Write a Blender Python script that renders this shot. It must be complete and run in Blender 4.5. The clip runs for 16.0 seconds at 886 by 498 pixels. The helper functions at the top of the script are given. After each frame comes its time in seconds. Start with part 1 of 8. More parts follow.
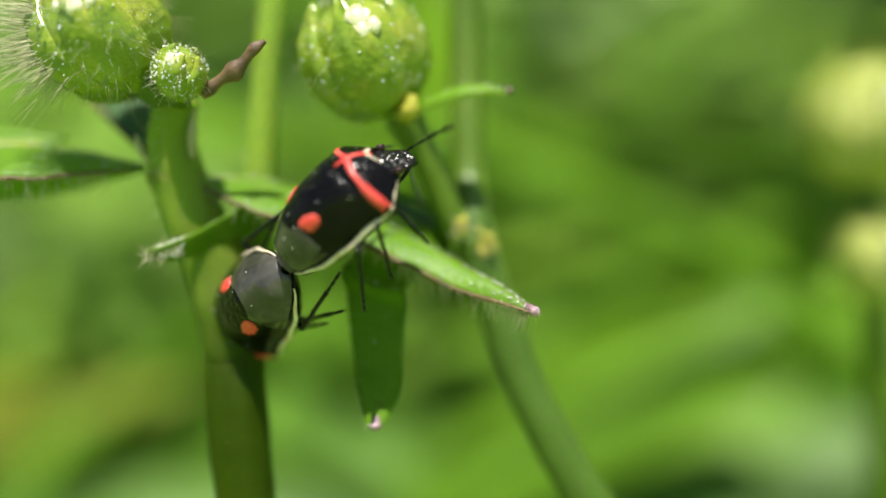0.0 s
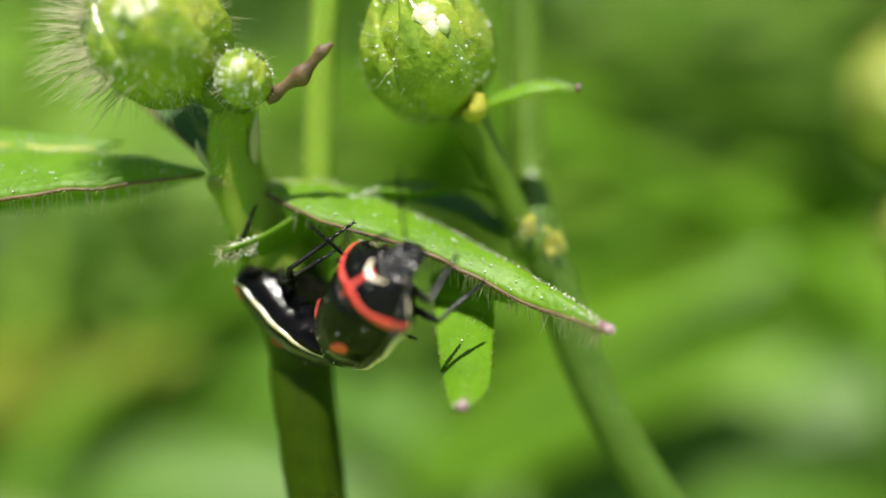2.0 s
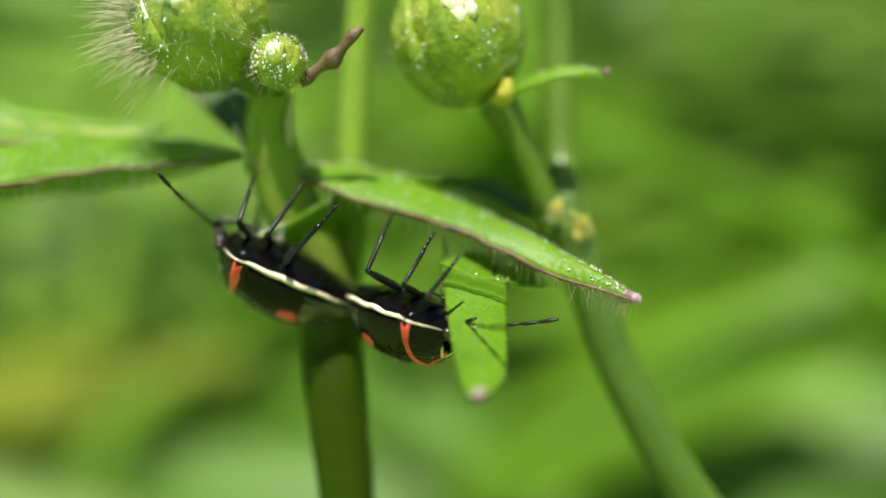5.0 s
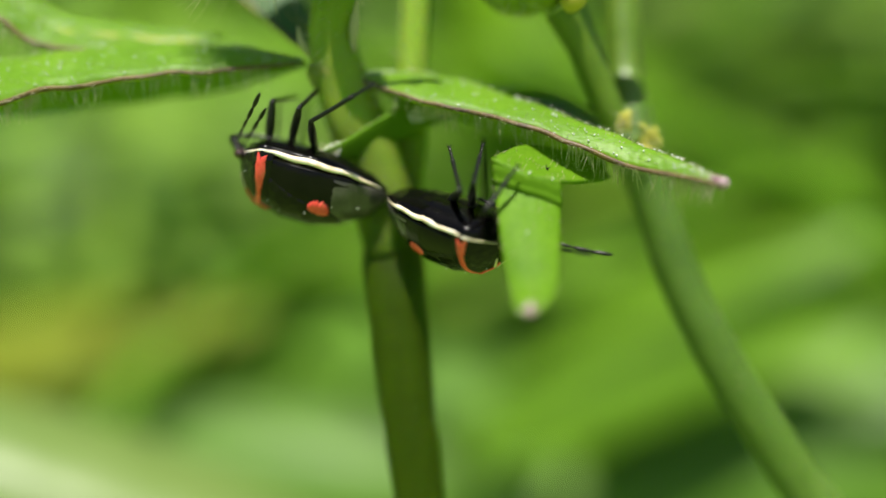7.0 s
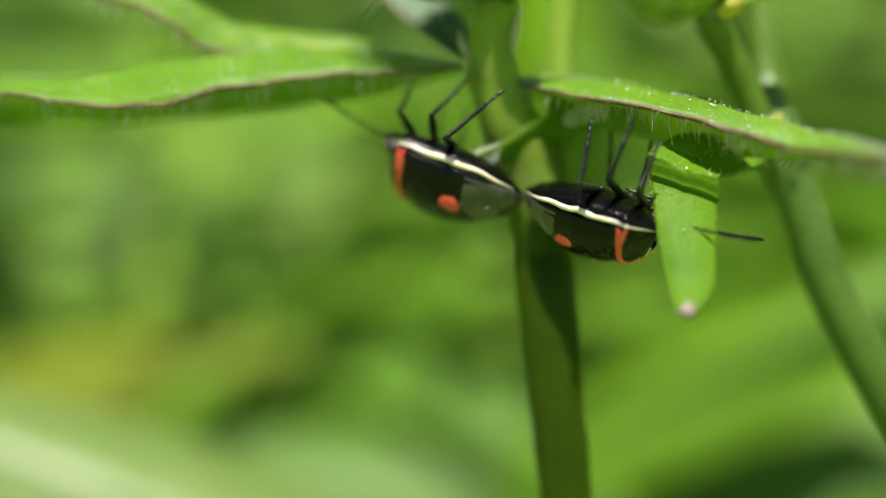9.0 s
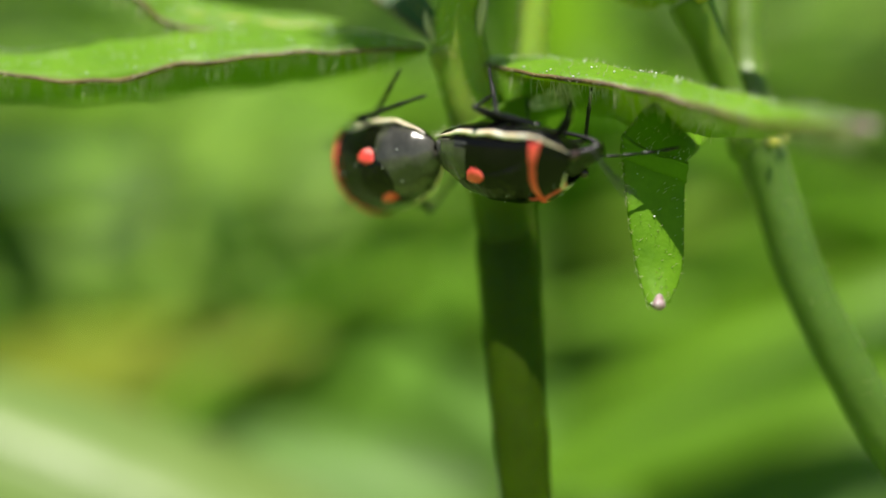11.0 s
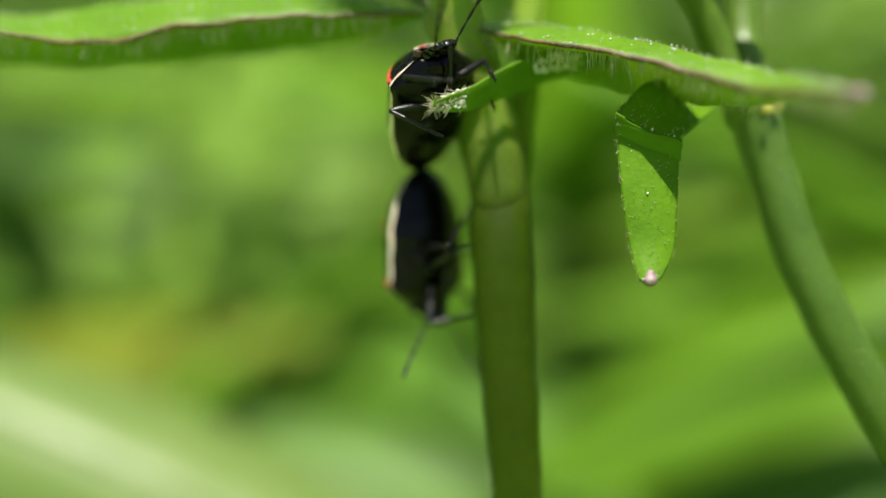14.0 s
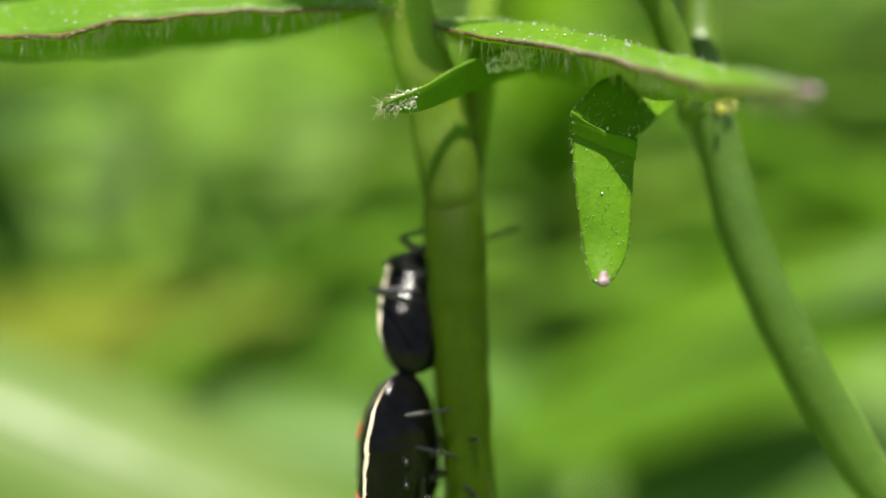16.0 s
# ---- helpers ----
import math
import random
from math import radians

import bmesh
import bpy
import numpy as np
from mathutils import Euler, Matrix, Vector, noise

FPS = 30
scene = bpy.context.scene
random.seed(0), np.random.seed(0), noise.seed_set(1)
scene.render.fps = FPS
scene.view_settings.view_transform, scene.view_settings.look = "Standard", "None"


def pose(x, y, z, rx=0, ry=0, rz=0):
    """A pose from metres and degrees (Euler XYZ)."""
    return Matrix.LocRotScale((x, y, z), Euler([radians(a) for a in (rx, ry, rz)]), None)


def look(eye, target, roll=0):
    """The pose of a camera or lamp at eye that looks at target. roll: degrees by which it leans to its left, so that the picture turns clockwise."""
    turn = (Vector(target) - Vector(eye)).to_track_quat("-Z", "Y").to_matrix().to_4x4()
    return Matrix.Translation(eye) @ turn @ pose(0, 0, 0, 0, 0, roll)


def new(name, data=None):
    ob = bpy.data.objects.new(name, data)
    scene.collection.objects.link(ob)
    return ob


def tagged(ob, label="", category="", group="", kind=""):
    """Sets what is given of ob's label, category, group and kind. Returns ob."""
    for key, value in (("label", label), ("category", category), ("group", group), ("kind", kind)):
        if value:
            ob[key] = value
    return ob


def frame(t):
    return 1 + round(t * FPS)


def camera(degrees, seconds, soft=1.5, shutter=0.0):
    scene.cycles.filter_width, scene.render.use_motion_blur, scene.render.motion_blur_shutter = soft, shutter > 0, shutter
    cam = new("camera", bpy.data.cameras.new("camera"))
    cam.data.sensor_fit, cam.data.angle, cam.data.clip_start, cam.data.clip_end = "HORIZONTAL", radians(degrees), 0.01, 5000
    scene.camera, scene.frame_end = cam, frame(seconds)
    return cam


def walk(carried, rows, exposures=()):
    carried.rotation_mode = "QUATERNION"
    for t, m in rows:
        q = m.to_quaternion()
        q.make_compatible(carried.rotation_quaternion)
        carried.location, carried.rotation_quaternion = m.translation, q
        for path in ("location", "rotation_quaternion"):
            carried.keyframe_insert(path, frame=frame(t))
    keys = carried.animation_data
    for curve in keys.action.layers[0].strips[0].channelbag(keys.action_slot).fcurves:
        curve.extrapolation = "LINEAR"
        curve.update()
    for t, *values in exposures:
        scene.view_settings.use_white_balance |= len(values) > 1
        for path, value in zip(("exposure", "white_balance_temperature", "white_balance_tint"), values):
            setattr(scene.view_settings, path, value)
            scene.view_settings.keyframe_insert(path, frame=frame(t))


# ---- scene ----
MM = 0.001
BASE = Vector((0.0, 0.0, 0.30))   # the leaf node of the front stem stands 30 cm over the soil

cam = camera(60, 16.0, soft=1.5, shutter=0.4)
cam.data.dof.use_dof = True
cam.data.dof.focus_distance = 0.0281
cam.data.dof.aperture_fstop = 9.0
cam.data.dof.aperture_blades = 0
walk(cam, [
    (0, pose(0.008614, -0.031704, 0.300139, 84.41, 0.85, -2.75)),
    (0.5, pose(0.009060, -0.031760, 0.301608, 81.72, -0.17, -1.61)),
    (1, pose(0.008494, -0.031049, 0.302564, 80.14, -0.89, -1.55)),
    (1.5, pose(0.006284, -0.031043, 0.302001, 81.07, 1.69, -3.81)),
    (2, pose(0.005650, -0.030724, 0.302293, 80.56, 1.73, -3.46)),
    (2.5, pose(0.006263, -0.031324, 0.301710, 82.27, 0.84, -1.61)),
    (3, pose(0.006788, -0.031264, 0.301811, 81.99, 0.97, -1.25)),
    (5.5, pose(0.006824, -0.031576, 0.300282, 82.00, 1.62, 1.16)),
    (6, pose(0.006321, -0.031469, 0.299554, 81.21, 1.49, 1.00)),
    (6.5, pose(0.005325, -0.031304, 0.299051, 80.13, 1.27, 1.12)),
    (7, pose(0.004148, -0.031399, 0.298456, 79.96, 1.16, 1.04)),
    (7.5, pose(0.002412, -0.031546, 0.298156, 80.42, 0.84, 1.30)),
    (8, pose(-0.000020, -0.031887, 0.297160, 82.25, 0.77, 1.05)),
    (8.5, pose(-0.001516, -0.032439, 0.296889, 83.14, 0.88, 1.87)),
    (11, pose(0.001188, -0.031524, 0.296266, 83.01, -0.48, 4.51)),
    (11.5, pose(0.001036, -0.031433, 0.294422, 84.81, -1.17, 4.44)),
    (12, pose(0.002648, -0.031692, 0.294187, 84.81, -1.29, 6.10)),
    (12.5, pose(0.003062, -0.031554, 0.293788, 84.63, -1.54, 6.87)),
    (13, pose(0.003511, -0.031545, 0.294299, 84.06, -1.63, 6.44)),
    (13.5, pose(0.001230, -0.031749, 0.294725, 83.25, -0.95, 4.26)),
    (14, pose(0.002003, -0.031772, 0.294744, 83.24, -1.16, 5.44)),
    (14.5, pose(0.002403, -0.031725, 0.294886, 82.77, -1.17, 5.20)),
    (15, pose(0.003415, -0.031631, 0.293856, 84.14, -1.37, 5.97)),
    (15.5, pose(0.003952, -0.031612, 0.294448, 82.88, -1.38, 5.73)),
    (16, pose(0.003054, -0.031306, 0.296145, 80.64, -1.38, 4.02))
], exposures=((0.0, 0.64), (12.0, 0.65), (14.0, 0.70), (16.0, 0.73)))

# ---- world and sun ----
SUN = Vector((-0.03, -0.36, 0.93)).normalized()
world = bpy.data.worlds.new("sky")
scene.world = world
world.use_nodes = True
wn = world.node_tree.nodes
sky = wn.new("ShaderNodeTexSky")
sky.sky_type = "NISHITA"
sky.sun_disc = False
sky.sun_elevation = math.asin(SUN.z)
sky.sun_rotation = math.atan2(SUN.x, SUN.y)
world.node_tree.links.new(sky.outputs[0], wn["Background"].inputs[0])
wn["Background"].inputs[1].default_value = 0.055
sun_data = bpy.data.lights.new("sun", "SUN")
sun_data.energy = 5.0
sun_data.angle = radians(0.53)
sun_data.color = (1.0, 0.95, 0.86)
sun = new("sun", sun_data)
sun.matrix_world = look(BASE + SUN, BASE)


# ---- materials ----
def material(name):
    m = bpy.data.materials.new(name)
    m.use_nodes = True
    nt = m.node_tree
    return m, nt, nt.nodes, nt.nodes["Principled BSDF"]


def noise_node(nt, scale, detail=4.0, rough=0.55):
    co = nt.nodes.new("ShaderNodeTexCoord")
    n = nt.nodes.new("ShaderNodeTexNoise")
    n.inputs["Scale"].default_value = scale
    n.inputs["Detail"].default_value = detail
    n.inputs["Roughness"].default_value = rough
    nt.links.new(co.outputs["Object"], n.inputs["Vector"])
    return n


def ramp(nt, fac, stops):
    r = nt.nodes.new("ShaderNodeValToRGB")
    e = r.color_ramp.elements
    while len(e) < len(stops):
        e.new(0.5)
    for el, (p, c) in zip(e, stops):
        el.position, el.color = p, (*c, 1)
    nt.links.new(fac, r.inputs[0])
    return r


def bump(nt, bsdf, scale, strength, dist, detail=5.0, kind="noise"):
    if kind == "noise":
        n = noise_node(nt, scale, detail)
        h = n.outputs["Fac"]
    else:
        co = nt.nodes.new("ShaderNodeTexCoord")
        n = nt.nodes.new("ShaderNodeTexVoronoi")
        n.inputs["Scale"].default_value = scale
        nt.links.new(co.outputs["Object"], n.inputs["Vector"])
        h = n.outputs["Distance"]
    b = nt.nodes.new("ShaderNodeBump")
    b.inputs["Strength"].default_value = strength
    b.inputs["Distance"].default_value = dist
    nt.links.new(h, b.inputs["Height"])
    nt.links.new(b.outputs[0], bsdf.inputs["Normal"])
    return b


def plant_material(name, dark, mid, light, rough=0.45, translucent=0.35, scale=900.0, glow=(0.25, 0.5, 0.03), bumpy=0.5, island=False, through_tint=0.5):
    """Green tissue: mottled colour at two scales, fine relief, light that passes through."""
    m, nt, nodes, p = material(name)
    dark, mid, light, glow = (tuple(c * k for c, k in zip(q, (1.12, 1.0, 1.05))) for q in (dark, mid, light, glow))
    big, small = noise_node(nt, scale * 0.35, 3.0), noise_node(nt, scale * 4.0, 4.0)
    mixv = nodes.new("ShaderNodeMath")
    mixv.operation = "MULTIPLY_ADD"
    mixv.inputs[1].default_value = 0.35
    nt.links.new(small.outputs["Fac"], mixv.inputs[0])
    if island:
        g = nodes.new("ShaderNodeNewGeometry")
        sc = nodes.new("ShaderNodeMath")
        sc.operation = "MULTIPLY_ADD"
        sc.inputs[1].default_value, sc.inputs[2].default_value = 0.75, -0.05
        nt.links.new(g.outputs["Random Per Island"], sc.inputs[0])
        nt.links.new(sc.outputs[0], mixv.inputs[2])
    else:
        sc = nodes.new("ShaderNodeMath")
        sc.operation = "MULTIPLY"
        sc.inputs[1].default_value = 0.65
        nt.links.new(big.outputs["Fac"], sc.inputs[0])
        nt.links.new(sc.outputs[0], mixv.inputs[2])
    r = ramp(nt, mixv.outputs[0], ((0.25, dark), (0.5, mid), (0.75, light)))
    nt.links.new(r.outputs[0], p.inputs["Base Color"])
    p.inputs["Roughness"].default_value = rough
    p.inputs["Specular IOR Level"].default_value = 0.5
    bump(nt, p, scale * 5.0, bumpy, 0.00006 if scale > 300 else 0.001)
    tr = nodes.new("ShaderNodeBsdfTranslucent")
    tint = nodes.new("ShaderNodeMix")
    tint.data_type = "RGBA"
    tint.inputs[0].default_value = through_tint
    nt.links.new(r.outputs[0], tint.inputs[6])
    tint.inputs[7].default_value = (*glow, 1)
    nt.links.new(tint.outputs[2], tr.inputs[0])
    mx = nodes.new("ShaderNodeMixShader")
    mx.inputs[0].default_value = translucent
    nt.links.new(p.outputs[0], mx.inputs[1])
    nt.links.new(tr.outputs[0], mx.inputs[2])
    nt.links.new(mx.outputs[0], nodes["Material Output"].inputs[0])
    return m


def plain_material(name, colours, rough, scale, bumps=None, coat=0.0, spec=0.5, metal=0.0, alpha=None):
    m, nt, nodes, p = material(name)
    n = noise_node(nt, scale, 5.0)
    r = ramp(nt, n.outputs["Fac"], tuple((0.3 + 0.4 * k / max(1, len(colours) - 1), c) for k, c in enumerate(colours)))
    nt.links.new(r.outputs[0], p.inputs["Base Color"])
    p.inputs["Roughness"].default_value = rough
    p.inputs["Specular IOR Level"].default_value = spec
    p.inputs["Coat Weight"].default_value = coat
    p.inputs["Coat Roughness"].default_value = 0.12
    p.inputs["Metallic"].default_value = metal
    if bumps:
        bump(nt, p, *bumps)
    return m


LEAF = plant_material("leaf_green", (0.085, 0.21, 0.011), (0.14, 0.32, 0.016), (0.23, 0.43, 0.032), 0.40, 0.42, 700.0, (0.60, 0.90, 0.05), 0.9, False, 0.75)
GLAND = plain_material("white_gland", ((0.7, 0.72, 0.62), (0.85, 0.86, 0.8)), 0.2, 3000.0, None, 0.5)
# darker, less translucent copy of leaf_green, with shade put into the colour
LEAF_DIMMED = plant_material("dimmed_leaf_green", (0.060, 0.165, 0.005), (0.090, 0.225, 0.008), (0.135, 0.30, 0.013), 0.5, 0.16, 900.0, (0.3, 0.5, 0.03), 0.5)
LEAF_DIMMED.node_tree.nodes["Principled BSDF"].inputs["Specular IOR Level"].default_value = 0.1
LEAF.node_tree.nodes["Principled BSDF"].inputs["Specular IOR Level"].default_value = 0.35
# shaded copy of the leaf green: the rear leaves' shade is in its colour
LEAF_DARK = plant_material("shaded_leaf_green", (0.03, 0.10, 0.02), (0.045, 0.14, 0.025), (0.07, 0.19, 0.03), 0.5, 0.15, 700.0, (0.10, 0.25, 0.03))


def juicy(mat, weight, depth):
    """Light wanders inside thick green tissue before it comes out again."""
    p = mat.node_tree.nodes["Principled BSDF"]
    p.inputs["Subsurface Weight"].default_value = weight
    p.inputs["Subsurface Radius"].default_value = (0.6, 1.0, 0.10)
    p.inputs["Subsurface Scale"].default_value = depth * MM
    return mat


# front stem green, darkened in colour for the shadow it stands in
STEM_SHADED = juicy(plant_material("shaded_stem_green", (0.020, 0.046, 0.0004), (0.028, 0.062, 0.0006), (0.040, 0.082, 0.001), 0.55, 0.04, 500.0, (0.12, 0.3, 0.02), 0.35), 0.95, 2.2)
STEM_SHADED.node_tree.nodes["Principled BSDF"].inputs["Specular IOR Level"].default_value = 0.12
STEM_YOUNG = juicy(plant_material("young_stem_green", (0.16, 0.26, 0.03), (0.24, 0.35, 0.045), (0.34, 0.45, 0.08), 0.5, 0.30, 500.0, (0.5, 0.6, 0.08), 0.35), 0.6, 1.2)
# the young top is paler; the deep green below has shade put into it
nt = STEM_SHADED.node_tree
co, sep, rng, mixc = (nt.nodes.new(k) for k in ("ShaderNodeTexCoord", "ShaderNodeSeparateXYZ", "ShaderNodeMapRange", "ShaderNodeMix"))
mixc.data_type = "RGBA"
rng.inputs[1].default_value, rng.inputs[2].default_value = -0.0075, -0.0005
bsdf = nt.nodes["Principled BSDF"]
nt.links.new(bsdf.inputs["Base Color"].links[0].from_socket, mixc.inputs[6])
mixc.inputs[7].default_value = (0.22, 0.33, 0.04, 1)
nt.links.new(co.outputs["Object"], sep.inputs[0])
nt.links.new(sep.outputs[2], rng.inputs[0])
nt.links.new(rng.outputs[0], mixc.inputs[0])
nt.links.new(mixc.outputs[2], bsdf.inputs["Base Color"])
STEM_PALE = juicy(plant_material("bloomy_stem_green", (0.048, 0.115, 0.008), (0.07, 0.155, 0.014), (0.11, 0.21, 0.032), 0.45, 0.06, 500.0, (0.2, 0.4, 0.06), 0.35), 0.5, 0.8)
STEM = juicy(plant_material("stem_green", (0.06, 0.135, 0.006), (0.09, 0.185, 0.009), (0.13, 0.24, 0.014), 0.42, 0.08, 500.0, (0.2, 0.4, 0.03), 0.35), 0.5, 0.8)
BUD = plant_material("bud_green", (0.11, 0.25, 0.012), (0.24, 0.40, 0.022), (0.55, 0.58, 0.08), 0.24, 0.18, 2200.0, (0.35, 0.5, 0.04), 0.4)
PALE = plant_material("pale_tissue", (0.40, 0.48, 0.04), (0.55, 0.58, 0.07), (0.70, 0.70, 0.16), 0.4, 0.3, 900.0, (0.5, 0.55, 0.1))
BUD.node_tree.nodes["Principled BSDF"].inputs["Coat Weight"].default_value = 1.0
BUD.node_tree.nodes["Principled BSDF"].inputs["Coat Roughness"].default_value = 0.14
bump(BUD.node_tree, BUD.node_tree.nodes["Principled BSDF"], 3000.0, 0.28, 0.00014, 2.0, "pits")
GLINT = plain_material("pale_glint", ((0.75, 0.72, 0.25), (0.85, 0.83, 0.5), (0.9, 0.9, 0.75)), 0.18, 2500.0, (4000.0, 0.3, 0.00004), 1.0)
FAR_BUD = plant_material("pale_bud_green", (0.28, 0.40, 0.05), (0.42, 0.53, 0.09), (0.62, 0.68, 0.22), 0.3, 0.2, 300.0, (0.5, 0.55, 0.1))
BROWN = plain_material("brown_margin", ((0.06, 0.035, 0.012), (0.12, 0.075, 0.02), (0.17, 0.12, 0.03)), 0.5, 1500.0, (4000.0, 0.5, 0.00004))
WITHERED = plain_material("withered_brown", ((0.05, 0.03, 0.015), (0.13, 0.08, 0.04), (0.22, 0.14, 0.07)), 0.55, 1200.0, (4000.0, 0.8, 0.00008))
TIP = plain_material("purple_tip", ((0.12, 0.06, 0.08), (0.30, 0.18, 0.20), (0.5, 0.4, 0.42)), 0.22, 2500.0, (5000.0, 0.5, 0.00004), 0.5)
HAIR = plant_material("plant_hair", (0.45, 0.52, 0.30), (0.6, 0.66, 0.42), (0.75, 0.78, 0.6), 0.25, 0.45, 900.0, (0.7, 0.75, 0.45))
BLACK = plain_material("black_chitin", ((0.0015, 0.0014, 0.0012), (0.003, 0.0027, 0.0023), (0.006, 0.005, 0.0045)), 0.13, 900.0, (5200.0, 0.5, 0.00003), 0.0, 0.2)
PITTED = plain_material("pitted_black_chitin", ((0.0015, 0.0014, 0.0012), (0.003, 0.0027, 0.0023), (0.007, 0.006, 0.005)), 0.2, 900.0, (4200.0, 0.8, 0.00006, 2.0, "pits"), 0.0, 0.25)
ORANGE = plain_material("orange_red_marking", ((0.62, 0.04, 0.032), (0.80, 0.07, 0.055), (0.88, 0.13, 0.10)), 0.36, 2600.0, (6000.0, 0.5, 0.00003), 0.25)
CREAM = plain_material("cream_margin", ((0.70, 0.52, 0.32), (0.84, 0.72, 0.54), (0.90, 0.86, 0.78)), 0.25, 2600.0, (5000.0, 0.4, 0.00003), 0.4)
MEMBRANE = plain_material("grey_wing_membrane", ((0.020, 0.0195, 0.016), (0.040, 0.0385, 0.031), (0.085, 0.081, 0.068)), 0.18, 800.0, (2500.0, 0.3, 0.00003), 0.3)
LEG = plain_material("black_leg", ((0.004, 0.004, 0.004), (0.007, 0.007, 0.007), (0.012, 0.012, 0.012)), 0.28, 1500.0, (7000.0, 0.4, 0.00002), 0.0, 0.35)
HEAD = plain_material("rough_black_head", ((0.003, 0.0028, 0.0026), (0.006, 0.0055, 0.005), (0.012, 0.011, 0.01)), 0.22, 900.0, (5200.0, 0.9, 0.0001, 2.0, "pits"), 0.0, 0.5)
EYE = plain_material("dark_eye", ((0.02, 0.006, 0.004), (0.035, 0.01, 0.006)), 0.15, 4000.0, (16000.0, 0.5, 0.00001), 0.5)
SOIL = plant_material("short_grass", (0.05, 0.12, 0.008), (0.11, 0.24, 0.014), (0.22, 0.38, 0.03), 0.7, 0.0, 18.0, (0.2, 0.4, 0.02), 0.8)
GREENS = [
    plant_material("meadow_mid", (0.035, 0.10, 0.008), (0.10, 0.235, 0.016), (0.20, 0.38, 0.035), 0.45, 0.35, 30.0, (0.22, 0.42, 0.02), 0.3, True),
    plant_material("meadow_yellow", (0.14, 0.22, 0.012), (0.22, 0.30, 0.02), (0.28, 0.36, 0.03), 0.5, 0.4, 30.0, (0.40, 0.45, 0.03), 0.3),
    plant_material("meadow_pale", (0.11, 0.22, 0.04), (0.16, 0.27, 0.06), (0.24, 0.35, 0.12), 0.42, 0.25, 30.0, (0.4, 0.5, 0.2), 0.3),
    plant_material("meadow_bright", (0.10, 0.26, 0.010), (0.16, 0.36, 0.018), (0.22, 0.45, 0.03), 0.45, 0.4, 30.0, (0.25, 0.5, 0.02), 0.3),
    # dark green with the background's shade put into the colour
    plant_material("meadow_shade", (0.015, 0.05, 0.005), (0.03, 0.09, 0.008), (0.05, 0.13, 0.012), 0.55, 0.2, 30.0, (0.1, 0.25, 0.01), 0.3),
    plant_material("meadow_green", (0.055, 0.15, 0.010), (0.09, 0.225, 0.014), (0.14, 0.30, 0.022), 0.5, 0.3, 30.0, (0.2, 0.42, 0.02), 0.3),
    plant_material("meadow_olive", (0.05, 0.075, 0.012), (0.08, 0.11, 0.018), (0.12, 0.15, 0.03), 0.55, 0.25, 30.0, (0.2, 0.25, 0.03), 0.3),
]


# ---- mesh tools (millimetres) ----
def mesh_of(name, verts, faces, mat, smooth=True):
    me = bpy.data.meshes.new(name)
    me.from_pydata([tuple(c * MM for c in v) for v in verts], [], faces)
    me.validate()
    bm = bmesh.new()
    bm.from_mesh(me)
    bmesh.ops.recalc_face_normals(bm, faces=bm.faces)
    bm.to_mesh(me)
    bm.free()
    if smooth:
        me.polygons.foreach_set("use_smooth", [True] * len(me.polygons))
    me.materials.append(mat)
    return me


def part(name, verts, faces, mat, parent, label="", at=(0, 0, 0), kind=""):
    ob = new(name, mesh_of(name, verts, faces, mat))
    ob.parent = parent
    ob.location = Vector(at) * MM
    return tagged(ob, label=label, kind=kind)


def thing(name, label, category, at=(0, 0, 0), group="", kind=""):
    ob = new(name)
    ob.empty_display_size = 0.002
    ob.location = BASE + Vector(at) * MM
    return tagged(ob, label, category, group, kind)


def spline(pts, n):
    """Points along a Catmull-Rom curve through pts."""
    p = np.array(pts, float)
    p = np.vstack([2 * p[0] - p[1], p, 2 * p[-1] - p[-2]])
    k = len(p) - 3
    out = []
    for i in range(n):
        s = i / (n - 1) * k
        j = min(int(s), k - 1)
        t = s - j
        a, b, c, d = p[j:j + 4]
        out.append(0.5 * (2 * b + (c - a) * t + (2 * a - 5 * b + 4 * c - d) * t * t + (3 * b - a - 3 * c + d) * t ** 3))
    return np.array(out)


def tube(pts, radii, n=40, sides=14, rough=0.0, ribs=0.0, seed=0):
    """A closed tapering tube along a curve."""
    c = spline(pts, n)
    r = np.interp(np.linspace(0, 1, n), np.linspace(0, 1, len(radii)), radii)
    tang = np.gradient(c, axis=0)
    tang /= np.linalg.norm(tang, axis=1)[:, None]
    up = np.array([0.31, 0.9, 0.2]) if abs(tang[0] @ np.array([0.3, 0.9, 0.2])) < 0.8 else np.array([1.0, 0, 0])
    verts, faces = [], []
    for i in range(n):
        a = np.cross(tang[i], up)
        a /= np.linalg.norm(a)
        b = np.cross(tang[i], a)
        for k in range(sides):
            an = 2 * math.pi * k / sides
            q = r[i] * (1 + ribs * math.cos(5 * an))
            if rough:
                q *= 1 + rough * noise.noise(Vector((c[i][0] * 0.9 + seed, c[i][2] * 0.9, an)))
            verts.append(c[i] + q * (math.cos(an) * a + math.sin(an) * b))
    for i in range(n - 1):
        for k in range(sides):
            k2 = (k + 1) % sides
            faces.append((i * sides + k, i * sides + k2, (i + 1) * sides + k2, (i + 1) * sides + k))
    faces.append(tuple(range(sides)))
    faces.append(tuple((n - 1) * sides + k for k in range(sides)))
    return verts, faces


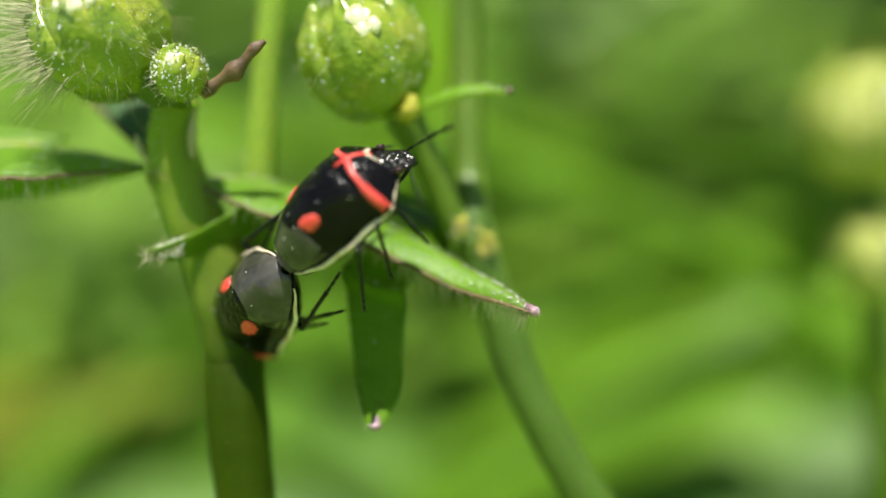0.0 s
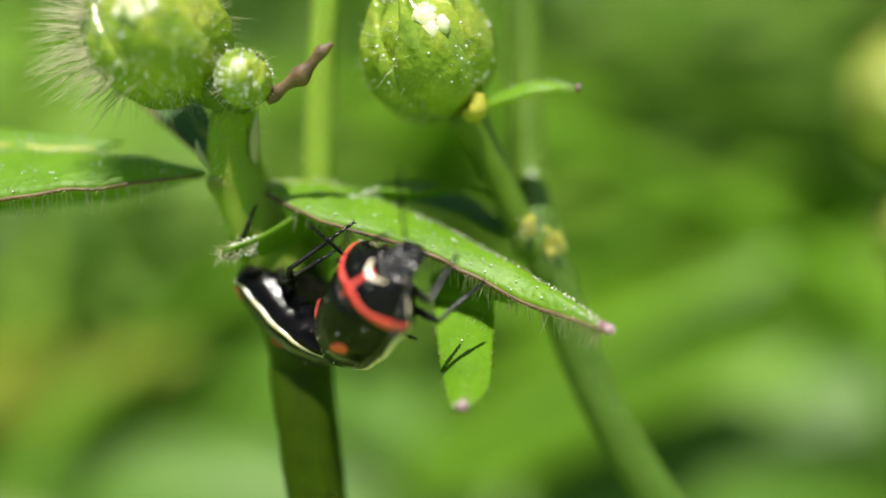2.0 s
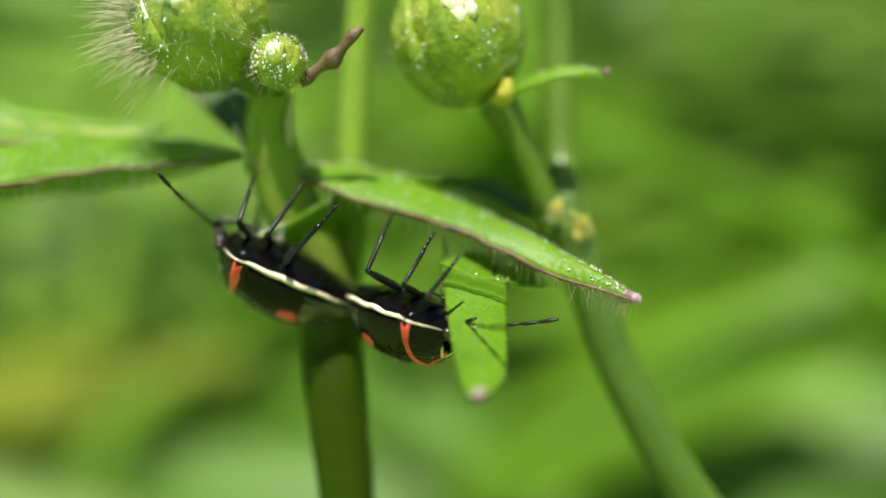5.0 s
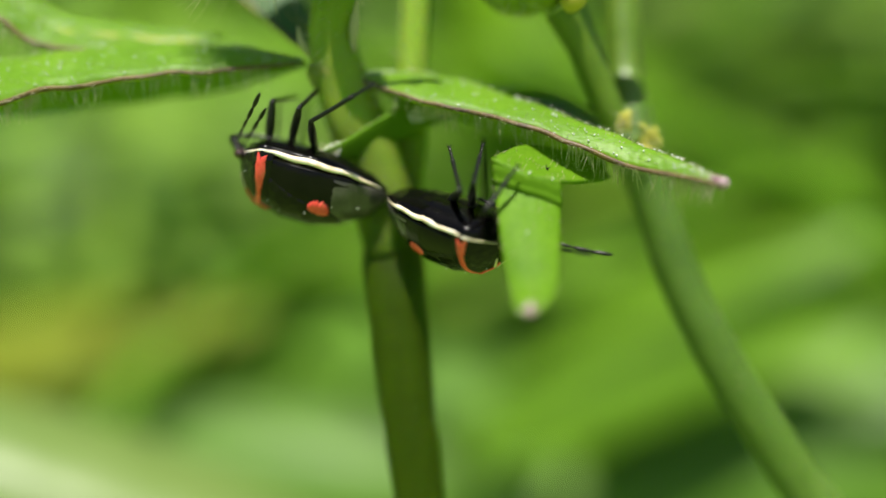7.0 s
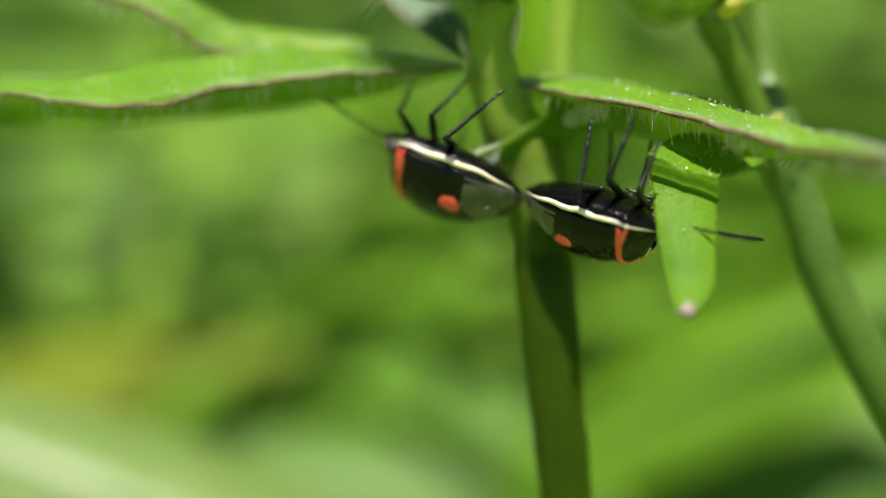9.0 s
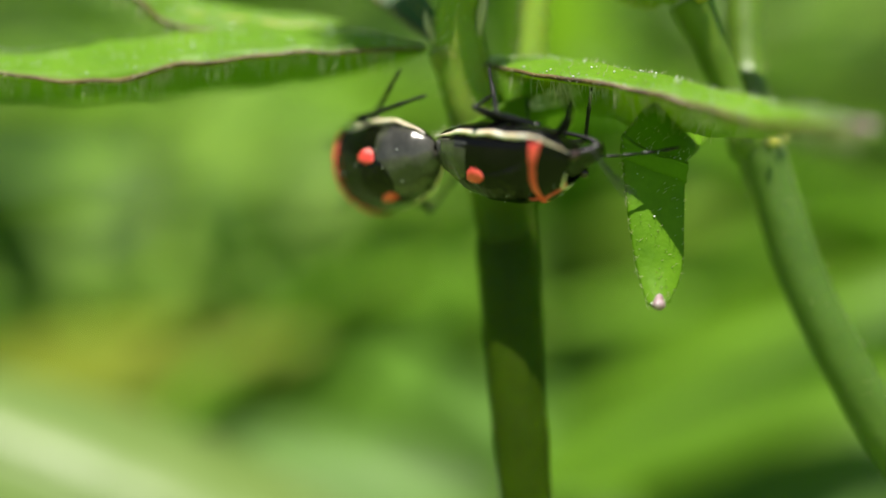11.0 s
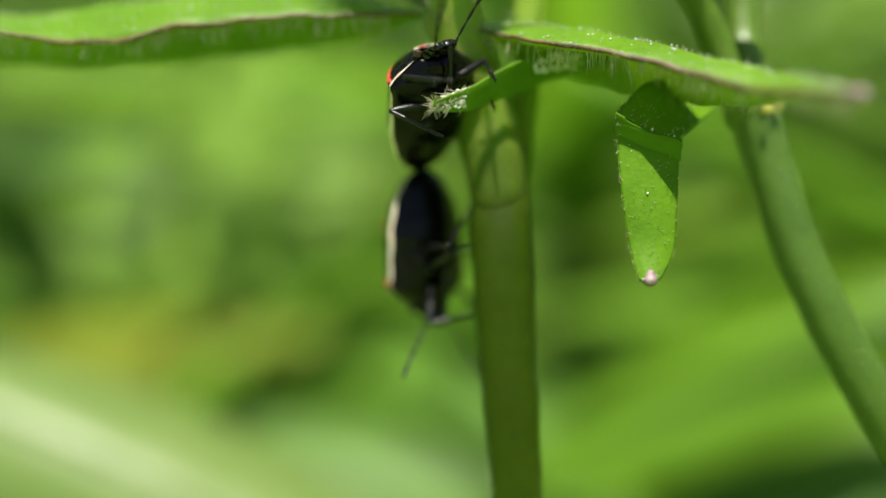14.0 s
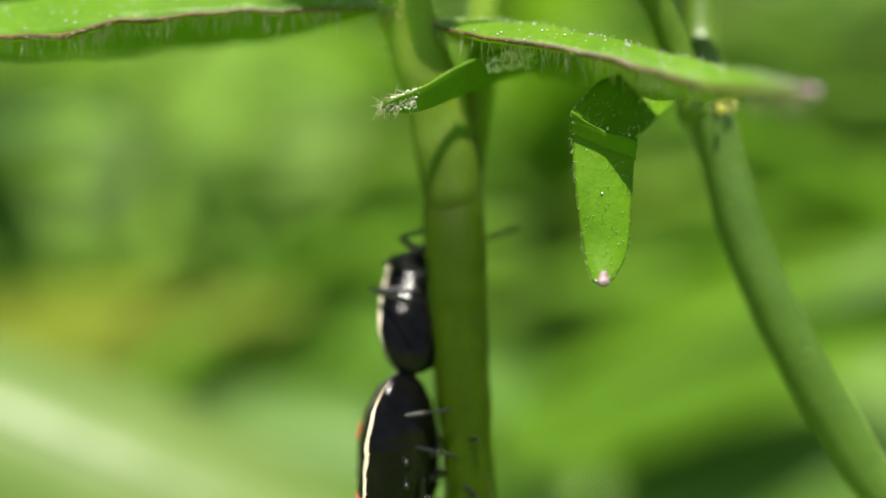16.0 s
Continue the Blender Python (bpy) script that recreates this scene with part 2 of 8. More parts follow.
def slab(f, nu, nv, under):
    """A solid sheet: f(u, v) gives the top, under(p, u, v) the point beneath it."""
    top = [[np.array(f(i / nu, j / nv), float) for j in range(nv + 1)] for i in range(nu + 1)]
    w = nv + 1
    verts = [p for row in top for p in row] + [np.array(under(top[i][j], i / nu, j / nv), float) for i in range(nu + 1) for j in range(w)]
    o = (nu + 1) * w
    faces = []
    for i in range(nu):
        for j in range(nv):
            a, b, c, d = i * w + j, i * w + j + 1, (i + 1) * w + j + 1, (i + 1) * w + j
            faces += [(a, b, c, d), (o + d, o + c, o + b, o + a)]
    for i in range(nu):
        for j in (0, nv):
            a, b = i * w + j, (i + 1) * w + j
            faces.append((a, b, o + b, o + a))
    for j in range(nv):
        for i in (0, nu):
            a, b = i * w + j, i * w + j + 1
            faces.append((a, b, o + b, o + a))
    return verts, faces


def ball(c, rx, ry, rz, nu=20, nv=14, bumpy=0.0, seed=0.0):
    verts, faces = [], []
    for j in range(nv + 1):
        th = math.pi * j / nv
        for i in range(nu):
            ph = 2 * math.pi * i / nu
            d = Vector((math.sin(th) * math.cos(ph), math.sin(th) * math.sin(ph), math.cos(th)))
            k = 1 + bumpy * noise.noise(d * 2.3 + Vector((seed, seed, 0)))
            verts.append((c[0] + rx * d.x * k, c[1] + ry * d.y * k, c[2] + rz * d.z * k))
    for j in range(nv):
        for i in range(nu):
            i2 = (i + 1) % nu
            faces.append((j * nu + i, j * nu + i2, (j + 1) * nu + i2, (j + 1) * nu + i))
    return verts, faces


def joined(pieces):
    verts, faces = [], []
    for v, f in pieces:
        o = len(verts)
        verts += list(v)
        faces += [tuple(o + i for i in q) for q in f]
    return verts, faces


def hair_mesh(roots, radius=0.012):
    """Thin three-sided hairs, bent a little; roots: (place, way, length)."""
    verts, faces = [], []
    for p, d, ln in roots:
        p, d = Vector(p), Vector(d).normalized()
        a = d.orthogonal().normalized()
        b = d.cross(a)
        bend = Vector((random.uniform(-1, 1), random.uniform(-1, 1), random.uniform(-1.4, 0.2))) * ln * 0.16
        o = len(verts)
        for s, q in ((0.0, 1.0), (0.5, 0.75), (1.0, 0.15)):
            m = p + d * ln * s + bend * s * s
            for k in range(3):
                an = 2.094 * k
                verts.append(m + (a * math.cos(an) + b * math.sin(an)) * radius * q)
        for s in (0, 3):
            for k in range(3):
                k2 = (k + 1) % 3
                faces.append((o + s + k, o + s + k2, o + s + 3 + k2, o + s + 3 + k))
        faces.append((o + 6, o + 7, o + 8))
    return verts, faces


def leaf_surface(near, crest, far):
    """A blade arched over its crest, between a near and a far margin."""
    cn, cc, cf = (spline(q, 81) for q in (near, crest, far))

    def f(u, v):
        x = u * 80
        i = min(int(x), 79)
        t = x - i
        n, c, g = (k[i] * (1 - t) + k[i + 1] * t for k in (cn, cc, cf))
        a, b, d = (1 - v) * (1 - 2 * v), 4 * v * (1 - v), v * (2 * v - 1)
        p = a * n + b * (0.82 * c + 0.09 * (n + g)) + d * g
        w = np.linalg.norm(g - n)
        p = p + np.array([0, 0, 1]) * (0.035 * min(w, 4.0) * noise.noise(Vector((p[0] * 0.8, p[1] * 0.8, 3.1))) - 0.02 * w * math.exp(-((v - 0.5) / 0.05) ** 2))
        return p
    return f


def normal_at(f, u, v):
    e = 0.01
    a = f(min(u + e, 1), v) - f(max(u - e, 0), v)
    b = f(u, min(v + e, 1)) - f(u, max(v - e, 0))
    n = np.cross(a, b)
    n = n / (np.linalg.norm(n) + 1e-9)
    return n if n[2] > 0 else -n


def leaf_parts(owner, near, crest, far, o=(0, 0, 0), mat=None, hairs=True, long_hairs=0, tip=True, margin=True, seed=1, label="", specks=6.0):
    rnd = random.Random(seed)
    o = np.array(o, float)
    f0 = leaf_surface(near, crest, far)

    def f(u, v):
        return f0(u, v) - o
    v, q = slab(f, 80, 16, lambda p, u, v: p - normal_at(f, u, v) * 0.16)
    blade = part("leaf", v, q, mat or LEAF, owner, label, tuple(o))
    owner = blade
    if margin:
        edge = [f(0.005 + 0.985 * k / 24, 0.0) + np.array([0, -0.03, 0.0]) for k in range(25)]
        v, q = tube(edge, [0.06, 0.09, 0.10, 0.09, 0.07], 70, 7, 0.5, 0.0, seed)
        part("margin", v, q, BROWN, owner, "brown leaf margin")
    rib = [f(0.02 + 0.93 * k / 20, 0.5) - normal_at(f, 0.02 + 0.93 * k / 20, 0.5) * 0.12 for k in range(21)]
    v, q = tube(rib, [0.16, 0.13, 0.1, 0.06], 40, 8)
    if margin:
        part("midrib", v, q, PALE, owner, "pale midrib")
    if tip:
        e = f(1.0, 0.5)
        back = f(0.93, 0.5)
        v, q = tube([back + (e - back) * 0.35, e, e + (e - back) * 0.25], [0.10, 0.24, 0.10], 14, 10, 0.4)
        part("leaf_tip", v, q, TIP, owner, "dark purple glossy leaf tip")
    if hairs:
        roots = []
        mids = [f(k / 8, 0.5) for k in range(9)]
        area = sum(np.linalg.norm(mids[k + 1] - mids[k]) * np.linalg.norm(f((k + .5) / 8, 1.0) - f((k + .5) / 8, 0.0)) for k in range(8)) * 1.15
        for _ in range(int(min(900, 10 * area))):
            u, s = rnd.random(), rnd.random()
            n = normal_at(f, u, s)
            roots.append((f(u, s), n + np.array([rnd.uniform(-.6, .6), rnd.uniform(-.6, .6), 0.2]), rnd.uniform(0.08, 0.22)))
        for _ in range(int(min(300, 5 * area + 20))):
            u, s = rnd.random(), rnd.choice((0.0, 1.0, 0.0))
            roots.append((f(u, s), np.array([rnd.uniform(-.5, .5), -1 if s == 0 else 1, rnd.uniform(-0.5, 0.3)]), rnd.uniform(0.15, 0.4)))
        for _ in range(long_hairs * 2):
            u, s = rnd.uniform(0.05, 1), rnd.uniform(0.0, 1)
            n = normal_at(f, u, s)
            roots.append((f(u, s) - n * 0.16, -n + np.array([rnd.uniform(-.5, .5), rnd.uniform(-.6, .1), -0.6]), rnd.uniform(0.35, 0.95)))
        if margin:
            fringe = []
            for k in range(int(6 * sum(np.linalg.norm(mids[k + 1] - mids[k]) for k in range(8)))):
                u = rnd.uniform(0.04, 0.97)
                fringe.append((f(u, 0.02) + np.array([0, 0, -0.05]), np.array([rnd.uniform(-.35, .35), rnd.uniform(-.3, .3), -1.0]), rnd.uniform(0.4, 1.05)))
            v, q = hair_mesh(fringe, 0.024)
            part("hair_fringe", v, q, HAIR, owner, "fringe of white hairs", kind="stuff")
        v, q = hair_mesh(roots, 0.011)
        part("hairs", v, q, HAIR, owner, "short white hairs", kind="stuff")
        dots = []
        for _ in range(int(min(560, specks * area))):
            u, s = rnd.random(), rnd.uniform(0.02, 0.9)
            p = f(u, s) + normal_at(f, u, s) * 0.05
            r = rnd.uniform(0.014, 0.046)
            dots.append(ball(p, r, r, r, 6, 4))
        v, q = joined(dots)
        part("gland_dots", v, q, GLAND, owner, "glistening white gland dots", kind="stuff")
    return blade


# ---- ground and distance ----
def ground():
    n = 120
    verts, faces = [], []
    for i in range(n + 1):
        for j in range(n + 1):
            a, b = (i / n * 2 - 1), (j / n * 2 - 1)
            x, y = 40 * a * abs(a) ** 1.5, 40 * b * abs(b) ** 1.5
            verts.append((x * 1000, y * 1000, 1000 * (0.04 * noise.noise(Vector((x, y, 0))) + 0.01 * noise.noise(Vector((x * 8, y * 8, 2))) - 0.30 + 1.5 * min(1.0, max(0.0, (y - 0.45) / 1.6)))))
    for i in range(n):
        for j in range(n):
            faces.append((i * (n + 1) + j, i * (n + 1) + j + 1, (i + 1) * (n + 1) + j + 1, (i + 1) * (n + 1) + j))
    ob = new("ground", mesh_of("ground", verts, faces, SOIL))
    ob.location = BASE
    tagged(ob, "short sunlit meadow grass rising to a bank", "ground", kind="structure")


def blade_piece(base, way, side, length, width, droop, segs=6, fold=0.12):
    """One lanceolate leaf as a folded strip."""
    base, way, side = Vector(base), Vector(way).normalized(), Vector(side).normalized()
    up = side.cross(way).normalized()
    verts, faces = [], []
    for k in range(segs + 1):
        s = k / segs
        c = base + way * length * s + Vector((0, 0, -1)) * droop * length * s * s
        w = width * (math.sin(math.pi * min(1, 0.06 + 0.94 * s)) ** 0.7) * 0.5 + 0.001
        verts += [c - side * w + up * w * fold, c - up * w * fold, c + side * w + up * w * fold]
    for k in range(segs):
        for j in (0, 1):
            a = 3 * k + j
            faces.append((a, a + 1, a + 4, a + 3))
    return verts, faces


def foliage(name, label, mat, count, box, size, seed, upright=0.4, aspect=(0.12, 0.3)):
    """Leaves without number, filling a box (millimetres)."""
    rnd = random.Random(seed)
    pieces = []
    for _ in range(count):
        p = [rnd.uniform(a, b) for a, b in box]
        way = Vector((rnd.uniform(-1, 1), rnd.uniform(-0.7, 0.5), rnd.uniform(-0.3, 1.0) * upright))
        side = way.cross(Vector((rnd.uniform(-.4, .4), rnd.uniform(-.9, 0), 1)))
        ln = rnd.uniform(*size)
        piece = blade_piece(p, way, side, ln, ln * rnd.uniform(*aspect), rnd.uniform(0.0, 0.4))
        if min(q[1] for q in piece[0]) > 95:
            pieces.append(piece)
    v, q = joined(pieces)
    ob = new(name, mesh_of(name, v, q, mat))
    ob.location = BASE
    tagged(ob, label, "foliage", kind="stuff")


def big_leaf(label, mat, base, end, width, side, droop=0.0, group="broad leaves in the blurred meadow"):
    base, end = Vector(base), Vector(end)
    way = end - base
    mid = base
    v, q = blade_piece((0, 0, 0), way, side, way.length, width, droop, 20, 0.15)
    up = Vector(side).normalized().cross(way.normalized()) * 0.35
    n = len(v)
    v2 = [Vector(p) - up for p in v]
    rim = []
    for k in range(20):
        for j in (0, 2):
            a, b = 3 * k + j, 3 * k + 3 + j
            rim.append((a, b, n + b, n + a))
    ob = thing("meadow_leaf", label, "leaf", mid, group)
    blade = part("blade", list(v) + v2, q + [tuple(n + i for i in reversed(f)) for f in q] + rim, mat, ob)
    rib = [Vector(v[3 * k + 1]) - up for k in range(0, 21, 4)]
    v, q = tube(rib, [width * 0.03, width * 0.02, width * 0.006], 20, 6)
    part("midrib", v, q, mat, ob)
    # a stalk down to the soil
    dx = 12 if way.x > 0 else -12
    v, q = tube([(0, 0, 0), (-dx * 0.5, 4, -25), (-dx, 6, -100), (-dx, 6, -(base.z + 300))], [width * 0.03, width * 0.035, width * 0.04, width * 0.05], 24, 6)
    part("stalk", v, q, STEM, ob)
    return ob


def far_stalk(label, pts, radius, mat=None):
    ob = thing("grass_stalk", label, "stalk", pts[0], "blurred stalks in the meadow")
    p = [np.array(q, float) - np.array(pts[0], float) for q in pts]
    v, q = tube(p, [radius, radius * 0.9, radius * 0.8, radius * 0.5], 40, 10)
    st = part("stalk", v, q, mat or GREENS[3], ob)
    c = spline(p, 40)
    for k in (12, 24):
        v, q = ball(c[k], radius * 1.25, radius * 1.25, radius * 0.9, 14, 8)
        part("joint", v, q, mat or GREENS[3], st)


# ---- the two plants ----
def ring_roots(pts, radius, count, length, rnd, skip=0.0):
    c = spline(pts, 60)
    out = []
    for _ in range(count):
        k = rnd.randrange(1, 58)
        t = c[k + 1] - c[k - 1]
        a = np.cross(t, (0.2, 1, 0.1))
        a /= np.linalg.norm(a)
        b = np.cross(t / np.linalg.norm(t), a)
        an = rnd.uniform(0, 6.283)
        d = math.cos(an) * a + math.sin(an) * b
        out.append((c[k] + d * radius * 0.95, d + np.array([0, 0, rnd.uniform(-.5, .5)]), rnd.uniform(*length)))
    return out


def bud(owner, name, c, r, axis, seed, label, hairs=240, hair_len=(0.2, 0.6), sepals=5, mat=None):
    """A round flower bud of overlapping sepals on a core."""
    rnd = random.Random(seed)
    c, ax = Vector(c), Vector(axis).normalized()
    rot = ax.to_track_quat("Z", "Y").to_matrix()
    v, q = ball((0, 0, 0), r * 0.9, r * 0.9, r * 0.96, 28, 18, 0.08, seed)
    core = part(name, v, q, mat or BUD, owner, label, tuple(c))
    for k in range(sepals):
        a0 = 2 * math.pi * k / sepals + 0.3 * rnd.random() + seed
        span = 2.35 * math.pi / sepals

        def f(u, w, a0=a0, span=span, k=k):
            th = math.pi * (0.93 - 0.80 * u)
            wid = span * 0.5 * (1 - 0.75 * max(0, u - 0.35) ** 1.3 / 0.65 ** 1.3)
            ph = a0 + (w - 0.5) * 2 * wid
            rr = r * (0.89 + 0.15 * math.cos((w - 0.5) * math.pi) ** 0.6 + 0.018 * (k % 3) + 0.07 * noise.noise(Vector((u * 3, w * 3, k + seed))) + 0.035 * noise.noise(Vector((u * 11, w * 9, k + seed))))
            if u > 0.85:
                rr *= 1 + 0.5 * (u - 0.85)
            d = Vector((math.sin(th) * math.cos(ph), math.sin(th) * math.sin(ph), math.cos(th))) * rr
            return rot @ d
        v, q = slab(f, 30, 20, lambda p, u, w: np.array(p) * 0.955)
        part("sepal", v, q, mat or BUD, core)
    # pale balls on the front side that paint the glossy bud's highlights
    for dx, dz, e in ((-0.08, 0.36, 0.19), (0.0, 0.20, 0.14), (0.20, 0.30, 0.11), (-0.28, 0.22, 0.07), (0.05, 0.02, 0.06)):
        d = Vector((dx, -1.0, dz)).normalized() * r * 1.0
        v, q = ball((0, 0, 0), e * r, e * r * 0.7, e * r * 1.25, 14, 10, 0.35, seed + dx)
        part("bud_glint", v, q, GLINT, core, "pale yellow painted glint", tuple(d))
    roots = []
    for _ in range(hairs):
        d = Vector((rnd.gauss(0, 1), rnd.gauss(0, 1), rnd.gauss(0, 1))).normalized()
        roots.append((d * r * 1.0, d + Vector((rnd.uniform(-.5, .5), rnd.uniform(-.5, .5), rnd.uniform(-.5, .2))), rnd.uniform(*hair_len)))
    v, q = hair_mesh(roots, 0.010)
    part("hairs", v, q, HAIR, core, "fine white hairs", kind="stuff")
    dots = []
    for _ in range(340):
        d = Vector((rnd.gauss(0, 1), rnd.gauss(0, 1) - 0.6, rnd.gauss(0, 1))).normalized() * r * rnd.uniform(1.0, 1.06)
        e = rnd.uniform(0.012, 0.03) if rnd.random() < 0.75 else rnd.uniform(0.03, 0.065)
        dots.append(ball(d, e, e, e, 6, 4))
    v, q = joined(dots)
    part("gland_dots", v, q, GLAND, core, "glistening gland dots", kind="stuff")
    return core


def front_plant():
    rnd = random.Random(5)
    ob = thing("flowering_plant", "hairy green wildflower stem with lobed leaves and round buds", "plant")
    main = [(9, -10, -300), (6.5, -6, -120), (4.2, -3.2, -40), (2.45, -2.0, -19), (1.85, -1.4, -13), (1.48, -0.7, -8.5), (1.25, 0.75, -5.2), (0.75, 1.5, -3.2)]
    v, q = tube(main, [1.5, 1.3, 1.15, 1.0, 1.1, 1.2, 1.28, 1.1, 0.4], 120, 22, 0.05, 0.02)
    stem = part("stem", v, q, STEM_SHADED, ob)
    v, q = hair_mesh(ring_roots(main[3:], 1.0, 260, (0.12, 0.35), rnd), 0.010)
    part("hairs", v, q, HAIR, stem, "short white stem hairs", kind="stuff")
    up = [(1.5, -1.1, -9.0), (1.35, -0.45, -7.0), (1.0, 0.05, -5.0), (0.6, 0.3, -3.3), (-0.1, 0.2, -1.5), (-0.62, 0.05, 0.1), (-0.75, -0.2, 1.8), (-0.35, -0.6, 3.3)]
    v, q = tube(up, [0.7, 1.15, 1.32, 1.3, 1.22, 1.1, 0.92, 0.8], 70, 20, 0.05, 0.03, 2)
    br = part("branch", v, q, STEM_SHADED, ob, "pale young branch below the buds")
    v, q = hair_mesh(ring_roots(up[2:], 0.95, 420, (0.15, 0.7), rnd), 0.010)
    part("hairs", v, q, HAIR, br, "white branch hairs", kind="stuff")
    side = [(1.55, -0.3, -8.0), (1.75, 0.4, -5.6), (1.98, 0.9, -4.0), (2.25, 1.7, -2.0), (2.3, 2.2, 0.5), (2.55, 2.8, 4.2), (2.95, 3.4, 8.0), (3.6, 4.2, 14), (5.5, 6, 24)]
    v, q = tube(side, [0.8, 0.85, 0.72, 0.66, 0.64, 0.62, 0.6, 0.5, 0.5], 90, 16, 0.04, 0.03, 4)
    br2 = part("branch", v, q, STEM_SHADED, ob, "slim green branch behind")
    v, q = hair_mesh(ring_roots(side[2:7], 0.66, 160, (0.12, 0.4), rnd), 0.010)
    part("hairs", v, q, HAIR, br2, "short white branch hairs", kind="stuff")
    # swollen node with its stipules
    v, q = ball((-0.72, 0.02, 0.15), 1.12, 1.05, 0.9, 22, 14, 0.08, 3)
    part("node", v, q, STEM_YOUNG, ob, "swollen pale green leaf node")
    for pts, rr in ((((0.1, -0.5, 0.9), (0.25, -0.8, 1.9), (0.42, -0.9, 2.9)), (0.12, 0.2, 0.03)), (((-1.5, -0.3, 0.6), (-1.9, -0.5, 1.3), (-2.0, -0.6, 1.9)), (0.12, 0.16, 0.03))):
        v, q = tube(pts, rr, 14, 8, 0.3)
        part("stipule", v, q, HAIR, ob, "small whitish papery stipule")
    left = leaf_parts(ob, [(-2.00, -0.20, 0.50), (-4.95, -1.00, 0.29), (-7.38, -1.50, 0.10), (-9.78, -1.90, -0.18), (-11.64, -2.20, -0.41), (-12.57, -2.40, -0.71), (-14.03, -2.50, -1.06), (-16.92, -2.60, -0.95), (-19.68, -2.70, -0.54), (-23.00, -2.20, -0.80), (-26.00, -0.80, -1.20)],
                      [(-2.01, 0.30, 0.74), (-4.56, 1.00, 1.55), (-6.79, 1.40, 1.94), (-9.52, 1.50, 2.06), (-11.97, 1.40, 1.95), (-13.69, 1.30, 1.68), (-15.98, 1.20, 1.45), (-19.27, 1.10, 0.90), (-21.85, 1.00, 0.74), (-24.00, 0.20, 0.10), (-26.10, -0.70, -1.10)],
                      [(-1.95, 0.40, 0.45), (-4.60, 2.30, -0.05), (-6.90, 2.80, -0.45), (-9.60, 3.00, -0.80), (-11.90, 3.00, -1.00), (-13.60, 3.00, -1.20), (-15.80, 3.00, -1.30), (-19.00, 2.80, -1.40), (-21.60, 2.50, -1.40), (-24.00, 1.00, -1.40), (-26.20, -0.50, -1.20)],
                      (-2.0, 0.0, 0.5), LEAF, True, 420, True, True, 11, "long green hairy leaf with a brown margin")
    lobe = leaf_parts(ob, [(-6.98, 0.90, 1.12), (-9.75, 0.30, 1.14), (-12.70, 0.00, 1.53), (-13.78, -0.10, 2.39), (-15.04, -0.10, 3.07), (-16.84, 0.20, 3.63), (-17.85, 0.50, 4.03)],
                      [(-6.31, 1.50, 1.62), (-9.13, 1.20, 1.86), (-12.09, 1.00, 2.26), (-13.39, 0.85, 3.01), (-14.46, 0.75, 3.60), (-16.11, 0.70, 4.09), (-17.88, 0.65, 4.18)],
                      [(-5.63, 1.90, 1.89), (-8.51, 1.90, 2.34), (-11.49, 1.80, 2.74), (-13.01, 1.60, 3.39), (-13.88, 1.40, 3.89), (-15.39, 1.00, 4.31), (-17.90, 0.60, 4.10)],
                      (-7.0, 1.2, 1.6), LEAF, True, 60, True, True, 12, "side lobe of the green leaf")
    right = leaf_parts(ob, [(-0.08, -0.04, -0.04), (1.97, -1.90, -0.81), (3.99, -2.90, -1.36), (5.94, -3.60, -1.89), (7.71, -4.60, -2.59), (9.27, -5.80, -3.27), (10.74, -7.20, -3.59), (11.73, -8.10, -3.79)],
                       [(-0.08, 0.20, 0.09), (2.14, 0.60, 0.37), (4.41, 0.20, 0.05), (6.42, -1.20, -0.70), (8.19, -2.80, -1.46), (9.66, -4.60, -2.27), (10.93, -6.70, -2.99), (11.74, -8.00, -3.72)],
                       [(-0.09, 0.30, -0.06), (2.23, 2.00, -0.98), (4.65, 1.80, -1.91), (6.84, 0.60, -2.75), (8.69, -1.20, -3.31), (10.20, -3.20, -3.56), (11.26, -6.00, -3.63), (11.79, -7.90, -3.76)],
                       (0, 0, 0), LEAF, True, 260, True, True, 13, "green lance-shaped hairy leaf with a dark tip")
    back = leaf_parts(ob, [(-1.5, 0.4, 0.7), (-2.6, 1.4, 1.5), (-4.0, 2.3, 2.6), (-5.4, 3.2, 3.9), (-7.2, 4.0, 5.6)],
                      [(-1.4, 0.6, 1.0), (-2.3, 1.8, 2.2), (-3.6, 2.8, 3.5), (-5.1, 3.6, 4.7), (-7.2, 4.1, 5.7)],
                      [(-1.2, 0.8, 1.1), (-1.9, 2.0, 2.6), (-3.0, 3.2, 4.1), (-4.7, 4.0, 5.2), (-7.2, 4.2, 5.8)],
                      (-1.4, 0.6, 0.9), LEAF_DARK, False, 0, False, True, 14, "leaf behind the stem, coloured dark green for shade")
    bud(ob, "bud", (-2.9, -1.0, 5.7), 2.5, (-0.5, -0.2, 0.9), 1, "large round yellow-green hairy flower bud", 420, (0.4, 1.3))
    bud(ob, "bud", (0.25, -2.1, 4.05), 1.0, (0.5, -0.5, 0.8), 2, "small round pale green bud", 120, (0.2, 0.6), 4)
    v, q = tube([(-0.4, -0.5, 3.0), (-0.8, -0.8, 3.6), (-1.6, -0.9, 4.2)], [0.7, 0.8, 0.9], 16, 14)
    part("pedicel", v, q, STEM, ob)
    v, q = tube([(-0.3, -0.6, 3.0), (0.0, -1.4, 3.3), (0.2, -1.9, 3.6)], [0.45, 0.4, 0.4], 16, 12)
    part("pedicel", v, q, STEM, ob)
    # feathery long hairs on the far side of the large bud
    roots = []
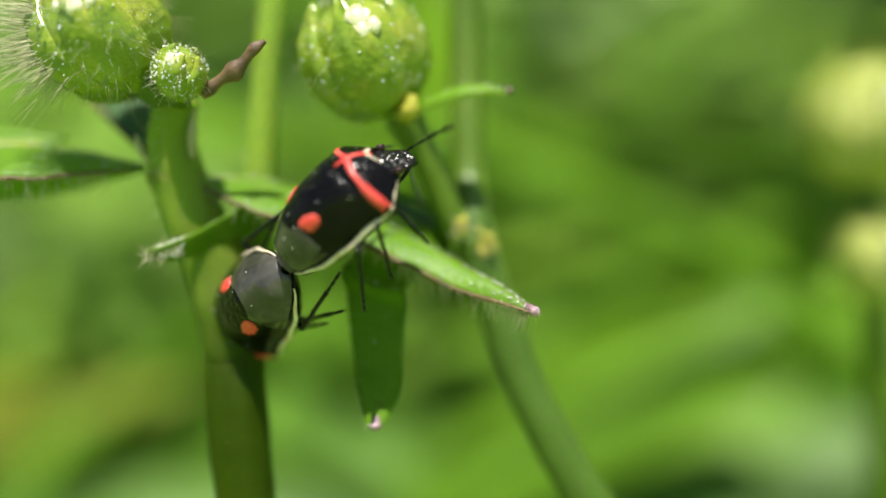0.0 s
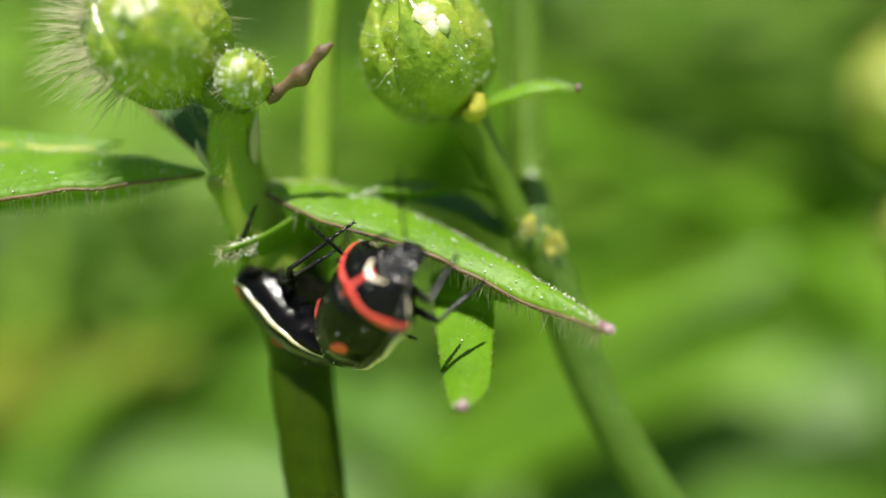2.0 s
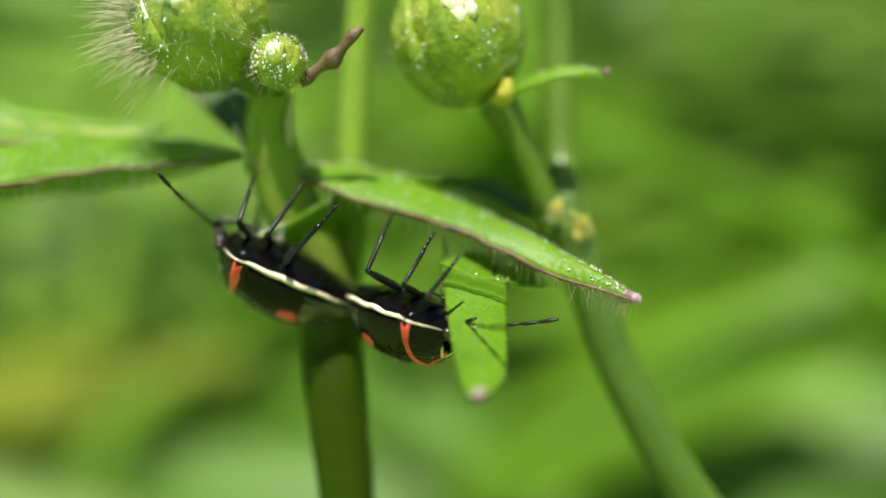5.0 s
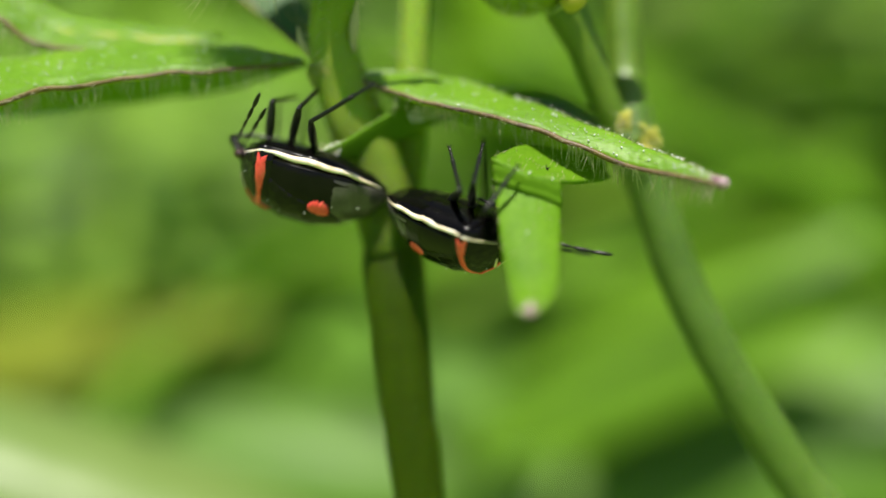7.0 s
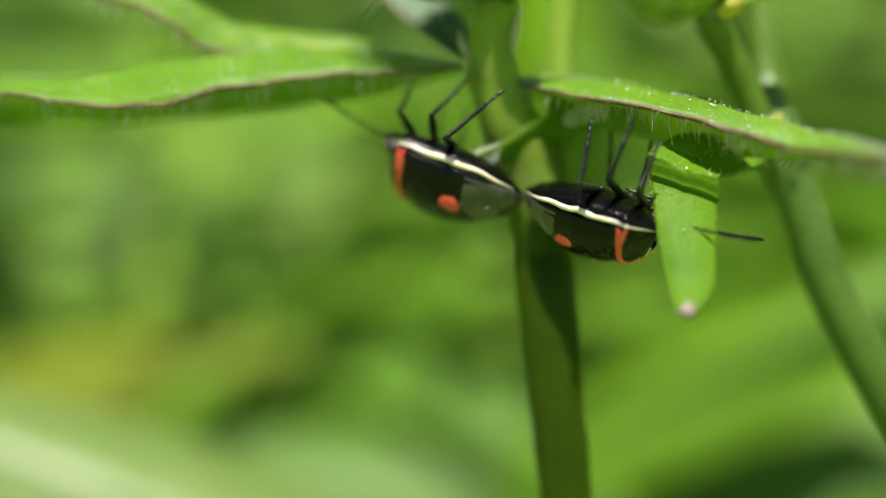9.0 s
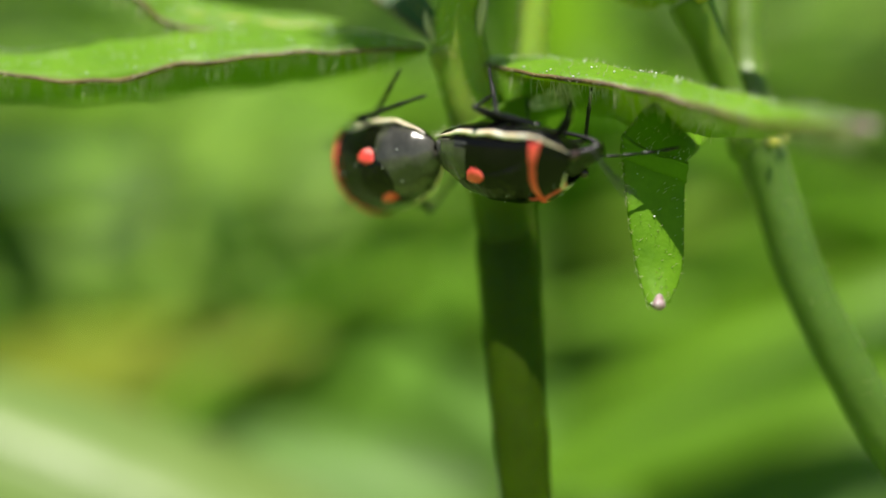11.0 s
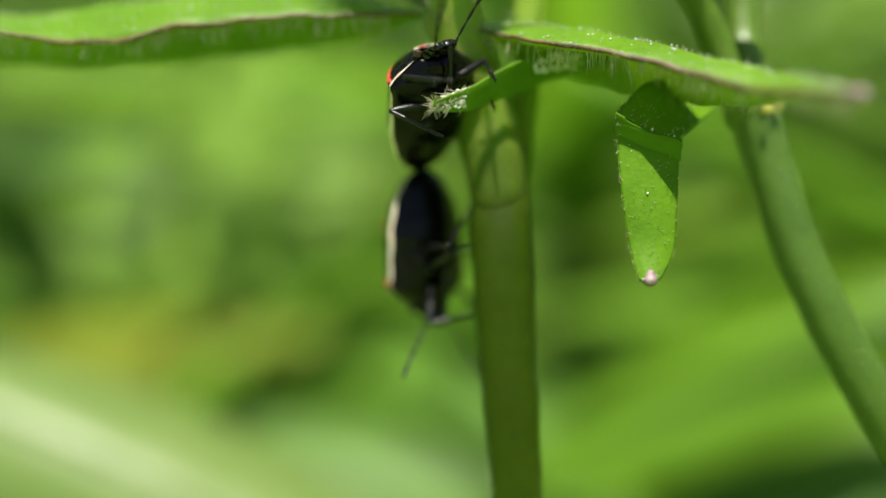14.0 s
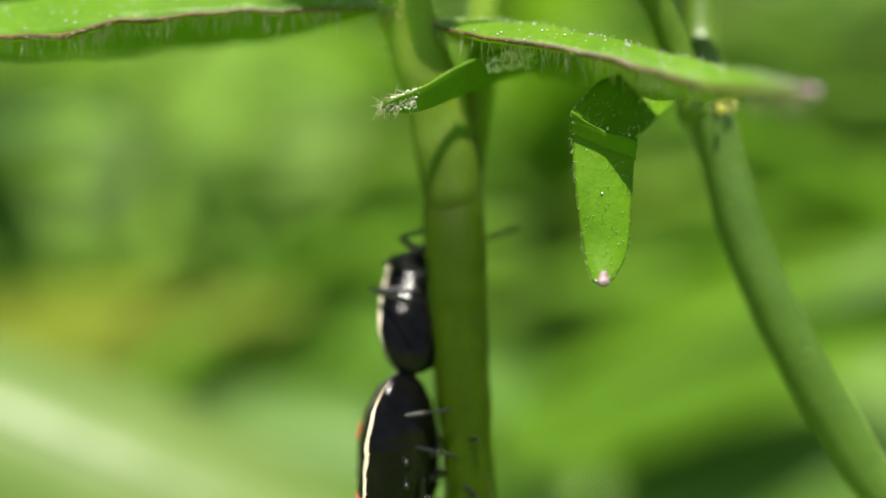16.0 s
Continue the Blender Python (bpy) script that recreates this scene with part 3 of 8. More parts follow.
    for _ in range(260):
        a = rnd.uniform(-1.1, 0.9)
        d = Vector((-math.cos(a), rnd.uniform(-0.8, 0.3), math.sin(a) * 0.8)).normalized()
        roots.append((Vector((-2.9, -1.0, 5.7)) + d * 2.4, d + Vector((-0.4, 0, rnd.uniform(-.5, .3))), rnd.uniform(0.8, 2.4)))
    v, q = hair_mesh(roots, 0.016)
    part("bract_hairs", v, q, HAIR, ob, "long white feathery hairs", kind="stuff")
    def wf(u, w):
        c = spline([(1.0, -2.0, 3.2), (1.7, -2.1, 3.75), (2.4, -2.2, 4.15), (3.0, -2.35, 4.75), (3.5, -2.4, 5.15)], 40)[min(39, int(u * 39))]
        wid = 0.05 + 0.26 * math.sin(math.pi * (0.1 + 0.85 * u)) ** 0.8 * (1 + 0.3 * math.sin(u * 17))
        an = (w - 0.5) * 3.4 + 0.8 * math.sin(u * 6)
        return c + np.array([0.5 * math.sin(an), -math.cos(an) * 0.7, -0.85 * math.sin(an)]) * wid
    v, q = slab(wf, 36, 8, lambda p, u, w: p + np.array([0, 0.07, 0]))
    part("withered_bract", v, q, WITHERED, ob, "shrivelled brown bract")
    return ob, right


def rear_plant():
    rnd = random.Random(8)
    ob = thing("budding_plant", "smooth green curving stem carrying a round bud", "plant", (0, 0, 0))
    main = [(58, -2, -300), (46, -2, -110), (32, -1.5, -48), (21.5, -1.2, -22.5), (17.9, -0.8, -16.6), (15.4, -0.3, -12.6), (13.5, 0.3, -8.8), (12.3, 0.9, -5.2), (11.6, 1.2, -3.0), (11.4, 1.6, -1.6)]
    v, q = tube(main, [1.3, 1.25, 1.1, 1.0, 0.98, 0.95, 0.92, 0.9, 0.95, 0.9], 120, 20, 0.04, 0.02, 6)
    st = part("stem", v, q, STEM_PALE, ob)
    v, q = hair_mesh(ring_roots(main[4:], 0.93, 170, (0.1, 0.3), rnd), 0.010)
    part("hairs", v, q, HAIR, st, "short white stem hairs", kind="stuff")
    up = [(11.5, 1.3, -2.9), (11.45, 2.2, -1.0), (11.4, 3.0, 0.4), (11.45, 4.0, 4.2), (11.5, 4.6, 8.2), (11.8, 5.2, 14), (12.5, 6, 24)]
    v, q = tube(up, [0.75, 0.74, 0.78, 0.8, 0.76, 0.7, 0.5], 70, 16, 0.04, 0.03, 7)
    br = part("branch", v, q, STEM, ob)
    v, q = hair_mesh(ring_roots(up[:5], 0.78, 200, (0.1, 0.35), rnd), 0.010)
    part("hairs", v, q, HAIR, br, "short white branch hairs", kind="stuff")
    ped = [(11.4, 1.3, -3.2), (10.75, 1.2, -2.15), (10.1, 1.1, -0.7), (9.3, 1.0, 1.1), (8.5, 0.9, 2.6)]
    v, q = tube(ped, [0.72, 0.66, 0.62, 0.66, 0.85], 46, 16, 0.05, 0.03, 8)
    part("pedicel", v, q, STEM, ob)
    # knobbly yellow-green tufts of young growth round the fork
    for c, n, seed in (((10.9, 0.0, -2.05), 9, 61), ((11.85, 0.05, -2.85), 9, 62)):
        tr = random.Random(seed)
        lumps, roots = [], []
        for k in range(n):
            d = Vector((tr.gauss(0, 0.14), tr.gauss(0, 0.10), tr.gauss(0, 0.26)))
            e = tr.uniform(0.06, 0.13)
            lumps.append(ball(d, e, e, e * tr.uniform(1.6, 3.0), 12, 9, 0.35, seed + k))
            roots += [(d, (tr.uniform(-1, 1), tr.uniform(-1, 0.2), tr.uniform(-0.6, 1)), tr.uniform(0.3, 0.75)) for _ in range(7)]
        v, q = joined(lumps)
        knob = part("node_tuft", v, q, PALE, ob, "knobbly yellow-green tuft at the fork", c)
        v, q = hair_mesh(roots, 0.010)
        part("hairs", v, q, HAIR, knob, "fine white hairs", kind="stuff")
    v, q = ball((11.35, 1.15, -3.0), 0.98, 0.9, 1.0, 20, 14, 0.12, 5)
    part("node", v, q, STEM, ob, "swollen green fork of the stem")
    bud(ob, "bud", (7.0, 0.8, 5.05), 2.6, (-0.35, -0.25, 0.9), 3, "round green hairy flower bud", 300, (0.2, 0.6))
    v, q = tube([(8.45, -0.2, 2.45), (8.8, -0.5, 2.7), (8.95, -0.5, 3.3)], [0.3, 0.4, 0.2], 14, 10, 0.3)
    part("calyx_scale", v, q, PALE, ob, "pale calyx scale")
    leaf_parts(ob, [(8.8, 0.1, 2.6), (9.9, -0.4, 3.0), (11.1, -0.7, 3.3), (12.1, -0.7, 3.4), (12.86, -0.3, 3.4)],
               [(8.8, 0.5, 3.0), (9.9, 0.3, 3.5), (11.1, 0.0, 3.85), (12.1, -0.2, 3.75), (12.88, -0.28, 3.42)],
               [(8.9, 0.9, 2.7), (10.0, 0.9, 3.1), (11.1, 0.6, 3.4), (12.1, 0.1, 3.5), (12.89, -0.26, 3.4)],
               (8.8, 0.5, 2.8), LEAF, True, 0, True, False, 21, "small green bract with a dark tip")
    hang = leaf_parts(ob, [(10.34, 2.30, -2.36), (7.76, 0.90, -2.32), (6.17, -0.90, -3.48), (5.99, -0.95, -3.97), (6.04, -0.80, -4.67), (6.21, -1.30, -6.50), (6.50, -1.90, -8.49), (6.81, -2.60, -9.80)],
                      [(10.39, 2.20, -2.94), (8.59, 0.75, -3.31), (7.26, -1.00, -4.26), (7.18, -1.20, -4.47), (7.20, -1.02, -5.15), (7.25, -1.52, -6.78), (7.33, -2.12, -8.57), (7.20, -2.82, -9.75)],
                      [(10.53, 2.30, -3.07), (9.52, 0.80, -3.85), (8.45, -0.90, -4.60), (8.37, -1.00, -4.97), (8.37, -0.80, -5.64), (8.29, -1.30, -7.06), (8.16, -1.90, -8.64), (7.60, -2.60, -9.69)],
                      (10.3, 0.8, -2.1), LEAF_DIMMED, True, 0, True, False, 22, "folded green leaf hanging straight down", 0.7)
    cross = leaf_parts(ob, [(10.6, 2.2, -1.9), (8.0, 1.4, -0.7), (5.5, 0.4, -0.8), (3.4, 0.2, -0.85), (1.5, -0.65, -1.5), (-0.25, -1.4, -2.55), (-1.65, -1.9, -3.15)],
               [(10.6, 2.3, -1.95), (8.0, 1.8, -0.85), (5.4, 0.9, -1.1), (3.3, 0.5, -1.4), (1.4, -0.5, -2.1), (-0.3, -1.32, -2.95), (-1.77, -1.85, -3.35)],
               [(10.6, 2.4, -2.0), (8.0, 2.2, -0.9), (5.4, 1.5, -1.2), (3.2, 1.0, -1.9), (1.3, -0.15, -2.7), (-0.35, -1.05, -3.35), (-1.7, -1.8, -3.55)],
               (10.6, 2.3, -2.0), LEAF_DIMMED, True, 0, False, False, 23, "narrow hairy leaf crossing the stem, mostly shaded")
    # woolly pale tip of the crossing leaf
    tuft, knobs = [], []
    for _ in range(170):
        u = rnd.random() ** 1.4
        p = Vector((-1.7 + 1.25 * u, -1.84 + 0.36 * u, -3.34 + 0.34 * u)) + Vector((0, rnd.uniform(-0.12, 0.05), rnd.uniform(-0.28, 0.30) * (0.6 + 0.7 * u)))
        q0 = p - Vector((10.6, 2.3, -2.0))
        tuft.append((q0, (rnd.uniform(-1.2, 0.3), rnd.uniform(-0.9, 0.1), rnd.uniform(-0.8, 0.5)), rnd.uniform(0.2, 0.6)))
        if u > 0.25:
            e = rnd.uniform(0.02, 0.06)
            knobs.append(ball(q0, e * 1.4, e, e, 7, 5))
    # scurfy patch half way along the same leaf, its pale knobs painting sunlight
    for _ in range(150):
        w, c = rnd.random(), rnd.uniform(-0.5, 0.5)
        p = Vector((2.2 + 2.0 * w, -0.5 + 0.85 * w, -1.72 + 0.62 * w + c * (0.5 + 0.5 * w)))
        q0 = p - Vector((10.6, 2.3, -2.0))
        tuft.append((q0, (rnd.uniform(-0.8, 0.4), rnd.uniform(-0.9, -0.2), rnd.uniform(-0.5, 0.6)), rnd.uniform(0.12, 0.3)))
        e = rnd.uniform(0.02, 0.055)
        knobs.append(ball(q0, e * 1.4, e, e, 7, 5))
    v, q = hair_mesh(tuft, 0.013)
    part("tip_hairs", v, q, HAIR, cross, "woolly white hairs at the tip", kind="stuff")
    v, q = joined(knobs)
    part("scurf_and_lit_patch", v, q, GLAND, cross, "pale scurfy tip, and scurf painting a sunlit patch", kind="stuff")
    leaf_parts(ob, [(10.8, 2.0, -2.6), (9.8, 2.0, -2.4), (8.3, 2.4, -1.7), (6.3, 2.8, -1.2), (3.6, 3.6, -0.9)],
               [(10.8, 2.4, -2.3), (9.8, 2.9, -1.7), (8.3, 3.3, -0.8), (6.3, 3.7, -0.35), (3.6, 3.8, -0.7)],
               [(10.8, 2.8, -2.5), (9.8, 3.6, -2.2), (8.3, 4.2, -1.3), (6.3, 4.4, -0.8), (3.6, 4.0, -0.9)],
               (10.8, 2.4, -2.4), LEAF_DARK, False, 0, False, False, 24, "leaf behind, coloured dark green for shade")
    return ob, hang, cross


def far_plant():
    ob = thing("distant_bud_plant", "blurred pale green bud on a stem further back", "plant", (37.0, 15, -10.4))
    v, q = tube([(6, 6, -290), (5, 4, -90), (3.2, 1, -22), (2.2, 0.3, -6), (0.8, 0, 4), (0.2, 0, 10.5)], [1.4, 1.2, 1.1, 1.0, 0.9, 0.9], 50, 14)
    part("stem", v, q, STEM, ob)
    bud(ob, "bud", (0.2, 0, 13.3), 3.9, (-0.2, -0.3, 0.9), 4, "pale green bud", 120, (0.3, 0.9), 5, FAR_BUD)
    bud(ob, "bud", (0.9, -0.5, 5.2), 2.9, (-0.4, -0.2, 0.8), 6, "yellow-green bud", 90, (0.3, 0.8), 5, FAR_BUD)
    leaf_parts(ob, [(0.6, -0.8, 4.6), (-0.8, -1.4, 4.6), (-2.2, -1.4, 3.8), (-3.2, -1.0, 3.0)], [(0.6, -0.4, 5.4), (-0.8, -0.6, 5.4), (-2.2, -0.7, 4.5), (-3.25, -0.95, 3.05)],
               [(0.7, 0.2, 4.8), (-0.7, 0.3, 4.8), (-2.2, 0.0, 3.9), (-3.3, -0.9, 3.0)], (0.6, -0.4, 5.0), LEAF, False, 0, True, False, 31, "short green bract")


# ---- the two insects (their own space: x ahead, y to their left, z to the back) ----
WX = (-3.13, -3.0, -2.6, -1.8, -0.6, 0.4, 1.1, 1.36, 1.6, 2.34)
WY = (0.20, 0.55, 1.02, 1.52, 1.80, 1.84, 1.92, 1.98, 1.80, 0.83)
HX = (-3.13, -2.6, -1.6, -0.5, 0.6, 1.6, 2.0, 2.34)
HY = (0.24, 0.94, 1.48, 1.70, 1.66, 1.36, 1.02, 0.60)


def half_width(x):
    return float(np.interp(x, WX, WY))


def back_height(x, y):
    u = min(1.0, abs(y) / half_width(x))
    return 0.08 + float(np.interp(x, HX, HY)) * (1 - u ** 2.1) ** 0.75


def shell_patch(area, nu, nv, off, thick):
    """A plate that follows the insect's back; area(u, v) gives x and y."""
    def f(u, v):
        x, y = area(u, v)
        e = math.sin(math.pi * min(max(v, 0.0), 1.0)) ** 0.25 * math.sin(math.pi * min(max(u, 0.0), 1.0)) ** 0.25
        return np.array([x, y, back_height(x, y) + off * (0.25 + 0.75 * e)])
    return slab(f, nu, nv, lambda p, u, v: p - np.array([0, 0, thick]))


def stroke(path, width, off=0.05, n=40, thick=0.06):
    """A painted band on the back: path of (x, y), widths along it."""
    c = spline([(a, b, 0) for a, b in path], n + 1)
    t = np.gradient(c, axis=0)
    t /= np.linalg.norm(t, axis=1)[:, None]

    def area(u, v):
        i = min(n, int(round(u * n)))
        w = float(np.interp(u, np.linspace(0, 1, len(width)), width)) * (1 + 0.45 * noise.noise(Vector((u * 11, 2.2, path[0][0]))))
        d = np.array([-t[i][1], t[i][0]]) * (v - 0.5) * w
        x = c[i][0] + d[0]
        y = c[i][1] + d[1]
        lim = half_width(x) * 0.985
        return x, max(-lim, min(lim, y))
    return shell_patch(area, n, 6, off, thick)


LEGS = (("front", 1.6, 0.55, -0.72, 1.45, 1.95), ("middle", 0.75, 0.68, -0.82, 1.6, 2.25), ("hind", -0.1, 0.68, -0.8, 1.9, 2.7))


def insect(name, label, size):
    ob = thing(name, label, "insect", group="mating pair of stink bugs")
    S = size

    def put(n, vf, mat, parent=None, lab="", at=(0, 0, 0)):
        return part(n, [tuple(np.array(p, float) * S) for p in vf[0]], vf[1], mat, parent or ob, lab, tuple(np.array(at) * S))
    # belly: a closed keel under the margin
    def under(u, v):
        x = -3.05 + 5.35 * u
        w = half_width(x) * 1.0
        y = w * (2 * v - 1)
        q = abs(2 * v - 1)
        d = float(np.interp(x, (-3.05, -2.4, -1, 0.6, 1.6, 2.3), (0.15, 0.55, 0.9, 0.98, 0.85, 0.45)))
        ring = 0.012 * math.sin(x * 9) if x < 0.2 else 0
        return np.array([x, y, 0.06 - (d + ring) * (1 - q ** 2.2) ** 0.7])
    put("belly", slab(under, 56, 24, lambda p, u, v: np.array([p[0], p[1] * 0.98, 0.09])), BLACK)
    # fore wings: two leathery plates, then the membrane over the tail
    for s in (1, -1):
        put("wing_cover", shell_patch(lambda u, v, s=s: ((-2.1 + 3.15 * u), s * half_width(-2.1 + 3.15 * u) * (0.05 + 0.9 * v)), 40, 14, 0.015, 0.12), BLACK)
    put("wing_membrane", shell_patch(lambda u, v: (-3.12 + 1.85 * u, half_width(-3.12 + 1.85 * u) * 0.93 * (2 * v - 1)), 24, 18, 0.045, 0.08), MEMBRANE, lab="grey translucent wing membrane")
    # shield plate
    def shield(u, v):
        x = -1.75 + 2.75 * u
        w = float(np.interp(x, (-1.75, -1.6, -1.2, -0.6, 0.2, 1.0), (0.15, 0.5, 0.82, 1.0, 1.2, 1.5)))
        return x, w * (2 * v - 1)
    sc = put("shield_plate", shell_patch(shield, 36, 22, 0.085, 0.12), PITTED)
    for s in (1, -1):
        put("spot", stroke([(-1.25, s * 0.66), (-1.0, s * 0.82), (-0.72, s * 0.93), (-0.5, s * 0.97)], (0.12, 0.40, 0.44, 0.38, 0.12), 0.125), ORANGE, sc, "orange-red spot")
    # pronotum with its orange bands
    def pron(u, v):
        x = 0.92 + 1.42 * u
        w = half_width(x) * 0.99
        y = w * (2 * v - 1)
        return x + 0.10 * (1 - abs(2 * v - 1)) * (1 - u) - 0.16 * (1 - abs(2 * v - 1) ** 2) * u, y
    pr = put("pronotum", shell_patch(pron, 26, 34, 0.07, 0.16), PITTED)
    put("cross_band", stroke([(1.34, 1.88), (1.32, 1.45), (1.34, 0.8), (1.46, 0.0), (1.34, -0.8), (1.32, -1.45), (1.34, -1.88)], (0.40, 0.33, 0.22, 0.34, 0.22, 0.33, 0.40), 0.115, 64), ORANGE, pr, "orange-red band across the back")
    put("mid_band", stroke([(1.00, 0.0), (1.46, 0.0), (1.80, 0.02), (2.18, 0.0)], (0.05, 0.28, 0.17, 0.22), 0.13, 24), ORANGE, pr, "short orange-red lengthwise band")
    put("front_band", stroke([(2.22, 0.50), (2.15, 0.28), (2.07, 0.0), (2.15, -0.28), (2.22, -0.50)], (0.05, 0.08, 0.13, 0.08, 0.05), 0.10, 24), CREAM, pr, "cream front edge")
    # cream rims along both sides
    for s in (1, -1):
        xs = np.linspace(-2.85, 2.25, 30)
        path = [(x, s * (half_width(x) - 0.075), 0.10 + 0.02 * math.sin(x * 5)) for x in xs]
        put("side_rim", tube(path, [0.045, 0.08, 0.105, 0.115, 0.115, 0.095, 0.06, 0.04], 110, 9, 0.3, 0, s), CREAM, lab="cream side rim")
    # pale marks on the sides of the thorax
    for s in (1, -1):
        for x, y, z, e in ((1.35, 1.30, -0.36, 0.15), (0.85, 1.36, -0.40, 0.10)):
            put("thorax_spot", ball((x, s * y, z), e, e * 0.8, e * 0.6, 12, 8, 0.3, x), CREAM, lab="cream spot")
    # small pale specks scattered on the back
    rp = random.Random(int(size * 50))
    grains = []
    for _ in range(11):
        x, k = rp.uniform(-2.4, 2.1), rp.uniform(-0.85, 0.85)
        y = k * half_width(x)
        e = rp.uniform(0.014, 0.026)
        grains.append(ball((x, y, back_height(x, y) + 0.12), e, e, e, 6, 4))
    v, q = joined(grains)
    part("pale_specks", [tuple(np.array(p) * S) for p in v], q, GLAND, ob, "pale specks", kind="stuff")

    # head
    def head(u, v):
        x = 2.08 + 1.02 * u
        w = float(np.interp(u, (0, 0.3, 0.45, 0.7, 0.9, 1), (0.74, 0.80, 0.70, 0.60, 0.50, 0.30)))
        q = 2 * v - 1
        return np.array([x, w * q, 0.38 - 0.95 * u + (0.22 - 0.08 * u) * (1 - q * q) ** 0.6])
    hd = put("head", slab(head, 20, 16, lambda p, u, v: np.array([p[0] - 0.03 * u, p[1] * 0.92, p[2] - (0.72 - 0.45 * u) * (1 - (2 * v - 1) ** 2) ** 0.4 - 0.05])), HEAD)
    for s in (1, -1):
        put("eye", ball((2.42, s * 0.79, 0.12), 0.19, 0.16, 0.18, 14, 10), EYE, hd, "dark bulging eye")
    put("beak", tube([(3.0, 0, -0.7), (2.4, 0, -0.9), (1.2, 0, -1.0), (0.6, 0, -1.05)], [0.09, 0.08, 0.07, 0.04], 24, 8), LEG)
    put("neck_plate", ball((1.9, 0, -0.25), 0.5, 0.8, 0.45, 18, 12), BLACK)
    feelers = []
    for s in (1, -1):
        segs, x0 = [], 0.0
        for ln, r in ((0.35, 0.06), (0.62, 0.05), (0.62, 0.06), (0.68, 0.075), (0.75, 0.08)):
            z = [0.10 * math.sin(2.6 * k / 3.0) for k in (x0, x0 + ln * 0.5, x0 + ln)]
            segs.append(tube([(x0, 0, z[0]), (x0 + ln * 0.5, 0, z[1]), (x0 + ln, 0, z[2])], [r * 0.55, r, r * 0.95, r * 0.5], 10, 7))
            x0 += ln
        feelers.append(put("antenna", joined(segs), LEG, at=(2.78, s * 0.42, -0.42)))
    legs = []
    for s in (1, -1):
        for n, cx, cy, cz, lf, lt in LEGS:
            fem = joined([tube([(0, 0, 0), (lf * 0.3, 0, 0.02), (lf * 0.7, 0, 0.01), (lf, 0, 0)], [0.10, 0.155, 0.145, 0.09], 18, 9), ball((0, 0, 0), 0.17, 0.17, 0.17, 10, 8)])
            fm = put("femur", fem, LEG, at=(cx, s * cy, cz))
            t1 = lt * 0.68
            ts = (lt - t1) / 3
            segs = [tube([(0, 0, 0), (t1 * 0.5, 0.02, 0), (t1, 0, 0)], [0.085, 0.08, 0.075, 0.09], 14, 8)]
            for k in range(3):
                a = t1 + ts * k
                segs.append(tube([(a, 0, 0), (a + ts * 0.5, -0.01, 0), (a + ts, 0, 0)], [0.045, 0.07, 0.06, 0.045], 8, 7))
            for e in (-1, 1):
                segs.append(tube([(lt, 0, 0), (lt + 0.07, 0.02, 0.06 * e), (lt + 0.10, -0.05, 0.09 * e)], [0.03, 0.022, 0.008], 6, 5))
            rnd = random.Random(int(cx * 100) + s)
            segs.append(hair_mesh([((rnd.uniform(0.2, lt * 0.95), 0, 0), (0.6, rnd.uniform(-1, 1), rnd.uniform(-1, 1)), rnd.uniform(0.12, 0.22)) for _ in range(26)], 0.008))
            tb = put("tibia", joined(segs), LEG, fm, at=(lf, 0, 0))
            legs.append((fm, tb))
    return ob, legs, feelers


ground()
plant_a, leaf_right = front_plant()
plant_b, leaf_hang, leaf_cross = rear_plant()
far_plant()
bug_a, legs_a, feelers_a = insect("stink_bug", "glossy black stink bug with orange-red cross and cream rim", 1.0)
bug_b, legs_b, feelers_b = insect("stink_bug", "larger glossy black stink bug, joined tail to tail with its mate", 1.06)

# ---- the blurred meadow behind ----
foliage("meadow_foliage", "long sunlit green meadow blades", GREENS[0], 110, ((-260, 260), (150, 300), (-230, 60)), (120, 260), 41, 0.3, (0.07, 0.14))
foliage("meadow_foliage", "long bright green meadow blades", GREENS[3], 60, ((-260, 260), (150, 300), (-220, 40)), (120, 260), 45, 0.25, (0.07, 0.15))
foliage("meadow_foliage", "green meadow blades further back", GREENS[0], 130, ((-600, 600), (330, 520), (-290, 200)), (200, 380), 42, 0.4, (0.08, 0.16))
foliage("meadow_foliage", "green leaves on the bank", GREENS[0], 300, ((-1300, 1500), (620, 1300), (-250, 700)), (200, 420), 43, 0.3, (0.1, 0.2))
foliage("meadow_foliage", "olive dry meadow leaves", GREENS[6], 40, ((75, 190), (130, 170), (15, 100)), (35, 80), 44)
big_leaf("long yellowish green leaf", GREENS[1], (-135, 140, -58), (-38, 130, -44), 24, (0.05, 0.8, 0.6))
big_leaf("broad pale shiny leaf", GREENS[2], (-50.4, 20.0, -19.8), (5.1, 22.0, -42.1), 14, (0.24, 0.72, 0.65))
big_leaf("mid green broad leaf", GREENS[5], (-150, 120, -72), (-40, 112, -88), 44, (0.1, 0.75, 0.6))
big_leaf("bright green slanting leaf", GREENS[3], (5, 105, -64), (75, 95, -20), 24, (-0.3, 0.75, 0.6))
big_leaf("mid green broad leaf", GREENS[5], (30, 112, -78), (125, 105, -42), 48, (-0.2, 0.75, 0.6))
big_leaf("bright green meadow leaf", GREENS[3], (-20, 135, -92), (85, 128, -84), 40, (0.0, 0.75, 0.6))
big_leaf("bright green sunlit leaf", GREENS[3], (29, 118, -81), (85, 112, -45), 34, (-0.2, 0.75, 0.6))
far_stalk("blurred green stalk leaning across", [(90, 110, -300), (110, 100, -120), (80, 90, -30), (10, 80, 8)], 3.5)
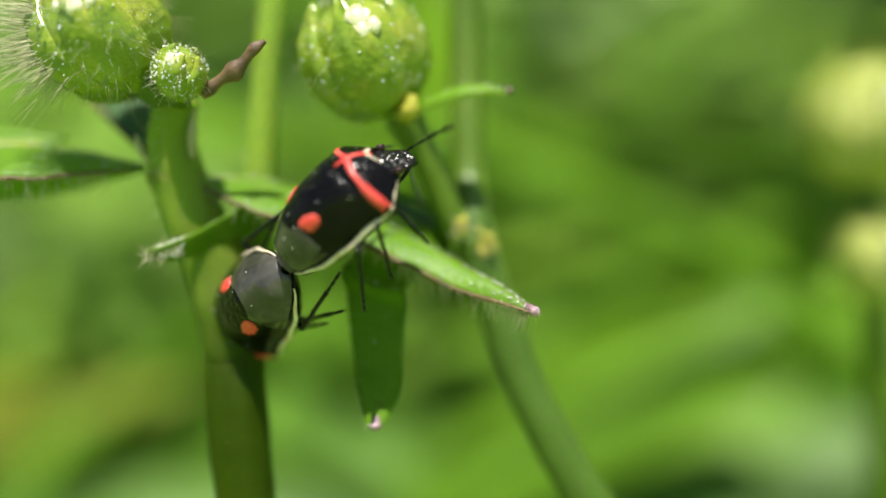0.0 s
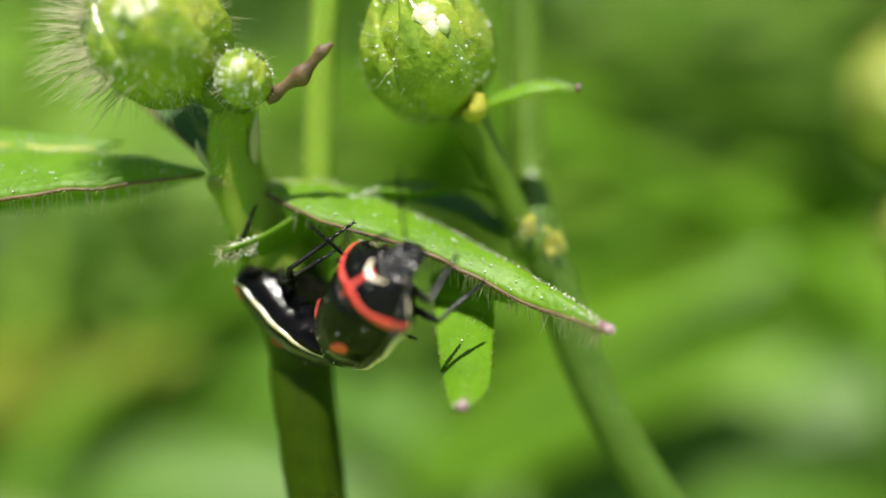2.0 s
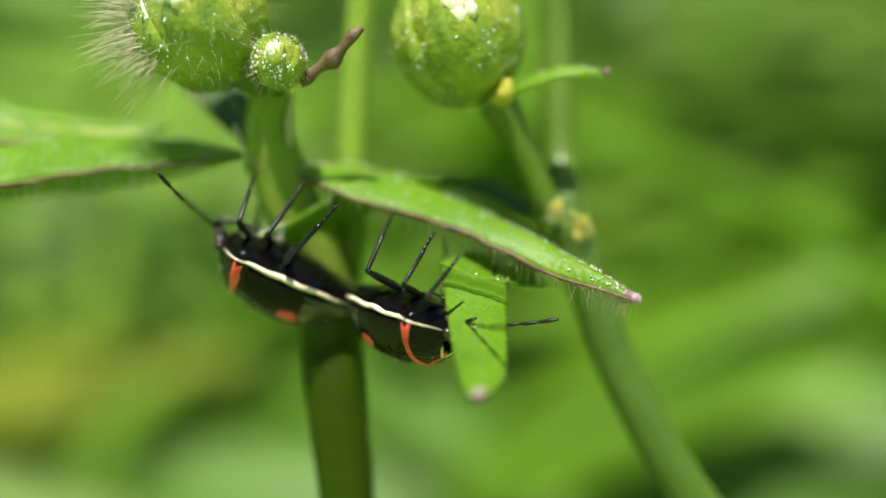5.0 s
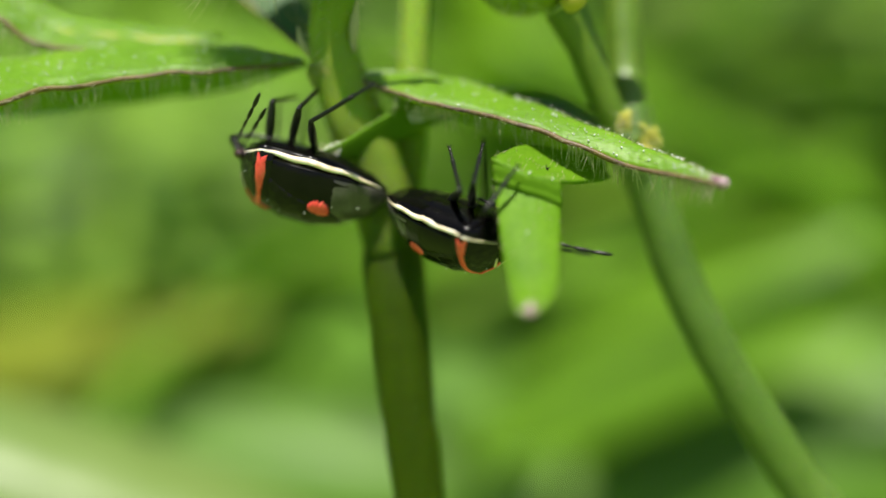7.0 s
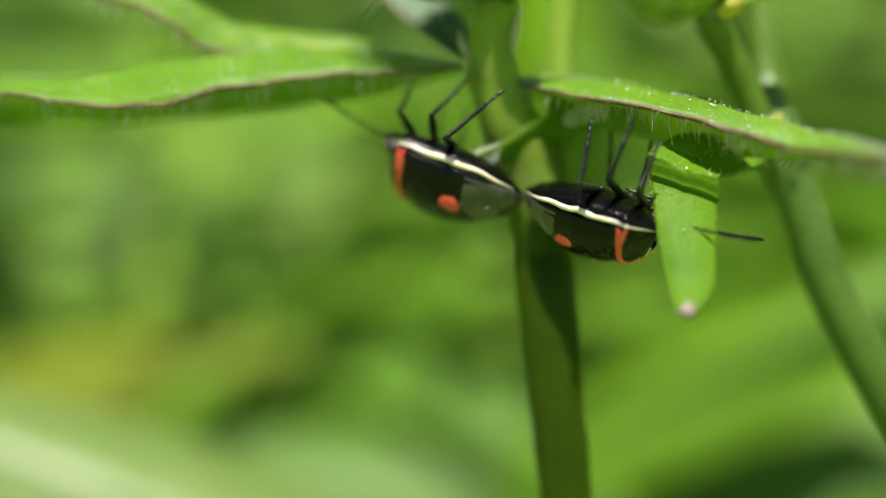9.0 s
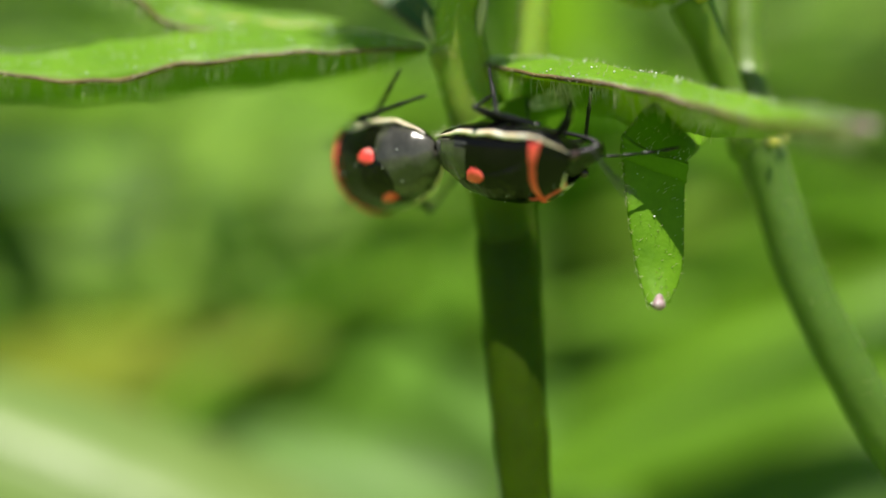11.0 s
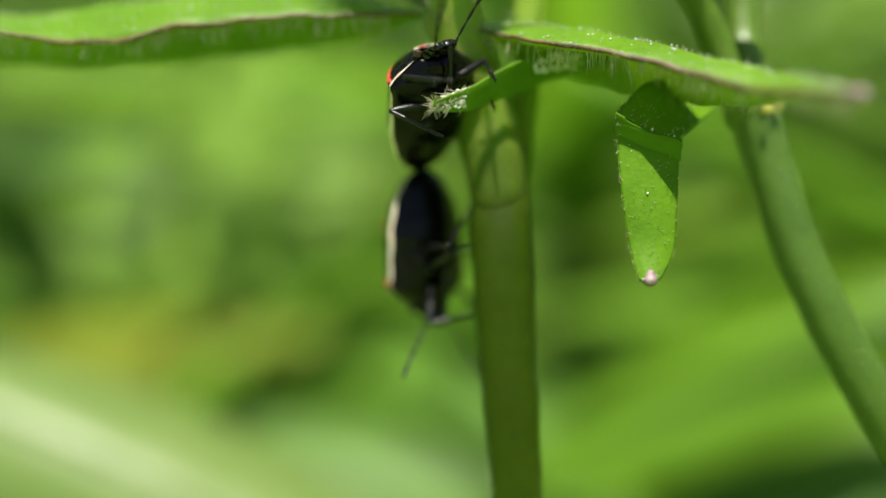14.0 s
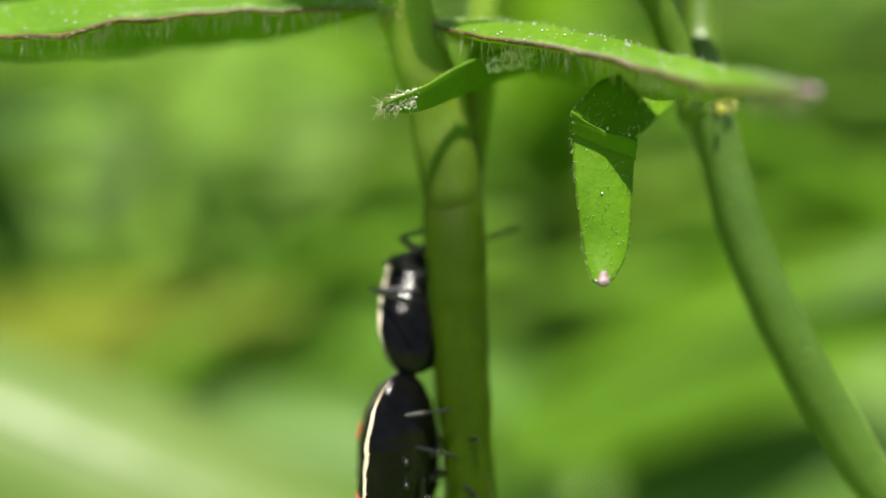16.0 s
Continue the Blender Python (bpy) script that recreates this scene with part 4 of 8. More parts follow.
foliage("meadow_foliage", "bright green meadow blades behind the stem", GREENS[3], 60, ((-10, 75), (170, 260), (-130, 30)), (70, 150), 46, 0.25, (0.1, 0.2))
# dark blades: their colour stands in for shade in the meadow
foliage("meadow_foliage", "meadow blades coloured dark green as shade", GREENS[4], 8, ((-135, -80), (155, 200), (-36, 2)), (40, 90), 47, 0.25, (0.1, 0.2))
big_leaf("mid green meadow leaf", GREENS[5], (-75, 128, -66), (25, 122, -78), 42, (0.1, 0.75, 0.6))
foliage("meadow_foliage", "light green meadow blades low behind the stem", GREENS[5], 14, ((-70, 10), (160, 230), (-110, -20)), (60, 130), 48, 0.2, (0.12, 0.22))
foliage("meadow_foliage", "bright green meadow blades beside the curved stem", GREENS[3], 24, ((55, 115), (150, 190), (-46, -6)), (40, 80), 49, 0.2, (0.14, 0.24))
# more blades whose dark green paints shade, here on the bank
foliage("meadow_foliage", "blades on the bank coloured dark green as shade", GREENS[4], 6, ((-115, -50), (165, 220), (8, 45)), (40, 90), 50, 0.25, (0.1, 0.2))
foliage("meadow_foliage", "blades high on the bank coloured dark green as shade", GREENS[4], 9, ((35, 95), (185, 230), (8, 50)), (40, 90), 51, 0.25, (0.1, 0.2))



def motions():
    walk(bug_a, [
        (0, pose(0.006373, -0.003811, 0.298931, 47.72, -43.87, -8.22)),
        (0.5, pose(0.006545, -0.003696, 0.298799, 35.89, -47.14, -5.62)),
        (1, pose(0.006271, -0.003686, 0.298298, 44.00, -52.37, -8.70)),
        (1.5, pose(0.005027, -0.003940, 0.296401, 84.37, -44.43, -46.83)),
        (2, pose(0.004499, -0.003920, 0.295857, 88.83, -45.87, -52.30)),
        (2.5, pose(0.004618, -0.004003, 0.295466, 95.73, -45.17, -54.03)),
        (3, pose(0.004446, -0.003967, 0.295113, 104.36, -39.72, -54.84)),
        (4.25, pose(0.004598, -0.003210, 0.294614, 129.83, -9.54, -51.66)),
        (5.5, pose(0.004994, -0.002428, 0.294298, 172.02, 14.25, -31.34)),
        (6, pose(0.004871, -0.002435, 0.294508, 168.66, 15.05, -35.35)),
        (6.5, pose(0.004763, -0.002621, 0.294731, 172.10, 14.02, -33.26)),
        (7, pose(0.004121, -0.002773, 0.294493, 173.53, 16.39, -31.82)),
        (7.5, pose(0.004397, -0.002765, 0.294477, -172.93, 15.15, -29.17)),
        (8, pose(0.003787, -0.002764, 0.294551, -179.03, 16.90, -27.14)),
        (8.5, pose(0.003765, -0.002864, 0.294604, -175.97, 16.32, -25.49)),
        (9.75, pose(0.002573, -0.003430, 0.295312, 159.16, 13.75, -24.62)),
        (11, pose(0.001616, -0.003365, 0.296385, 156.94, 7.23, -22.67)),
        (11.5, pose(0.000088, -0.003866, 0.295978, 160.59, 2.78, -22.50)),
        (12, pose(-0.001114, -0.002964, 0.295788, 133.91, 7.59, -28.56)),
        (12.5, pose(-0.003618, -0.000984, 0.295321, 114.55, -16.65, -64.51)),
        (13, pose(-0.003669, -0.002126, 0.296313, 80.50, -37.01, -100.68)),
        (13.5, pose(-0.002437, -0.000872, 0.296960, 36.50, -48.96, -86.73)),
        (14, pose(-0.001423, -0.001162, 0.296754, 29.26, -53.81, -76.46)),
        (14.5, pose(-0.001109, -0.000960, 0.296037, -149.36, -65.55, 93.93)),
        (15, pose(-0.001151, -0.000692, 0.294190, -151.76, -50.43, 94.16)),
        (15.5, pose(-0.000290, -0.000751, 0.291505, -147.20, -50.58, 83.89)),
        (16, pose(0.000259, -0.000525, 0.288748, -140.92, -45.94, 77.31)),
    ])
    walk(legs_a[0][0], [
        (0, pose(0.001600, 0.000550, -0.000720, -133.46, -46.60, 98.01)),
        (0.5, pose(0.001600, 0.000550, -0.000720, -128.11, -39.70, 89.89)),
        (1, pose(0.001600, 0.000550, -0.000720, -119.08, -46.40, 94.69)),
        (1.5, pose(0.001600, 0.000550, -0.000720, -125.64, -33.78, 84.27)),
        (2, pose(0.001600, 0.000550, -0.000720, 155.62, -40.37, 88.41)),
        (2.5, pose(0.001600, 0.000550, -0.000720, 164.54, -39.51, 91.42)),
        (3, pose(0.001600, 0.000550, -0.000720, 167.35, -38.19, 104.79)),
        (3.6, pose(0.001600, 0.000550, -0.000720, -112.54, -24.39, 81.64)),
        (4.2, pose(0.001600, 0.000550, -0.000720, -105.24, -8.32, 79.29)),
        (4.8, pose(0.001600, 0.000550, -0.000720, -106.63, -1.75, 76.11)),
        (5.5, pose(0.001600, 0.000550, -0.000720, -98.89, 18.10, 80.11)),
        (6, pose(0.001600, 0.000550, -0.000720, -106.95, 14.03, 71.55)),
        (6.5, pose(0.001600, 0.000550, -0.000720, -104.80, 15.15, 73.81)),
        (7, pose(0.001600, 0.000550, -0.000720, -102.35, 13.62, 76.85)),
        (7.5, pose(0.001600, 0.000550, -0.000720, -109.74, 12.91, 68.53)),
        (8, pose(0.001600, 0.000550, -0.000720, -100.25, 15.51, 78.89)),
        (8.5, pose(0.001600, 0.000550, -0.000720, -48.27, 37.95, 149.67)),
        (9.2, pose(0.001600, 0.000550, -0.000720, -100.82, 9.94, 79.09)),
        (9.8, pose(0.001600, 0.000550, -0.000720, -113.83, 11.18, 64.03)),
        (10.4, pose(0.001600, 0.000550, -0.000720, -102.10, 7.12, 78.27)),
        (10.7, pose(0.001600, 0.000550, -0.000720, -46.04, 1.77, 69.50)),
        (11, pose(0.001600, 0.000550, -0.000720, 10.06, 6.06, 60.17)),
        (11.5, pose(0.001600, 0.000550, -0.000720, -8.58, -5.48, -13.02)),
        (12, pose(0.001600, 0.000550, -0.000720, 12.27, 33.87, -7.50)),
        (12.1, pose(0.001600, 0.000550, -0.000720, -13.91, -8.51, -0.39)),
        (12.2, pose(0.001600, 0.000550, -0.000720, -55.97, -40.49, 31.82)),
        (12.3, pose(0.001600, 0.000550, -0.000720, -119.24, -35.31, 86.69)),
        (12.5, pose(0.001600, 0.000550, -0.000720, -113.72, -15.18, 76.01)),
        (12.75, pose(0.001600, 0.000550, -0.000720, -104.41, -2.25, 78.23)),
        (13, pose(0.001600, 0.000550, -0.000720, -110.48, -10.13, 75.95)),
        (13.5, pose(0.001600, 0.000550, -0.000720, -115.64, -1.98, 67.39)),
        (14, pose(0.001600, 0.000550, -0.000720, -105.01, -7.20, 79.13)),
        (14.5, pose(0.001600, 0.000550, -0.000720, -117.27, -2.95, 66.12)),
        (15, pose(0.001600, 0.000550, -0.000720, -105.69, -4.47, 77.76)),
        (15.5, pose(0.001600, 0.000550, -0.000720, -115.07, -7.57, 70.83)),
        (16, pose(0.001600, 0.000550, -0.000720, -111.56, -3.20, 72.08)),
    ])
    walk(legs_a[0][1], [
        (0, pose(0.001450, 0.000000, 0.000000, 0.00, -0.00, 117.27)),
        (0.5, pose(0.001450, 0.000000, 0.000000, 0.00, -0.00, 114.38)),
        (1, pose(0.001450, 0.000000, 0.000000, 0.00, -0.00, 120.59)),
        (1.5, pose(0.001450, 0.000000, 0.000000, 0.00, -0.00, 113.02)),
        (2, pose(0.001450, 0.000000, 0.000000, 0.00, -0.00, 108.30)),
        (2.5, pose(0.001450, 0.000000, 0.000000, 0.00, -0.00, 105.48)),
        (3, pose(0.001450, 0.000000, 0.000000, 0.00, -0.00, 105.10)),
        (3.6, pose(0.001450, 0.000000, 0.000000, 0.00, -0.00, 118.30)),
        (4.2, pose(0.001450, 0.000000, 0.000000, 0.00, -0.00, 113.73)),
        (4.8, pose(0.001450, 0.000000, 0.000000, 0.00, -0.00, 107.16)),
        (5.5, pose(0.001450, 0.000000, 0.000000, 0.00, -0.00, 97.97)),
        (6, pose(0.001450, 0.000000, 0.000000, 0.00, -0.00, 100.73)),
        (6.5, pose(0.001450, 0.000000, 0.000000, 0.00, -0.00, 96.81)),
        (7, pose(0.001450, 0.000000, 0.000000, 0.00, -0.00, 105.72)),
        (7.5, pose(0.001450, 0.000000, 0.000000, 0.00, -0.00, 94.74)),
        (8, pose(0.001450, 0.000000, 0.000000, 0.00, -0.00, 104.72)),
        (8.5, pose(0.001450, 0.000000, 0.000000, 0.00, -0.00, 53.07)),
        (9.2, pose(0.001450, 0.000000, 0.000000, 0.00, -0.00, 106.04)),
        (9.8, pose(0.001450, 0.000000, 0.000000, 0.00, -0.00, 99.43)),
        (10.4, pose(0.001450, 0.000000, 0.000000, 0.00, -0.00, 108.60)),
        (10.7, pose(0.001450, 0.000000, 0.000000, 0.00, -0.00, 67.43)),
        (11, pose(0.001450, 0.000000, 0.000000, 0.00, 0.00, 26.25)),
        (11.5, pose(0.001450, 0.000000, 0.000000, 0.00, 0.00, 97.52)),
        (12, pose(0.001450, 0.000000, 0.000000, 0.00, 0.00, 92.67)),
        (12.3, pose(0.001450, 0.000000, 0.000000, 0.00, -0.00, 87.42)),
        (12.5, pose(0.001450, 0.000000, 0.000000, 0.00, -0.00, 65.84)),
        (12.75, pose(0.001450, 0.000000, 0.000000, 0.00, -0.00, 120.12)),
        (13, pose(0.001450, 0.000000, 0.000000, 0.00, -0.00, 121.03)),
        (13.5, pose(0.001450, 0.000000, 0.000000, 0.00, -0.00, 114.20)),
        (14, pose(0.001450, 0.000000, 0.000000, 0.00, -0.00, 121.72)),
        (14.5, pose(0.001450, 0.000000, 0.000000, 0.00, -0.00, 112.22)),
        (15, pose(0.001450, 0.000000, 0.000000, 0.00, -0.00, 120.28)),
        (15.5, pose(0.001450, 0.000000, 0.000000, 0.00, -0.00, 118.25)),
        (16, pose(0.001450, 0.000000, 0.000000, 0.00, -0.00, 117.15)),
    ])
    walk(legs_a[1][0], [
        (0, pose(0.000750, 0.000680, -0.000820, -107.36, -37.51, 89.06)),
        (0.5, pose(0.000750, 0.000680, -0.000820, -93.25, -40.32, 90.04)),
        (1, pose(0.000750, 0.000680, -0.000820, -105.35, -37.48, 89.17)),
        (1.25, pose(0.000750, 0.000680, -0.000820, -30.78, -38.42, 91.05)),
        (1.5, pose(0.000750, 0.000680, -0.000820, 45.38, -40.09, 90.36)),
        (1.75, pose(0.000750, 0.000680, -0.000820, 92.03, -25.00, 101.37)),
        (2, pose(0.000750, 0.000680, -0.000820, 137.23, -21.18, 120.15)),
        (2.5, pose(0.000750, 0.000680, -0.000820, -156.51, -54.62, 120.46)),
        (3, pose(0.000750, 0.000680, -0.000820, -117.59, -47.22, 94.96)),
        (3.6, pose(0.000750, 0.000680, -0.000820, -96.70, -22.97, 87.46)),
        (4.2, pose(0.000750, 0.000680, -0.000820, -88.05, -19.00, 90.90)),
        (4.8, pose(0.000750, 0.000680, -0.000820, -95.26, -5.25, 86.10)),
        (5.5, pose(0.000750, 0.000680, -0.000820, -78.54, 45.32, 69.06)),
        (6, pose(0.000750, 0.000680, -0.000820, -84.97, 41.95, 52.64)),
        (6.5, pose(0.000750, 0.000680, -0.000820, -70.55, 28.78, 74.83)),
        (7, pose(0.000750, 0.000680, -0.000820, -80.37, 36.81, 70.68)),
        (7.5, pose(0.000750, 0.000680, -0.000820, -83.20, 38.59, 65.91)),
        (8, pose(0.000750, 0.000680, -0.000820, -82.98, 28.87, 68.07)),
        (8.5, pose(0.000750, 0.000680, -0.000820, -38.71, 32.98, 131.78)),
        (8.85, pose(0.000750, 0.000680, -0.000820, -76.94, 28.04, 118.94)),
        (9.2, pose(0.000750, 0.000680, -0.000820, -94.35, -2.07, 86.53)),
        (9.8, pose(0.000750, 0.000680, -0.000820, -87.70, -0.63, 91.89)),
        (10.4, pose(0.000750, 0.000680, -0.000820, -94.88, -2.44, 86.13)),
        (11, pose(0.000750, 0.000680, -0.000820, -60.31, -8.31, 132.73)),
        (11.25, pose(0.000750, 0.000680, -0.000820, -67.43, -13.94, 93.55)),
        (11.5, pose(0.000750, 0.000680, -0.000820, -69.33, -22.73, 53.59)),
        (12, pose(0.000750, 0.000680, -0.000820, -84.78, -16.36, 48.85)),
        (12.3, pose(0.000750, 0.000680, -0.000820, -82.80, -10.43, 94.63)),
        (12.5, pose(0.000750, 0.000680, -0.000820, -84.16, -17.82, 92.86)),
        (12.75, pose(0.000750, 0.000680, -0.000820, -93.20, -20.47, 88.62)),
        (13, pose(0.000750, 0.000680, -0.000820, -96.32, -15.42, 86.59)),
        (13.5, pose(0.000750, 0.000680, -0.000820, -81.09, -18.79, 94.20)),
        (14, pose(0.000750, 0.000680, -0.000820, -95.26, -18.63, 87.52)),
        (14.5, pose(0.000750, 0.000680, -0.000820, -85.50, -18.88, 92.10)),
        (15, pose(0.000750, 0.000680, -0.000820, -87.67, -21.45, 90.96)),
        (15.5, pose(0.000750, 0.000680, -0.000820, -92.88, -18.17, 88.62)),
        (16, pose(0.000750, 0.000680, -0.000820, -81.29, -19.44, 93.99)),
    ])
    walk(legs_a[1][1], [
        (0, pose(0.001600, 0.000000, 0.000000, 0.00, -0.00, 102.17)),
        (0.5, pose(0.001600, 0.000000, 0.000000, 0.00, -0.00, 107.90)),
        (1, pose(0.001600, 0.000000, 0.000000, 0.00, -0.00, 106.12)),
        (1.25, pose(0.001600, 0.000000, 0.000000, 0.00, -0.00, 64.31)),
        (1.5, pose(0.001600, 0.000000, 0.000000, 0.00, -0.00, 22.50)),
        (1.75, pose(0.001600, 0.000000, 0.000000, 0.00, -0.00, 42.28)),
        (2, pose(0.001600, 0.000000, 0.000000, 0.00, -0.00, 62.07)),
        (2.5, pose(0.001600, 0.000000, 0.000000, 0.00, -0.00, 58.80)),
        (3, pose(0.001600, 0.000000, 0.000000, 0.00, -0.00, 56.00)),
        (3.6, pose(0.001600, 0.000000, 0.000000, 0.00, -0.00, 106.10)),
        (4.2, pose(0.001600, 0.000000, 0.000000, 0.00, -0.00, 111.40)),
        (4.8, pose(0.001600, 0.000000, 0.000000, 0.00, -0.00, 109.23)),
        (5.5, pose(0.001600, 0.000000, 0.000000, 0.00, 0.00, 89.50)),
        (6, pose(0.001600, 0.000000, 0.000000, 0.00, 0.00, 104.08)),
        (6.5, pose(0.001600, 0.000000, 0.000000, 0.00, 0.00, 114.96)),
        (7, pose(0.001600, 0.000000, 0.000000, 0.00, 0.00, 109.27)),
        (7.5, pose(0.001600, 0.000000, 0.000000, 0.00, 0.00, 106.03)),
        (8, pose(0.001600, 0.000000, 0.000000, 0.00, 0.00, 107.42)),
        (8.5, pose(0.001600, 0.000000, 0.000000, 0.00, 0.00, 77.00)),
        (8.85, pose(0.001600, 0.000000, 0.000000, 0.00, -0.00, 71.00)),
        (9.2, pose(0.001600, 0.000000, 0.000000, 0.00, -0.00, 112.41)),
        (9.8, pose(0.001600, 0.000000, 0.000000, 0.00, -0.00, 108.38)),
        (10.4, pose(0.001600, 0.000000, 0.000000, 0.00, -0.00, 114.63)),
        (11, pose(0.001600, 0.000000, 0.000000, 0.00, 0.00, 88.85)),
        (11.5, pose(0.001600, 0.000000, 0.000000, 0.00, 0.00, 122.65)),
        (12, pose(0.001600, 0.000000, 0.000000, 0.00, 0.00, 115.56)),
        (12.3, pose(0.001600, 0.000000, 0.000000, 0.00, -0.00, 124.20)),
        (12.5, pose(0.001600, 0.000000, 0.000000, 0.00, -0.00, 127.63)),
        (12.75, pose(0.001600, 0.000000, 0.000000, 0.00, -0.00, 131.30)),
        (13, pose(0.001600, 0.000000, 0.000000, 0.00, -0.00, 131.83)),
        (13.5, pose(0.001600, 0.000000, 0.000000, 0.00, -0.00, 128.70)),
        (14, pose(0.001600, 0.000000, 0.000000, 0.00, -0.00, 134.58)),
        (14.5, pose(0.001600, 0.000000, 0.000000, 0.00, -0.00, 129.72)),
        (15, pose(0.001600, 0.000000, 0.000000, 0.00, -0.00, 135.99)),
        (15.5, pose(0.001600, 0.000000, 0.000000, 0.00, -0.00, 130.52)),
        (16, pose(0.001600, 0.000000, 0.000000, 0.00, -0.00, 132.36)),
    ])
    walk(legs_a[2][0], [
        (0, pose(-0.000100, 0.000680, -0.000800, -67.96, -28.67, 95.90)),
        (0.5, pose(-0.000100, 0.000680, -0.000800, -73.96, -33.85, 92.23)),
        (1, pose(-0.000100, 0.000680, -0.000800, -71.77, -28.79, 94.73)),
        (1.5, pose(-0.000100, 0.000680, -0.000800, -69.09, -30.40, 94.70)),
        (2, pose(-0.000100, 0.000680, -0.000800, -76.31, -28.44, 93.60)),
        (2.5, pose(-0.000100, 0.000680, -0.000800, -67.56, -24.35, 98.34)),
        (3, pose(-0.000100, 0.000680, -0.000800, -77.09, -27.74, 93.59)),
        (3.6, pose(-0.000100, 0.000680, -0.000800, -69.13, -18.07, 100.71)),
        (4.2, pose(-0.000100, 0.000680, -0.000800, -79.16, -17.17, 95.52)),
        (4.8, pose(-0.000100, 0.000680, -0.000800, -71.72, -9.37, 102.66)),
        (5.15, pose(-0.000100, 0.000680, -0.000800, -57.89, 29.25, 108.73)),
        (5.5, pose(-0.000100, 0.000680, -0.000800, -8.98, 63.08, 154.72)),
        (6, pose(-0.000100, 0.000680, -0.000800, -41.99, 22.62, 100.88)),
        (6.5, pose(-0.000100, 0.000680, -0.000800, -45.89, 14.75, 93.74)),
        (7, pose(-0.000100, 0.000680, -0.000800, -71.26, 18.08, 55.28)),
        (7.5, pose(-0.000100, 0.000680, -0.000800, -39.94, 39.85, 110.22)),
        (8, pose(-0.000100, 0.000680, -0.000800, -53.31, 22.72, 107.16)),
        (8.5, pose(-0.000100, 0.000680, -0.000800, -55.18, 21.41, 102.99)),
        (9.2, pose(-0.000100, 0.000680, -0.000800, -76.22, -9.81, 99.22)),
        (9.8, pose(-0.000100, 0.000680, -0.000800, -71.05, -13.07, 101.70)),
        (10.4, pose(-0.000100, 0.000680, -0.000800, -75.52, -12.85, 98.80)),
        (11, pose(-0.000100, 0.000680, -0.000800, -42.20, -8.23, 118.43)),
        (11.5, pose(-0.000100, 0.000680, -0.000800, -51.47, -0.33, 103.09)),
        (12, pose(-0.000100, 0.000680, -0.000800, -82.63, -13.97, 100.98)),
        (12.3, pose(-0.000100, 0.000680, -0.000800, -64.92, -29.96, 96.05)),
        (12.5, pose(-0.000100, 0.000680, -0.000800, -68.20, -29.02, 95.64)),
        (12.75, pose(-0.000100, 0.000680, -0.000800, -63.14, -29.01, 97.21)),
        (13, pose(-0.000100, 0.000680, -0.000800, -55.64, -29.78, 99.16)),
        (13.5, pose(-0.000100, 0.000680, -0.000800, -56.77, -34.99, 94.17)),
        (14, pose(-0.000100, 0.000680, -0.000800, -59.74, -32.56, 95.58)),
        (14.5, pose(-0.000100, 0.000680, -0.000800, -52.81, -31.50, 98.45)),
        (15, pose(-0.000100, 0.000680, -0.000800, -64.00, -34.67, 93.28)),
        (15.5, pose(-0.000100, 0.000680, -0.000800, -53.83, -27.76, 101.88)),
        (16, pose(-0.000100, 0.000680, -0.000800, -62.02, -36.41, 92.36)),
    ])
